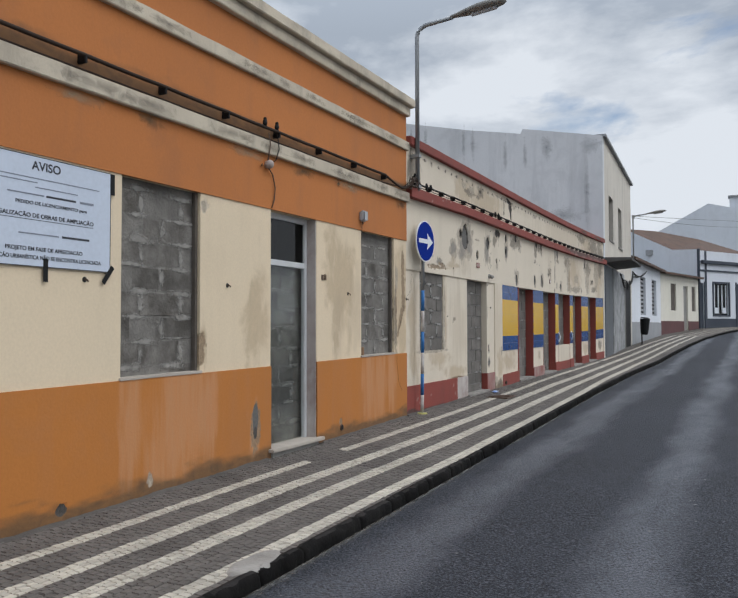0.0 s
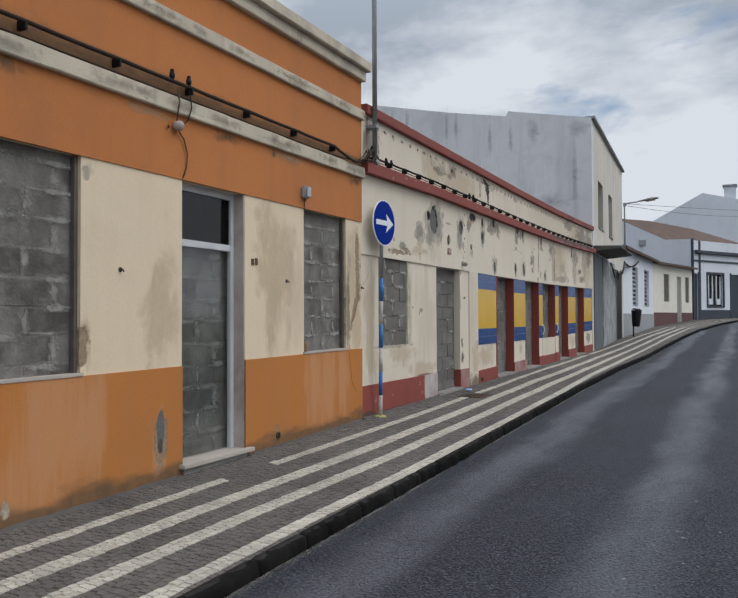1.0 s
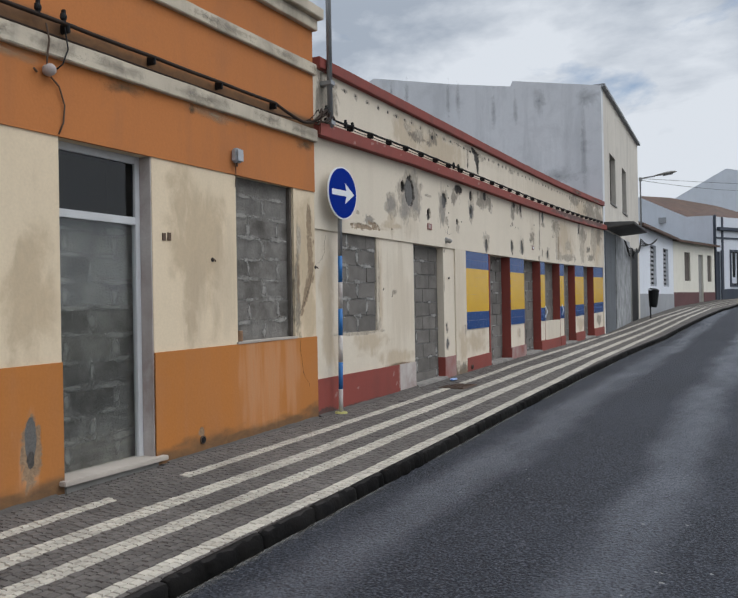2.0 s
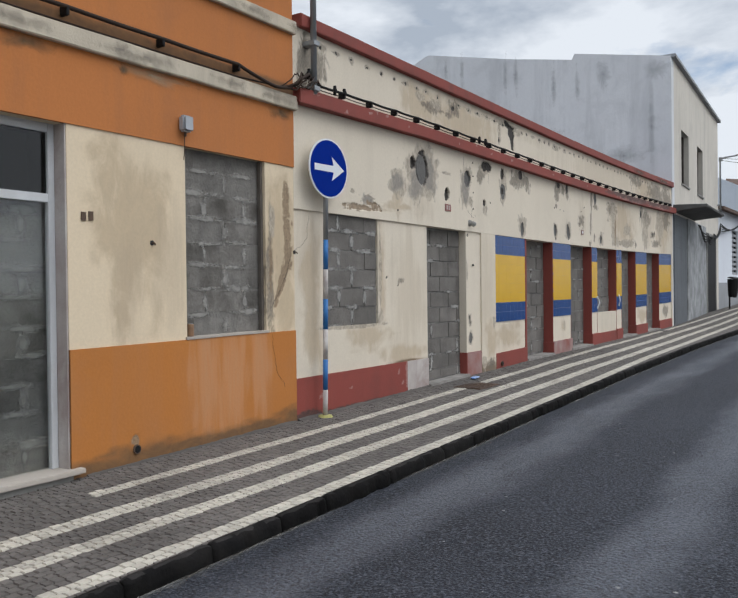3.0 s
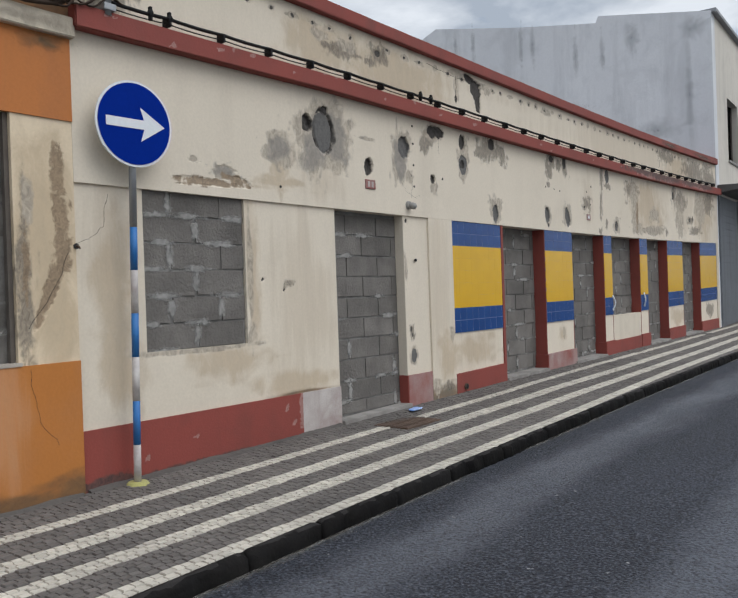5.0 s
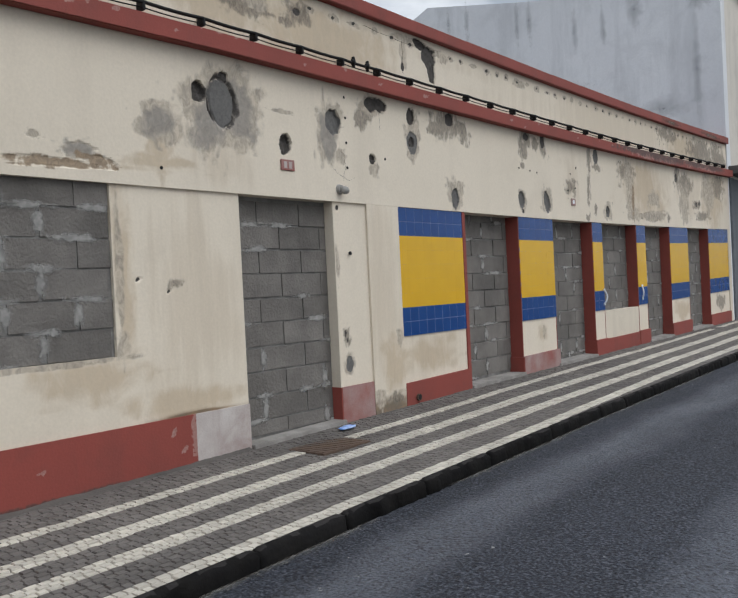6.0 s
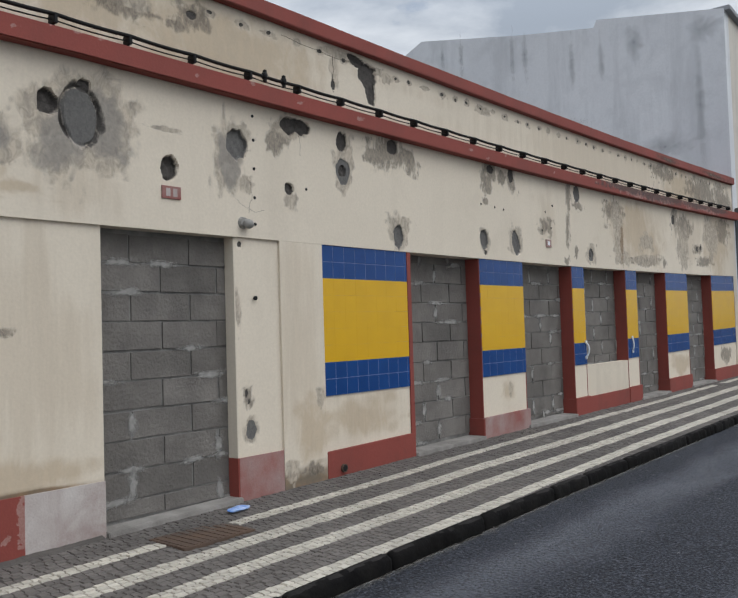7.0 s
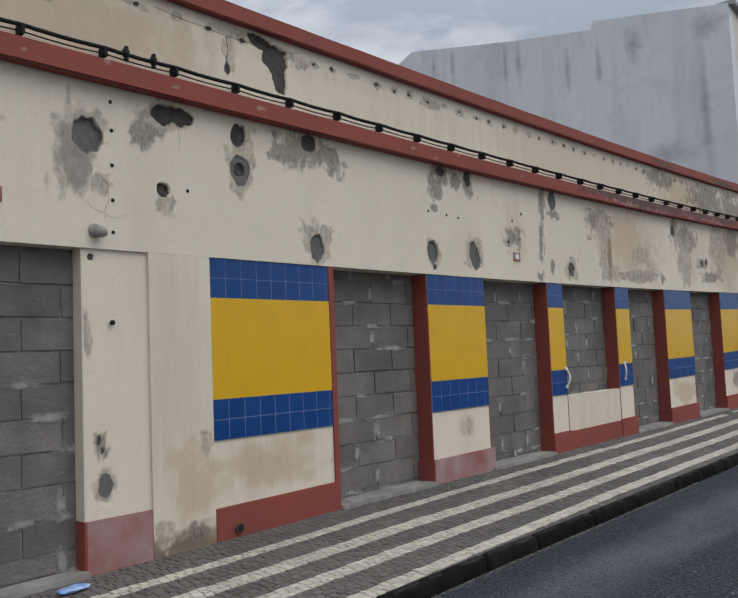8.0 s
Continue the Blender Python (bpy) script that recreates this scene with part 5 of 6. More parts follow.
for a, b, lo, hi in bwins:
    w = part("window", bar(-0.14, -0.12, a, b, lo, hi), GLASS_DARK, blue_house, "sash window with dark blue frames")
    for p, q, u, v in ((a - 0.12, a, lo - 0.12, hi + 0.12), (b, b + 0.12, lo - 0.12, hi + 0.12), (a, b, hi, hi + 0.12), (a, b, lo - 0.12, lo)):
        part("frame", bar(-0.02, 0.06, p, q, u, v), DARK_TRIM, w)
    for i in range(2):
        y = a + (b - a) * (0.25 + 0.5 * i)
        part("sash", bar(-0.12, -0.06, y - 0.28, y - 0.20, lo + 0.1, hi - 0.1), WHITE_HOUSE, w)
        part("sash", bar(-0.12, -0.06, y + 0.20, y + 0.28, lo + 0.1, hi - 0.1), WHITE_HOUSE, w)
        part("sash", bar(-0.12, -0.06, y - 0.28, y + 0.28, lo + 0.1, lo + 0.5), WHITE_HOUSE, w)
    # black sheet that paints the room behind the sash dark
    part("black_backing", bar(-0.5, -0.4, a - 0.2, b + 0.2, lo - 0.2, hi + 0.2), BLACK, blue_house)
for a, b, hi in bdoors:
    d = part("door", bar(-0.14, -0.08, a, b, 1.0, hi), DARK_TRIM, blue_house, "dark blue door")
    part("frame", bar(-0.02, 0.06, a - 0.1, a, 1.3, hi + 0.1), DARK_TRIM, d)
    part("frame", bar(-0.02, 0.06, b, b + 0.1, 1.3, hi + 0.1), DARK_TRIM, d)


def bent_slab(pts, height, thick):
    """An upright wall through plan points with the tops given, thickened away from the street."""
    bm = bmesh.new()
    lo = [bm.verts.new((x, y, 0.5)) for x, y, z in pts]
    hi = [bm.verts.new((x, y, z)) for x, y, z in pts]
    lo2 = [bm.verts.new((x, y + thick, 0.5)) for x, y, z in pts]
    hi2 = [bm.verts.new((x, y + thick, z)) for x, y, z in pts]
    for i in range(len(pts) - 1):
        for a, b in ((lo, hi), (hi, hi2), (hi2, lo2), (lo2, lo)):
            bm.faces.new((a[i], a[i + 1], b[i + 1], b[i]))
    for i in (0, -1):
        bm.faces.new((lo[i], hi[i], hi2[i], lo2[i]))
    bmesh.ops.recalc_face_normals(bm, faces=bm.faces)
    return bm


def in_world(ob):
    """Sets a part that was built in world places under its turned thing."""
    ob.matrix_parent_inverse = ob.parent.matrix_basis.inverted()
    return ob


in_world(part("side_wall", bent_slab([(-3.28, 58.92, 6.92), (-5.07, 60.0, 7.05), (-8.3, 62.0, 8.8), (-12.0, 64.2, 10.6)], 0, 0.3), WHITE_HOUSE, blue_house, "white gable end wall"))
in_world(part("vent", bar(-6.95, -6.35, 60.85, 61.2, 6.80, 7.18), COTTAGE_BASE, blue_house, "small grey vent window"))


def hip_roof():
    """The tiled roof behind the parapet, rising from the street side to its ridge."""
    bm = bmesh.new()
    eave = [(-8.3, 62.05, 8.72), (-5.07, 60.1, 7.0), (-3.1, 59.4, 6.80), (0.0, 64.9, 6.55), (4.0, 71.6, 6.55)]
    ridge = [(-8.42, 63.0, 9.04), (-6.65, 65.0, 9.0), (-3.77, 69.0, 8.61), (-0.38, 74.0, 7.74), (2.95, 79.0, 6.96)]
    lo, hi = [bm.verts.new(p) for p in eave], [bm.verts.new(p) for p in ridge]
    for k in range(4):
        bm.faces.new((lo[k], lo[k + 1], hi[k + 1], hi[k]))
    top = bmesh.ops.extrude_face_region(bm, geom=list(bm.faces))
    bmesh.ops.translate(bm, vec=(0, 0, -0.15), verts=[g for g in top["geom"] if isinstance(g, bmesh.types.BMVert)])
    bmesh.ops.recalc_face_normals(bm, faces=bm.faces)
    return bm


in_world(part("roof", hip_roof(), ROOF_TILE, blue_house, "weathered brown tile roof"))

gable_house = thing("gable_house", "tall white house with a bare gable and chimney beyond the roofs", "house", at=(0, 0, 0))
part("gable_wall", bent_slab([(-16, 85.0, 8.0), (-8.3, 85.0, 11.3), (-3.76, 85.0, 13.75), (5.0, 85.0, 11.5), (14.0, 85.0, 9.0)], 0, 8.0), WHITE_HOUSE, gable_house, "plain white gable")
stack = part("chimney", bar(-1.85, -0.80, 85.3, 86.4, 11.0, 14.25), WHITE_HOUSE, gable_house, "white chimney stack")
part("chimney_cap", bar(-1.98, -0.67, 85.17, 86.53, 14.25, 14.45, bevel=0.03), COTTAGE_BASE, stack)


# ---- street furniture ----
def disc(r, x0, x1, n=40):
    bm = bmesh.new()
    rings = [[bm.verts.new((x, r * math.cos(2 * math.pi * k / n), r * math.sin(2 * math.pi * k / n))) for k in range(n)] for x in (x0, x1)]
    for k in range(n):
        bm.faces.new((rings[0][k], rings[0][(k + 1) % n], rings[1][(k + 1) % n], rings[1][k]))
    bm.faces.new(rings[0]), bm.faces.new(rings[1])
    bmesh.ops.recalc_face_normals(bm, faces=bm.faces)
    return bm


def arrow(x0, x1):
    pts = [(-0.235, -0.034), (0.075, -0.034), (0.045, -0.125), (0.25, 0.0), (0.045, 0.125), (0.075, 0.034), (-0.235, 0.034)]
    bm = bmesh.new()
    a, b = [bm.verts.new((x0, y, z)) for y, z in pts], [bm.verts.new((x1, y, z)) for y, z in pts]
    for i in range(len(pts)):
        j = (i + 1) % len(pts)
        bm.faces.new((a[i], a[j], b[j], b[i]))
    bm.faces.new(a), bm.faces.new(b)
    bmesh.ops.recalc_face_normals(bm, faces=bm.faces)
    return bm


def traffic_sign(x, y, zc, turn):
    zg = zw(y)
    s = thing("traffic_sign", "round blue arrow sign on a blue and white banded pole", "traffic sign", at=(x, y, zg), turn=turn)
    h = zc - zg
    lean = -0.055  # the pole leans slightly
    at = lambda z: (-0.035, lean * (1 - z / h), z)
    cuts = [0.0, 0.28, 0.60, 0.92, 1.24, 1.555, 1.87, h + 0.20]
    for i, (a, b) in enumerate(zip(cuts, cuts[1:])):
        top = i == len(cuts) - 2
        part("pole", tube(bmesh.new(), [at(a), at(b)], 0.027, 14), METAL if top else (BAND_BLUE if i % 2 else BAND_WHITE), s, "galvanised pole top" if top else "painted pole band", smooth=True)
    face = part("plate", disc(0.315, -0.006, 0.008), SIGN_WHITE, s, "white rimmed sign plate")
    face.location = (0, 0, h)
    b = part("blue_field", disc(0.298, 0.008, 0.0115), SIGN_BLUE, face, "deep blue sign field")
    part("arrow", arrow(0.0115, 0.0145), SIGN_WHITE, face, "white arrow")
    part("foot", tube(bmesh.new(), [(-0.035, lean, -0.03), (-0.035, lean, 0.012)], [0.10, 0.07], 12), YELLOWISH, s, "lichen-yellowed cement collar")
    return s


traffic_sign(-4.50, 11.29, 2.955, -4)


def street_lamp(x, y, z0, z1, reach, label, turn=0.0, base=True):
    """A wall-mounted lamp: bent tube, arm over the street, boat-shaped head."""
    s = thing("street_lamp", label, "street lamp", "street lamps", at=(x, y, z0), turn=turn)
    h = z1 - z0
    pts = [(0, 0, 0), (0, 0, h - 0.22)]
    for i in range(1, 8):
        a = radians(90 * i / 7)
        pts.append((0.22 * (1 - math.cos(a)), 0, h - 0.22 + 0.17 * math.sin(a)))
    pts.append((reach * 0.42, 0, h - 0.01))
    part("pole", tube(bmesh.new(), pts, 0.033, 12), METAL, s, smooth=True)
    bm = bmesh.new()
    prof = [(0.0, 0.035, 0.03), (0.08, 0.05, 0.04), (0.22, 0.10, 0.055), (0.42, 0.14, 0.075), (0.60, 0.135, 0.075), (0.74, 0.09, 0.05), (0.80, 0.03, 0.015)]
    rings = []
    for d, w, t in prof:
        rings.append([bm.verts.new((d, w * math.cos(2 * math.pi * k / 14), t * math.sin(2 * math.pi * k / 14) * (0.6 if math.sin(2 * math.pi * k / 14) < 0 else 1.0))) for k in range(14)])
    for a, b in zip(rings, rings[1:]):
        for k in range(14):
            bm.faces.new((a[k], a[(k + 1) % 14], b[(k + 1) % 14], b[k]))
    bm.faces.new(rings[0]), bm.faces.new(rings[-1])
    bmesh.ops.recalc_face_normals(bm, faces=bm.faces)
    sc = (reach * 0.62) / 0.80
    bmesh.ops.scale(bm, vec=(sc, 1.0, 1.0), verts=bm.verts)
    head = part("lamp_head", bm, CONCRETE, s, "dull grey lamp head", smooth=True)
    head.matrix_basis = pose(reach * 0.40, 0, h - 0.01, 0, -7, 0)
    part("lens", tube(bmesh.new(), [(0.3 * sc, 0, -0.05), (0.66 * sc, 0, -0.05)], [0.035, 0.035], 10), PLASTIC, head, "clouded lamp lens")
    for z in (0.03, 0.50):
        part("bracket", bar(-0.12, 0.045, -0.05, 0.05, z, z + 0.05, bevel=0.004), METAL, s, "pole clamp on the wall")
    return s


street_lamp(-4.555, 11.13, 3.72, 6.30, 1.38, "grey wall-mounted street lamp on a bent pole")
street_lamp(-4.95, 38.6, 4.4, 6.85, 1.45, "grey street lamp on the far house wall")

# ---- cables along the fronts ----
def sagging(points, sag, per=6):
    out = []
    for a, b in zip(points, points[1:]):
        for i in range(per):
            t = i / per
            out.append(tuple(a[k] + (b[k] - a[k]) * t - (sag * 4 * t * (1 - t) if k == 2 else 0) for k in range(3)))
    return out + [points[-1]]


def wall_cable(name, label, points, radius, sag, clips, clip_label, mat=CABLE):
    c = thing(name, label, "cable", "cables on the fronts")
    part("cable_run", tube(bmesh.new(), sagging(points, sag), radius, 8), mat, c, smooth=True)
    for x, y, z in clips:
        part("bracket", bar(x - 0.07, x + 0.016, y - 0.014, y + 0.014, z - 0.062, z + 0.008, bevel=0.005), BLACK, c, clip_label)
    return c


cz1 = lambda y: corn_z(y) + 0.262
cz2 = lambda y: rc_t(y) + 0.085
clip_ys = [-7.5 + 0.92 * i for i in range(20) if -7.5 + 0.92 * i < 10.1]
wall_cable("cable", "thick black cable bundle on brackets above the orange cornice", [(F + 0.075, y, cz1(y)) for y in clip_ys] + [(F + 0.085, 10.25, 3.70), (F + 0.09, 10.5, 3.665), (F + 0.09, 10.72, 3.70), (F + 0.11, 10.9, 3.83), (F + 0.10, 11.02, 3.90), (F + 0.07, 11.14, cz2(11.14))], 0.017, 0.004, [(F + 0.075, y, cz1(y)) for y in clip_ys], "black cable bracket", CABLE_OLD)
wall_cable("cable", "thin black cable sagging above the orange cornice", [(F + 0.045, y, corn_z(y) + 0.157) for y in clip_ys] + [(F + 0.06, 10.75, 3.70), (F + 0.10, 11.0, 3.84)], 0.008, 0.0, [], "", CABLE_OLD)
sc_ys = [11.14 + 0.56 * i for i in range(31)]
wall_cable("cable", "black cable bundle clipped above the red cornice", [(F + 0.07, y, cz2(y)) for y in sc_ys], 0.014, 0.008, [(F + 0.07, y, cz2(y)) for y in sc_ys], "black cable clip")
wall_cable("cable", "thin slack cable above the red cornice", [(F + 0.055, y, cz2(y) - 0.035) for y in sc_ys], 0.005, 0.010, [], "")


def splice(y, z, x=F + 0.075):
    s = thing("cable_splice", "black cable junction lump on the cable run", "cable joint", "cable joints", at=(x, y, z))
    bm = bmesh.new()
    bmesh.ops.create_icosphere(bm, subdivisions=2, radius=0.034)
    for v in bm.verts:
        v.co = Vector((v.co.x * 0.8, v.co.y * 0.8, v.co.z * 1.1)) * (1 + 0.3 * noise.noise(v.co * 30 + Vector((y, 0, 0))))
    part("body", bm, BLACK, s)
    part("clamp", bar(-0.016, 0.016, -0.012, 0.012, -0.055, 0.05, bevel=0.004), BLACK, s)
    return s


for y, z in ((6.95, cz1(6.95) + 0.05), (7.18, cz1(7.18) + 0.05), (11.06, 3.92), (11.52, cz2(11.52)), (11.70, cz2(11.70)), (15.215, cz2(15.215)), (15.43, cz2(15.43))):
    splice(y, z)

# the wire that drops from the bundle to the door
drop = thing("drop_wire", "brown wire hanging from an insulator above the doorway", "wire")
part("wire", tube(bmesh.new(), [(F + 0.075, 7.02, 3.70), (F + 0.085, 7.04, 3.58), (F + 0.07, 7.03, 3.46), (F + 0.03, 7.06, 3.36), (F + 0.03, 7.17, 3.28), (F + 0.03, 7.22, 3.15), (F + 0.025, 7.21, 3.02), (F + 0.02, 7.17, 2.93)], 0.007, 6), RUST, drop, smooth=True)
part("wire", tube(bmesh.new(), [(F + 0.075, 7.19, 3.72), (F + 0.085, 7.21, 3.56), (F + 0.07, 7.17, 3.44), (F + 0.03, 7.11, 3.37)], 0.006, 6), BLACK, drop, smooth=True)
part("insulator", tube(bmesh.new(), [(F + 0.0, 7.07, 3.36), (F + 0.04, 7.06, 3.37), (F + 0.08, 7.05, 3.37), (F + 0.10, 7.04, 3.36)], [0.02, 0.045, 0.045, 0.02], 12), WHITE_WORN, drop, "stained porcelain insulator", smooth=True)
part("spike", tube(bmesh.new(), [(F + 0.0, 7.0, 3.35), (F + 0.06, 6.92, 3.35)], 0.008, 6), RUST, drop)

box_lamp = thing("junction_box", "small grey plastic junction box on the orange band", "junction box", at=(F + 0.012, 9.33, 3.10))
part("casing", bar(0.0, 0.075, -0.055, 0.055, -0.065, 0.075, bevel=0.018), PLASTIC, box_lamp)
part("cover", bar(0.075, 0.083, -0.047, 0.047, -0.055, 0.065, bevel=0.004), PLASTIC, box_lamp)
part("gland", tube(bmesh.new(), [(0.03, 0, -0.10), (0.03, 0, -0.06)], 0.012, 8), RUST, box_lamp)
part("wire", tube(bmesh.new(), [(0.02, 0.0, -0.09), (0.012, 0.01, -0.17), (0.008, 0.0, -0.30)], 0.004, 6), RUST, box_lamp)

# ---- the notice on the wall ----
def flat(name, y0, y1, z0, z1, x0, x1, mat, parent, label=""):
    return part(name, bar(x0, x1, y0, y1, z0, z1), mat, parent, label)


def writing(text, size, x, y, z, mat, parent, width=None):
    cu = bpy.data.curves.new("lettering", "FONT")
    cu.body, cu.size, cu.align_x, cu.align_y, cu.extrude, cu.offset = text, size, "CENTER", "CENTER", 0.0004, size * 0.022
    tmp = new("lettering", cu)
    bpy.context.view_layer.update()
    me = bpy.data.meshes.new_from_object(tmp.evaluated_get(bpy.context.evaluated_depsgraph_get()))
    bpy.data.objects.remove(tmp)
    me.materials.clear()
    me.materials.append(mat)
    ob = new("lettering", me)
    ob.parent = parent
    wide = max(v.co.x for v in me.vertices) - min(v.co.x for v in me.vertices)
    ob.matrix_basis = pose(x, y, z, 90, 0, 90) @ Matrix.Diagonal(((width / wide) if width else 1.0, 1, 1, 1))
    return ob


notice = thing("notice_board", "pale blue-white printed notice board taped to the wall", "notice board", at=(F + 0.008, 4.16, 2.487))
part("panel", bar(0.0, 0.008, -0.74, 0.645, -0.40, 0.398, bevel=0.002), BOARD, notice, "printed panel")
for a, b, lo, hi in ((-0.74, 0.645, 0.392, 0.398), (-0.74, 0.645, -0.40, -0.394), (0.639, 0.645, -0.394, 0.392), (-0.74, -0.734, -0.394, 0.392)):
    flat("border", a, b, lo, hi, 0.008, 0.0095, INK, notice)
writing("AVISO", 0.088, 0.0095, 0.0, 0.325, INK, notice, 0.265)
writing("PEDIDO DE LICENCIAMENTO para", 0.034, 0.0095, 0.06, 0.055, INK, notice, 0.66)
writing("LEGALIZAÇÃO DE OBRAS DE AMPLIAÇÃO", 0.042, 0.0095, 0.0, -0.035, INK, notice, 0.92)
flat("underline", -0.46, 0.46, -0.066, -0.062, 0.008, 0.0095, INK, notice)
writing("PROJETO EM FASE DE APRECIAÇÃO", 0.040, 0.0095, 0.0, -0.275, INK, notice, 0.70)
writing("EDIFICAÇÃO URBANÍSTICA NÃO SE ENCONTRA LICENCIADA", 0.040, 0.0095, 0.0, -0.335, INK, notice, 1.08)
for a, b, z, t, m in ((-0.40, 0.52, 0.236, 0.008, INK_PALE), (-0.40, -0.08, 0.206, 0.008, INK_PALE), (-0.10, 0.30, 0.172, 0.008, INK_PALE), (-0.34, -0.02, 0.118, 0.010, INK_PALE), (0.0, 0.28, 0.118, 0.015, INK), (0.32, 0.46, 0.118, 0.018, INK_PALE), (-0.24, 0.12, -0.165, 0.010, INK_PALE), (0.15, 0.42, -0.165, 0.016, INK)):
    flat("text_bar", a, b, z - t / 2, z + t / 2, 0.008, 0.0095, m, notice)
for y, z, s, c in ((0.665, 0.31, 0.0, 0.17), (-0.0, -0.42, 0.0, 0.17), (0.62, -0.42, -38.0, 0.17)):
    tape = part("tape", bar(0.0095, 0.011, -0.021, 0.021, -c / 2, c / 2, 0.05, 0.001), BLACK, notice, "strip of black adhesive tape")
    tape.matrix_basis = pose(0, y, z, s, 0, 0)

# ---- the rest of the street: bin, cover, litter, wall lamp ----
bin_ = thing("litter_bin", "black litter bin on a post by the far doorway", "litter bin", at=(-4.55, 38.0, zw(38)))
part("post", tube(bmesh.new(), [(0, 0, -0.1), (0, 0, 1.1)], 0.03, 10), BLACK, bin_)
part("bucket", tube(bmesh.new(), [(0.1, 0, 0.45), (0.11, 0, 0.55), (0.14, 0, 1.15), (0.14, 0, 1.17)], [0.14, 0.17, 0.22, 0.22], 14), BLACK, bin_, "tapered black bucket")
part("lid", tube(bmesh.new(), [(0.14, 0, 1.17), (0.15, 0, 1.24)], [0.235, 0.14], 14), BLACK, bin_)

wall_lamp = thing("wall_lamp", "broken bulkhead lamp above the doorway", "wall lamp", at=(F, 15.00, 2.63))
part("base", tube(bmesh.new(), [(0.0, 0, 0), (0.03, 0, 0)], [0.05, 0.04], 12), CONCRETE, wall_lamp)
part("shell", tube(bmesh.new(), [(0.025, 0, 0), (0.05, 0.01, -0.008), (0.07, 0.02, -0.02), (0.085, 0.025, -0.035)], [0.028, 0.038, 0.038, 0.024], 12), CONCRETE, wall_lamp, "dented grey lamp shell", smooth=True)

litter = thing("litter", "crumpled blue and white plastic wrapper on the doorstep", "litter", at=(-4.44, 14.72, zw(14.72) + 0.012))
bm = bmesh.new()
bmesh.ops.create_icosphere(bm, subdivisions=3, radius=0.095)
for v in bm.verts:
    v.co = Vector((v.co.x * 0.55, v.co.y * 1.1, max(v.co.z * 0.16, -0.012))) + noise.noise_vector(v.co * 22) * 0.012
part("wrapper", bm, LITTER_BLUE, litter)

# small fittings on the corners: door-side hooks and drains
for y, z in ((8.78, 0.40), (16.12, 0.485)):
    pipe = thing("drain_pipe", "short rusty drain outlet low in the wall", "drain", "drain outlets", at=(F, y, z))
    part("outlet", tube(bmesh.new(), [(-0.02, 0, 0), (0.025, 0, 0)], 0.038, 14), RUST, pipe)
    # the pipe is solid; a black end disc paints in its dark inside
    part("bore", tube(bmesh.new(), [(0.0, 0, 0), (0.0265, 0, 0)], 0.029, 14), BLACK, pipe, "black plug standing in for the shaded bore")


# ---- damage, patches and stains on the fronts ----
# bolt holes of the shop front: black plugs in place of shaded depth
DOTS = [(15.13, 3.53), (15.135, 3.33), (15.135, 3.09), (15.135, 2.85), (15.135, 2.63), (15.74, 2.99), (12.96, 2.66), (18.6, 3.15), (18.9, 3.14), (19.1, 3.13), (20.15, 3.2), (20.3, 3.0), (20.05, 2.95), (20.35, 3.3), (15.12, 2.02)]
for i, (y, z) in enumerate(DOTS):
    bolt = part("bolt_hole", tube(bmesh.new(), [(F - 0.01, y, z), (F + 0.0035, y, z)], 0.014 if i < 12 else 0.018, 8), BLACK, shop, "small black plug standing in for a bolt hole")
spots = random.Random(12)
for y, a in ((24.0, 0.8), (26.5, 1.2)):
    blemish(shop, "mould_stain", MOULD, y + 0.6, pc_b(y) + 0.07, a, 0.07, F + 0.05, 0.0035, 195 + y, 0.4, label="black mould on the coping")
# the orange house
for i in range(16):
    y = 1.0 + i * 0.63 + spots.uniform(-0.3, 0.3)
    blemish(house, "mould_stain", GREY_MOULD, y, corn_z(y) + 0.07, spots.uniform(0.15, 0.5), 0.075, F + 0.06, 0.006, 260 + i, 0.5, label="black mould on the cornice")
    blemish(house, "mould_stain", GREY_MOULD, y + 0.3, corn_z(y) + 0.84, spots.uniform(0.15, 0.6), 0.06, F + 0.055, 0.006, 280 + i, 0.5, label="black mould on the cornice")
    if i % 2:
        blemish(house, "damp_run", BROWN if i % 4 == 1 else MOSS, y + 0.1, corn_z(y) - 0.05, spots.uniform(0.2, 0.55), 0.085, F + 0.012, 0.003, 300 + i, 0.5, label="damp run under the cornice")
blemish(house, "damp_run", MOSS, 8.70, 3.43, 0.07, 0.06, F + 0.012, 0.004, 320, 0.4)


def crack(parent, label, points, x=F, wide=0.004):
    wide = wide * 0.32
    rng2 = random.Random(len(points) * 17)
    pts = []
    for (y0, z0), (y1, z1) in zip(points, points[1:]):
        for i in range(5):
            t = i / 5
            pts.append((x + 0.0005, y0 + (y1 - y0) * t + rng2.uniform(-0.012, 0.012), z0 + (z1 - z0) * t + rng2.uniform(-0.012, 0.012)))
    pts.append((x + 0.0005, *points[-1]))
    return part("crack", tube(bmesh.new(), pts, wide, 5), SOOT, parent, label)


crack(shop, "hairline crack in the plaster", [(11.15, 2.44), (11.10, 2.21), (10.98, 2.12), (10.88, 2.07)], F - 0.022)
crack(shop, "hairline crack in the plaster", [(14.93, 2.81), (15.05, 2.76), (15.16, 2.735), (15.24, 2.75)], F, 0.0025)
crack(shop, "hairline crack in the plaster", [(15.08, 2.72), (15.10, 2.90), (15.06, 3.02)], F, 0.0025)
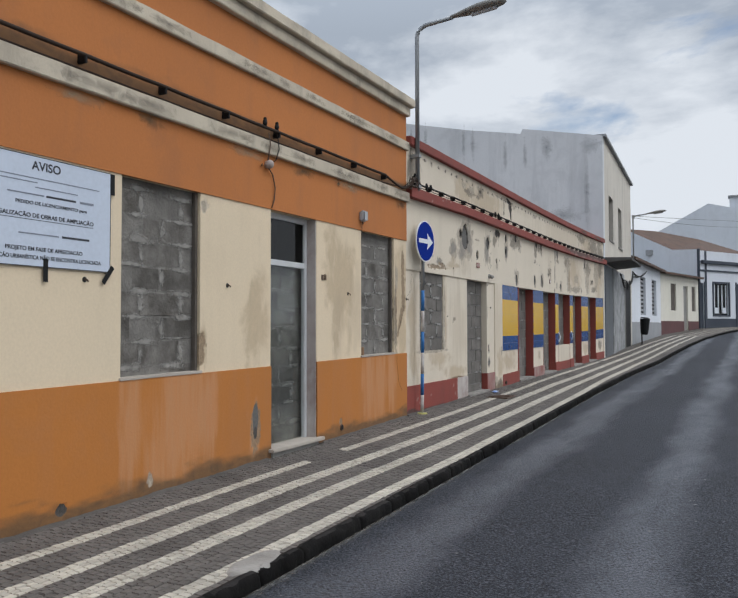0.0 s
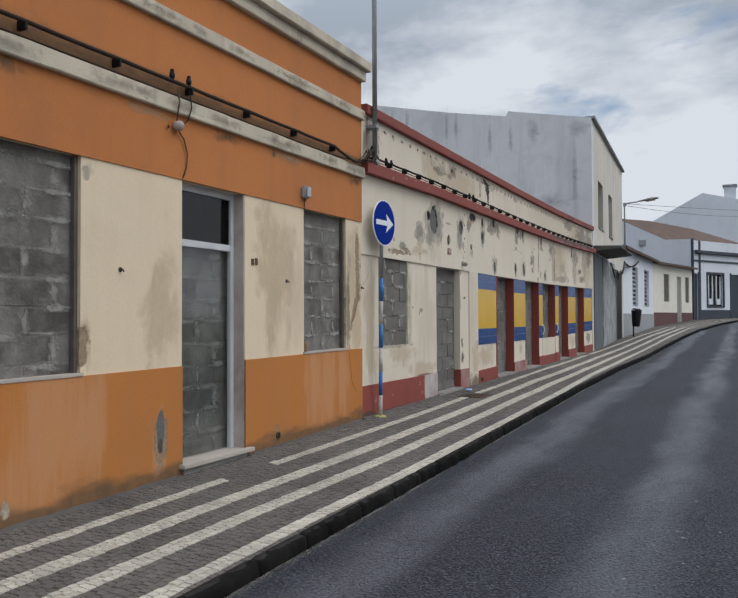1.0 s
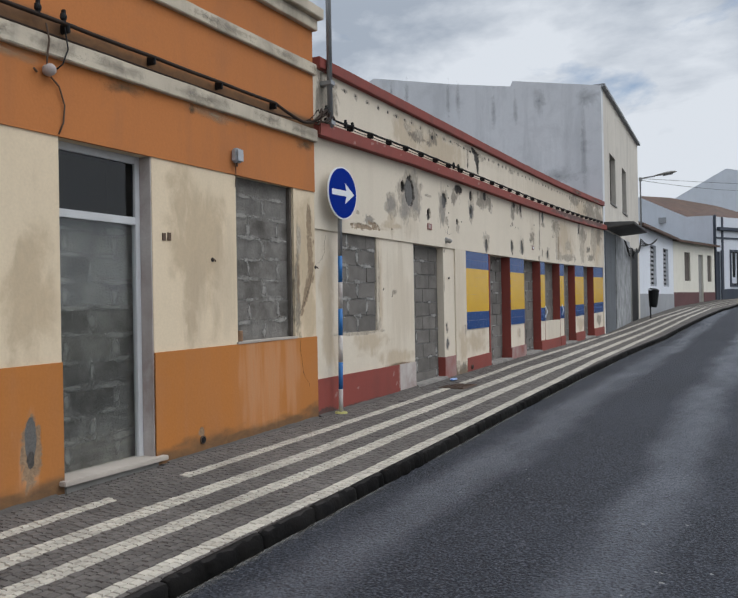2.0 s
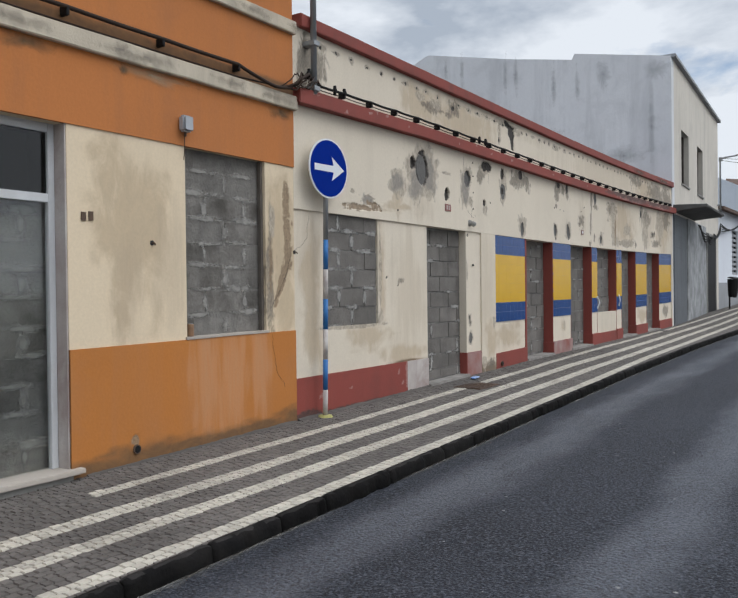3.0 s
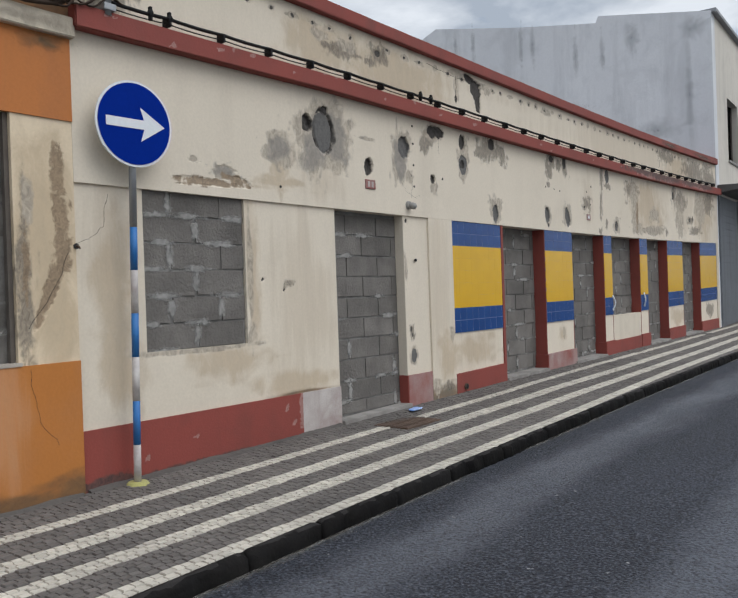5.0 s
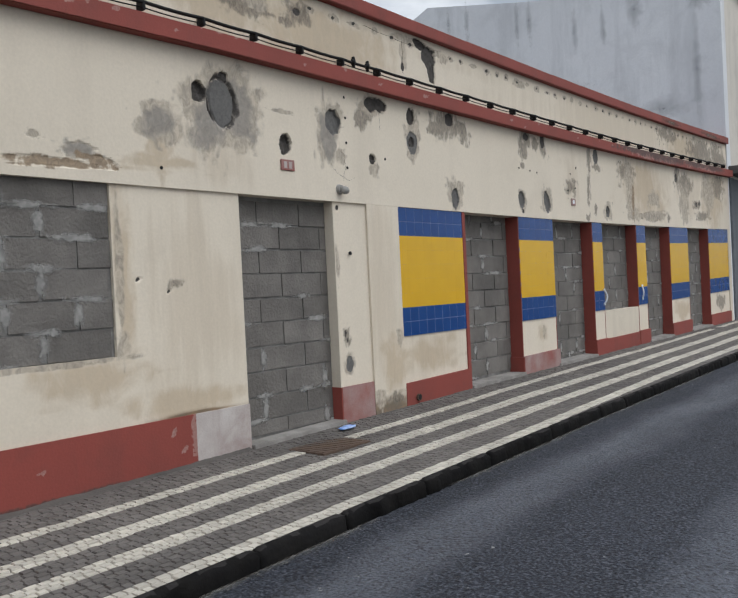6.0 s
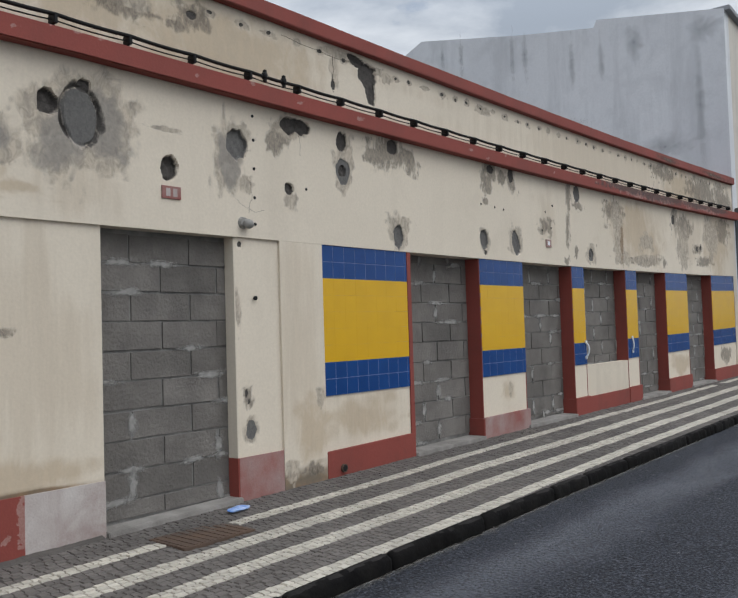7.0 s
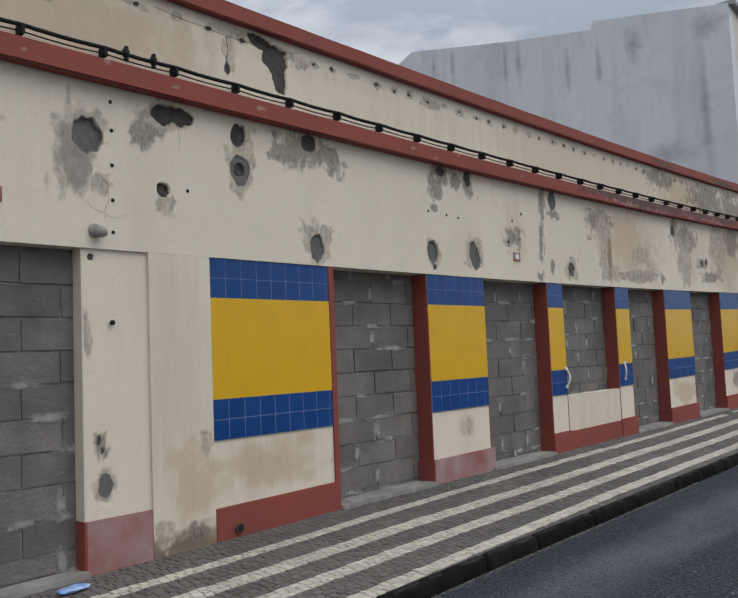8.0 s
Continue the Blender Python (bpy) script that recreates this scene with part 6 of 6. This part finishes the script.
crack(shop, "hairline crack in the plaster", [(15.66, 3.46), (15.68, 3.28)], F, 0.003)
crack(shop, "crack in the parapet render", [(15.5, 4.31), (15.9, 4.30), (16.3, 4.29), (16.5, 4.30)], F - 0.022, 0.005)
crack(shop, "crack in the parapet render", [(16.17, 4.30), (16.15, 4.1), (16.16, 3.95)], F - 0.022, 0.005)
crack(shop, "loose crack in the parapet", [(23.9, 4.35), (24.1, 4.1), (24.0, 3.95)], F - 0.022, 0.006)
crack(house, "crack in the orange dado", [(10.49, 1.22), (10.52, 1.0), (10.56, 0.86), (10.68, 0.70)], F + 0.012, 0.004)
crack(house, "diagonal crack in the plaster", [(10.82, 2.02), (10.70, 1.78), (10.50, 1.50)], F, 0.005)
for y, z in ((6.40, 2.06), (8.98, 2.07), (4.55, 2.02), (10.87, 2.06)):
    hook = thing("wall_hook", "small rusty hook in the plaster", "wall hook", "wall hooks", at=(F, y, z))
    part("pin", tube(bmesh.new(), [(-0.01, 0, 0), (0.025, 0, 0), (0.03, 0.006, -0.006), (0.032, 0.008, -0.02)], 0.007, 6), RUST, hook)
    part("plug", tube(bmesh.new(), [(-0.005, 0, 0), (0.005, 0, 0)], 0.022, 8), SOOT, hook)

# number plates as plain bars, sill clutter, door pulls
plate = thing("number_plate", "small chipped red and white plate above the doorway", "plate", at=(F, 14.31, 2.80))
part("plate", bar(0.0, 0.012, -0.085, 0.085, -0.048, 0.048, bevel=0.003), RED_WORN, plate)
part("bar", bar(0.012, 0.0135, -0.05, -0.012, -0.03, 0.03), WHITE_WORN, plate)
part("bar", bar(0.012, 0.0135, 0.012, 0.05, -0.03, 0.03), WHITE_WORN, plate)
plate2 = thing("number_plate", "small faded red plate on the plaster", "plate", at=(F, 20.2, 2.79))
part("plate", bar(0.0, 0.012, -0.07, 0.07, -0.05, 0.05, bevel=0.003), RED_WORN, plate2)
part("bar", bar(0.012, 0.0135, -0.03, 0.03, -0.025, 0.025), SIGN_WHITE, plate2)
digits = thing("number_plate", "dark metal figures as plain bars beside the door", "plate", at=(F, 8.345, 2.245))
part("bar", bar(0.0, 0.01, -0.055, -0.015, -0.035, 0.03), RUST, digits)
part("bar", bar(0.0, 0.01, 0.012, 0.052, -0.03, 0.038), RUST, digits)
can = thing("drink_can", "small brown can standing on the window sill", "can", at=(F - 0.02, 9.42, dado_z(9.42) + 0.021))
part("body", tube(bmesh.new(), [(0, 0, 0), (0, 0, 0.006), (0, 0, 0.10), (0, 0, 0.108)], [0.026, 0.031, 0.031, 0.026], 14), SPALL_SOLID, can)
part("lid", tube(bmesh.new(), [(0, 0, 0.108), (0, 0, 0.111)], 0.025, 14), METAL, can)
for y, z, k in ((21.20, 1.36, 1), (22.84, 1.38, -1)):
    pull = thing("pull_handle", "white curved pull handle beside the tiled pier", "handle", "pull handles", at=(F - 0.004, y, z))
    pts = [(0.0, 0, 0.11)] + [(0.035 * math.sin(math.pi * i / 8), k * 0.03 * math.sin(math.pi * i / 8), 0.11 - 0.22 * i / 8) for i in range(1, 8)] + [(0.0, 0, -0.11)]
    part("grip", tube(bmesh.new(), pts, 0.012, 8), SIGN_WHITE, pull, smooth=True)
    part("rose", tube(bmesh.new(), [(-0.004, 0, 0.11), (0.012, 0, 0.11)], 0.022, 10), SIGN_WHITE, pull)
    part("rose", tube(bmesh.new(), [(-0.004, 0, -0.11), (0.012, 0, -0.11)], 0.022, 10), SIGN_WHITE, pull)

# wires across the street beyond the bend, and the tangle under the canopy
for z0, p, sag in ((6.78, (5.5, 84.9, 11.3), 0.1), (6.70, (4.0, 84.9, 11.5), 0.5)):
    wire = thing("overhead_wire", "thin grey overhead wire across the street", "wire", "overhead wires")
    part("wire", tube(bmesh.new(), sagging([(-4.93, 38.6, z0), p], sag, 24), 0.009, 5), CABLE, wire)
    part("clamp", bar(-5.0, -4.88, 38.56, 38.64, z0 - 0.04, z0 + 0.04), METAL, wire)
tangle = thing("cable", "tangled black cables under the concrete canopy", "cable", "cables on the fronts")
for k in range(4):
    part("cable_run", tube(bmesh.new(), sagging([(-4.75, 33.0 + 0.1 * k, 3.75), (-4.72, 34.5, 3.55 - 0.07 * k), (-4.85, 36.5, 3.5 + 0.05 * k), (-5.2, 40.2, 4.0 + 0.1 * k), (-5.1, 45.0, 4.6)], 0.12 + 0.05 * k, 8), 0.022, 6), CABLE, tangle)

for x, z, a, b, s in ((-5.2, 6.4, 0.14, 1.7, 1), (-5.05, 8.0, 0.45, 0.4, 2), (-8.15, 8.0, 0.12, 1.0, 3), (-9.4, 8.5, 0.12, 0.8, 4), (-9.75, 8.6, 0.1, 0.9, 5), (-11.3, 8.9, 0.12, 0.8, 6), (-11.9, 9.1, 0.1, 0.6, 7), (-6.6, 8.1, 0.3, 0.6, 8), (-7.4, 7.9, 0.12, 0.7, 9), (-6.0, 5.6, 0.8, 0.5, 10), (-8.8, 6.4, 1.2, 0.5, 11)):
    streak = blemish(grey, "rain_streak", STREAK, x, z, a, b, 0.0, 0.004, 400 + s, 0.3, label="dark rain streak on the side wall")
    streak.matrix_basis = pose(0, 28.446, 0, 0, 0, -90)
    in_world(streak)
corner_loops = thing("cable", "looped black cables at the corner of the houses", "cable", "cables on the fronts")
loops = random.Random(6)
for k in range(6):
    y = 10.55 + 0.07 * k
    part("loop", tube(bmesh.new(), sagging([(F + 0.07, y, 3.68 + 0.02 * k), (F + 0.12, y + 0.10, 3.66 + loops.uniform(0, 0.10)), (F + 0.13, y + 0.20, 3.74 + loops.uniform(0, 0.12)), (F + 0.10, y + 0.28, 3.86 + loops.uniform(-0.03, 0.05)), (F + 0.07, y + 0.40, 3.87 + loops.uniform(-0.04, 0.02))], 0.012, 4), 0.006 + 0.005 * loops.random(), 7), CABLE_OLD, corner_loops, smooth=True)

# mortar smeared over the joints of the walled-up openings
smears = random.Random(31)
for a, b, lo, hi, x, start, lift in ((4.945, 5.975, dado_z(5.5), 2.9, F - 0.075, 0.30, 0.1), (9.362, 10.42, dado_z(9.9), 2.9, F - 0.075, 0.55, 0.0), (7.18, 8.172, 0.352, 2.36, F - 0.21, 0.22, 0.0)):
    n = int((hi - lo) / 0.2135) + 1
    for i in range(n):
        z = lo + lift + 0.2135 * i
        for k in range(2):
            y = a + (b - a) * (k + 0.5) / 2 + smears.uniform(-0.1, 0.1)
            if lo + 0.05 < z < hi - 0.04:
                blemish(house, "mortar_smear", SMEAR, y, z + smears.uniform(-0.015, 0.015), smears.uniform(0.22, 0.40), smears.uniform(0.030, 0.062), x, 0.009, 600 + i + a + k, 0.4, label="mortar smeared over the joint")
        y = a + start - (0.2625 if i % 2 else 0.0)
        while y < b - 0.08:
            if y > a + 0.08 and z + 0.2 < hi:
                blemish(house, "mortar_smear", SMEAR, y, z + 0.10, smears.uniform(0.04, 0.085), 0.13, x, 0.011, 700 + i + y, 0.4, label="mortar smeared over the joint")
            y += 0.525


# ---- glazed tiles, kerb and paving, the many small pieces last ----
for a, b in PANELS:
    tile_panel(a, b)

pavement = solid("pavement", sheet([-4.9, -4.64] + [lambda y, t=t: -4.64 + (kerb_x(y) - 0.065 + 4.64) * t for t in (0.25, 0.5, 0.75, 1.0)], [-40 + 0.75 * i for i in range(140)],
                 lambda x, y: zw(y) + (zk(y) - zw(y)) * max(0.0, min(1.0, (x + 4.64) / (kerb_x(y) + 4.64))) - 0.010), JOINT, "narrow pavement of dark and white setts in stripes", "pavement", kind="structure")


def pave_z(x, y):
    return zw(y) + (zk(y) - zw(y)) * max(0.0, min(1.0, (x + 4.64) / (kerb_x(y) + 4.64)))


# the four white stripes, from the kerb to the wall: where their middles run, and how wide they are
STRIPES = [([-60, 4.9, 8.6, 14.6, 17.5, 19.25, 28, 40, 50, 56, 62], [-2.98, -2.98, -2.965, -3.03, -3.085, -3.17, -3.28, -3.18, -2.98, -1.85, -0.35], 0.13),
           ([-60, 5.7, 9.1, 15.2, 18.1, 20, 28, 40, 50, 56, 62], [-3.43, -3.428, -3.382, -3.455, -3.478, -3.525, -3.66, -3.56, -3.36, -2.25, -0.8], 0.15),
           ([-60, 6.3, 9.55, 15.9, 18.75, 20.8, 28, 40, 50, 56, 62], [-3.81, -3.807, -3.753, -3.845, -3.87, -3.912, -4.05, -3.98, -3.78, -2.68, -1.25], 0.158),
           ([-60, 6.95, 10.1, 16.5, 19.6, 21.7, 28, 40, 50, 56, 62], [-4.22, -4.22, -4.187, -4.245, -4.35, -4.36, -4.47, -4.38, -4.18, -3.1, -1.7], 0.115)]
GAPS = ((13.90, 14.47), (7.25, 8.0), (26.0, 26.5))


def stripe_edge(k, side):
    ys, xs, wide = STRIPES[k]
    return lambda y: float(np.interp(y, ys, xs)) + side * wide / 2


def sett_mesh(name, mat):
    bm = bmesh.new()
    base = [bm.verts.new((x, y, -1)) for x, y in ((0, 0), (1, 0), (1, 1), (0, 1))]
    rim = [bm.verts.new((x, y, -0.35)) for x, y in ((0, 0), (1, 0), (1, 1), (0, 1))]
    top = [bm.verts.new((x, y, 0)) for x, y in ((0.07, 0.06), (0.94, 0.05), (0.93, 0.94), (0.08, 0.95))]
    for a, b in ((base, rim), (rim, top)):
        for k in range(4):
            bm.faces.new((a[k], a[(k + 1) % 4], b[(k + 1) % 4], b[k]))
    bm.faces.new(top)
    bmesh.ops.recalc_face_normals(bm, faces=bm.faces)
    return mesh_of(name, bm, mat)


SETT_W, SETT_D = sett_mesh("limestone_sett", WHITE_SETT), sett_mesh("basalt_sett", DARK_SETT)
UNIT = np.array([(0, 0, -1), (1, 0, -1), (1, 1, -1), (0, 1, -1), (0, 0, -.35), (1, 0, -.35), (1, 1, -.35), (0, 1, -.35), (.07, .06, 0), (.94, .05, 0), (.93, .94, 0), (.08, .95, 0)])
FACES = [(0, 1, 5, 4), (1, 2, 6, 5), (2, 3, 7, 6), (3, 0, 4, 7), (4, 5, 9, 8), (5, 6, 10, 9), (6, 7, 11, 10), (7, 4, 8, 11), (8, 9, 10, 11)]
rng = random.Random(5)
heap = {True: ([], []), False: ([], [])}
count = {True: 0, False: 0}
edges = [lambda y: kerb_x(y) - 0.072]
for k in range(4):
    edges += [stripe_edge(k, 1), stripe_edge(k, -1)]
edges.append(lambda y: F - 0.01)
for band, (outer, inner_edge, n_rows) in enumerate(zip(edges, edges[1:], (1, 2, 5, 3, 4, 3, 4, 2, 6))):
    white = band % 2 == 1
    for r in range(n_rows):
        y = -3.0 + rng.uniform(0, 0.1)
        while y < 62.0:
            length = rng.uniform(0.048, 0.080) * (1.0 if y < 20 else 2.2 if y < 40 else 5.0)
            xo, xi = outer(y + length / 2), inner_edge(y + length / 2)
            xb, xa = xo + (xi - xo) * r / n_rows, xo + (xi - xo) * (r + 1) / n_rows
            xa = max(xa, F - 0.01)
            if xb - xa < 0.02:
                y += length
                continue
            paint = white and not (band == 7 and any(a < y < b for a, b in GAPS))
            dy = 0.006 * math.sin(y * 1.7) + 0.004 * math.sin(y * 0.63)
            gap = 0.006 if paint else 0.005
            at = (xa + gap / 2 + dy + rng.uniform(-0.003, 0.003), y, pave_z((xa + xb) / 2, y) + rng.uniform(-0.002, 0.003))
            size = (xb - xa - gap, length - gap, 0.022)
            spin = rng.uniform(-0.05, 0.05)
            if 8.2 < y < 12.0 and count[paint] < 300:
                count[paint] += 1
                piece("paving_sett", SETT_W if paint else SETT_D, pavement, at, size, (rng.uniform(-0.02, 0.02), rng.uniform(-0.02, 0.02), spin))
            else:
                vs, fs = heap[paint]
                base_i = len(vs) * 12
                p = UNIT * np.array(size)
                cs, sn = math.cos(spin), math.sin(spin)
                q = np.stack([p[:, 0] * cs - p[:, 1] * sn, p[:, 0] * sn + p[:, 1] * cs, p[:, 2] + (UNIT[:, 0] - 0.5) * rng.uniform(-0.003, 0.003) + (UNIT[:, 1] - 0.5) * rng.uniform(-0.003, 0.003)], 1) + np.array(at)
                vs.append(q)
                fs.extend(tuple(v + base_i for v in f) for f in FACES)
            y += length
for paint, (vs, fs) in heap.items():
    me = bpy.data.meshes.new("setts")
    me.from_pydata(np.concatenate(vs).tolist(), [], fs)
    me.materials.append(WHITE_SETTS if paint else DARK_SETTS)
    ob = new("paving_setts", me)
    ob.parent = pavement
    tagged(ob, "white limestone setts laid in stripes" if paint else "dark basalt setts between the stripes", "", "", "stuff")

fillet_rng = random.Random(3)
for a, b in ((3.0, 7.1), (8.3, 10.85), (10.9, 13.7)):
    bm = bmesh.new()
    n = int((b - a) / 0.05)
    rings = []
    for i in range(n + 1):
        y = a + (b - a) * i / n
        w, h = 0.03 + 0.10 * abs(noise.noise(Vector((y * 1.1, 2.0, 0)))) + fillet_rng.uniform(0, 0.02), 0.012 + 0.02 * abs(noise.noise(Vector((y * 2.3, 7.0, 0)))) + fillet_rng.uniform(0, 0.006)
        rings.append([bm.verts.new((x, y, pave_z(x, y) + z)) for x, z in ((F - 0.01, -0.02), (F - 0.01, h), (F + 0.012 + w * 0.4, h * 0.6), (F + 0.012 + w, -0.02))])
    for p, q in zip(rings, rings[1:]):
        for k in range(4):
            bm.faces.new((p[k], p[(k + 1) % 4], q[(k + 1) % 4], q[k]))
    bm.faces.new(rings[0][::-1]), bm.faces.new(rings[-1])
    bmesh.ops.recalc_face_normals(bm, faces=bm.faces)
    part("mortar_fillet", bm, JOINT, pavement, "crumbling mortar along the foot of the wall")


def poured_patch(y0, y1, x0, x1, seed):
    """A thin uneven skin of cement over the setts."""
    bm = bmesh.new()
    segs = 40
    mid = bm.verts.new(((x0 + x1) / 2, (y0 + y1) / 2, pave_z((x0 + x1) / 2, (y0 + y1) / 2) + 0.010))
    prev = None
    for i in range(1, 7):
        t, ring = i / 6, []
        for k in range(segs):
            a = 2 * math.pi * k / segs
            r = t * (1 + 0.25 * noise.noise(Vector((math.cos(a) * 1.5, math.sin(a) * 1.5, seed))) + 0.12 * noise.noise(Vector((math.cos(a) * 5, math.sin(a) * 5, seed))))
            x, y = (x0 + x1) / 2 + (x1 - x0) / 2 * r * math.cos(a), (y0 + y1) / 2 + (y1 - y0) / 2 * r * math.sin(a)
            ring.append(bm.verts.new((x, y, pave_z(x, y) + (0.010 + 0.003 * noise.noise(Vector((x * 9, y * 9, 1))) if i < 6 else -0.012))))
        for k in range(segs):
            bm.faces.new((mid, ring[k], ring[(k + 1) % segs]) if prev is None else (prev[k], ring[k], ring[(k + 1) % segs], prev[(k + 1) % segs]))
        prev = ring
    bmesh.ops.recalc_face_normals(bm, faces=bm.faces)
    return bm


part("cement_patch", poured_patch(4.02, 4.62, -3.02, -2.80, 5), FILLET, pavement, "pale cement poured over the setts beside the kerb", smooth=True)

kerb = thing("kerb", "low kerb of rough dark basalt stones", "kerb", kind="structure")
y = -6.0
while y < 64.0:
    length = rng.uniform(0.5, 1.1)
    bm = bmesh.new()
    cuts = max(12, int(length * 30))
    rings = []
    for i in range(cuts + 1):
        yy = y + 0.008 + (length - 0.016) * i / cuts
        k = kerb_x(yy)
        end = 0.010 if i in (0, cuts) else 0.0
        j = lambda s: noise.noise(Vector((s * 3.7, yy * 8.0, 0))) * 0.026 + noise.noise(Vector((s * 5.1, yy * 23.0, 4))) * 0.016 + noise.noise(Vector((s * 6.3, yy * 51.0, 9))) * 0.007
        zt = zk(yy) + 0.006
        prof = ((k - 0.072, zr(yy) - 0.1), (k - 0.072, zt - end), (k - 0.045 + j(1) * 0.5, zt + 0.004 - end + j(2) * 0.4), (k - 0.020 + j(3), zt - 0.004 - end + j(4) * 0.5), (k - 0.002 + j(5) - end, zt - 0.030), (k + 0.006 + j(6), zr(yy) - 0.1))
        rings.append([bm.verts.new((x, yy, z)) for x, z in prof])
    for a, b in zip(rings, rings[1:]):
        for i in range(6):
            bm.faces.new((a[i], a[(i + 1) % 6], b[(i + 1) % 6], b[i]))
    bm.faces.new(rings[0]), bm.faces.new(rings[-1])
    bmesh.ops.recalc_face_normals(bm, faces=bm.faces)
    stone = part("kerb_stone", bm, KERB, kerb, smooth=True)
    # upward faces take the paler of the two kerb materials
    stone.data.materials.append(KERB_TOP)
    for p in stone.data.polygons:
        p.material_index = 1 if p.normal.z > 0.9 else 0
    y += length

cover_plate = thing("utility_cover", "rusty brown iron cover set into the pavement", "utility cover", at=(-4.17, 14.18, pave_z(-4.17, 14.18) - 0.001))
part("plate", bar(-0.20, 0.20, -0.30, 0.30, -0.03, 0.006, bevel=0.004), RUST, cover_plate)
for i in range(9):
    part("rib", bar(-0.18, 0.18, -0.27 + 0.064 * i, -0.245 + 0.064 * i, 0.006, 0.010), RUST, cover_plate)


# pale grit swept along the gutter
def gutter(y0, y1, seed):
    bm = bmesh.new()
    lay = bm.verts.layers.float.new("fade")
    rings = []
    n = int((y1 - y0) / 0.12)
    for i in range(n + 1):
        y = y0 + (y1 - y0) * i / n
        ends = min(1.0, i / 4, (n - i) / 4)
        ring = []
        for o, f in ((0.0, 0.62), (0.03, 0.45), (0.07, 0.22), (0.12, 0.0)):
            x = kerb_x(y) + 0.008 + o * (1 + 0.5 * noise.noise(Vector((y * 1.3, seed, 0))))
            v = bm.verts.new((x, y, zr(y) + 0.012 * max(0.0, x - kerb_x(y)) + 0.012))
            v[lay] = f * ends
            ring.append(v)
        rings.append(ring)
    for a, b in zip(rings, rings[1:]):
        for k in range(3):
            bm.faces.new((a[k], a[k + 1], b[k + 1], b[k]))
    return bm


for k, (a, b) in enumerate(((-2.0, 3.4), (3.6, 9.2), (9.6, 13.4), (13.8, 21.0), (21.4, 34.0))):
    solid("road_grit", gutter(a, b, k * 3.7), GRIT, "pale grit washed along the gutter", "grit", "gutter grit", "stuff")
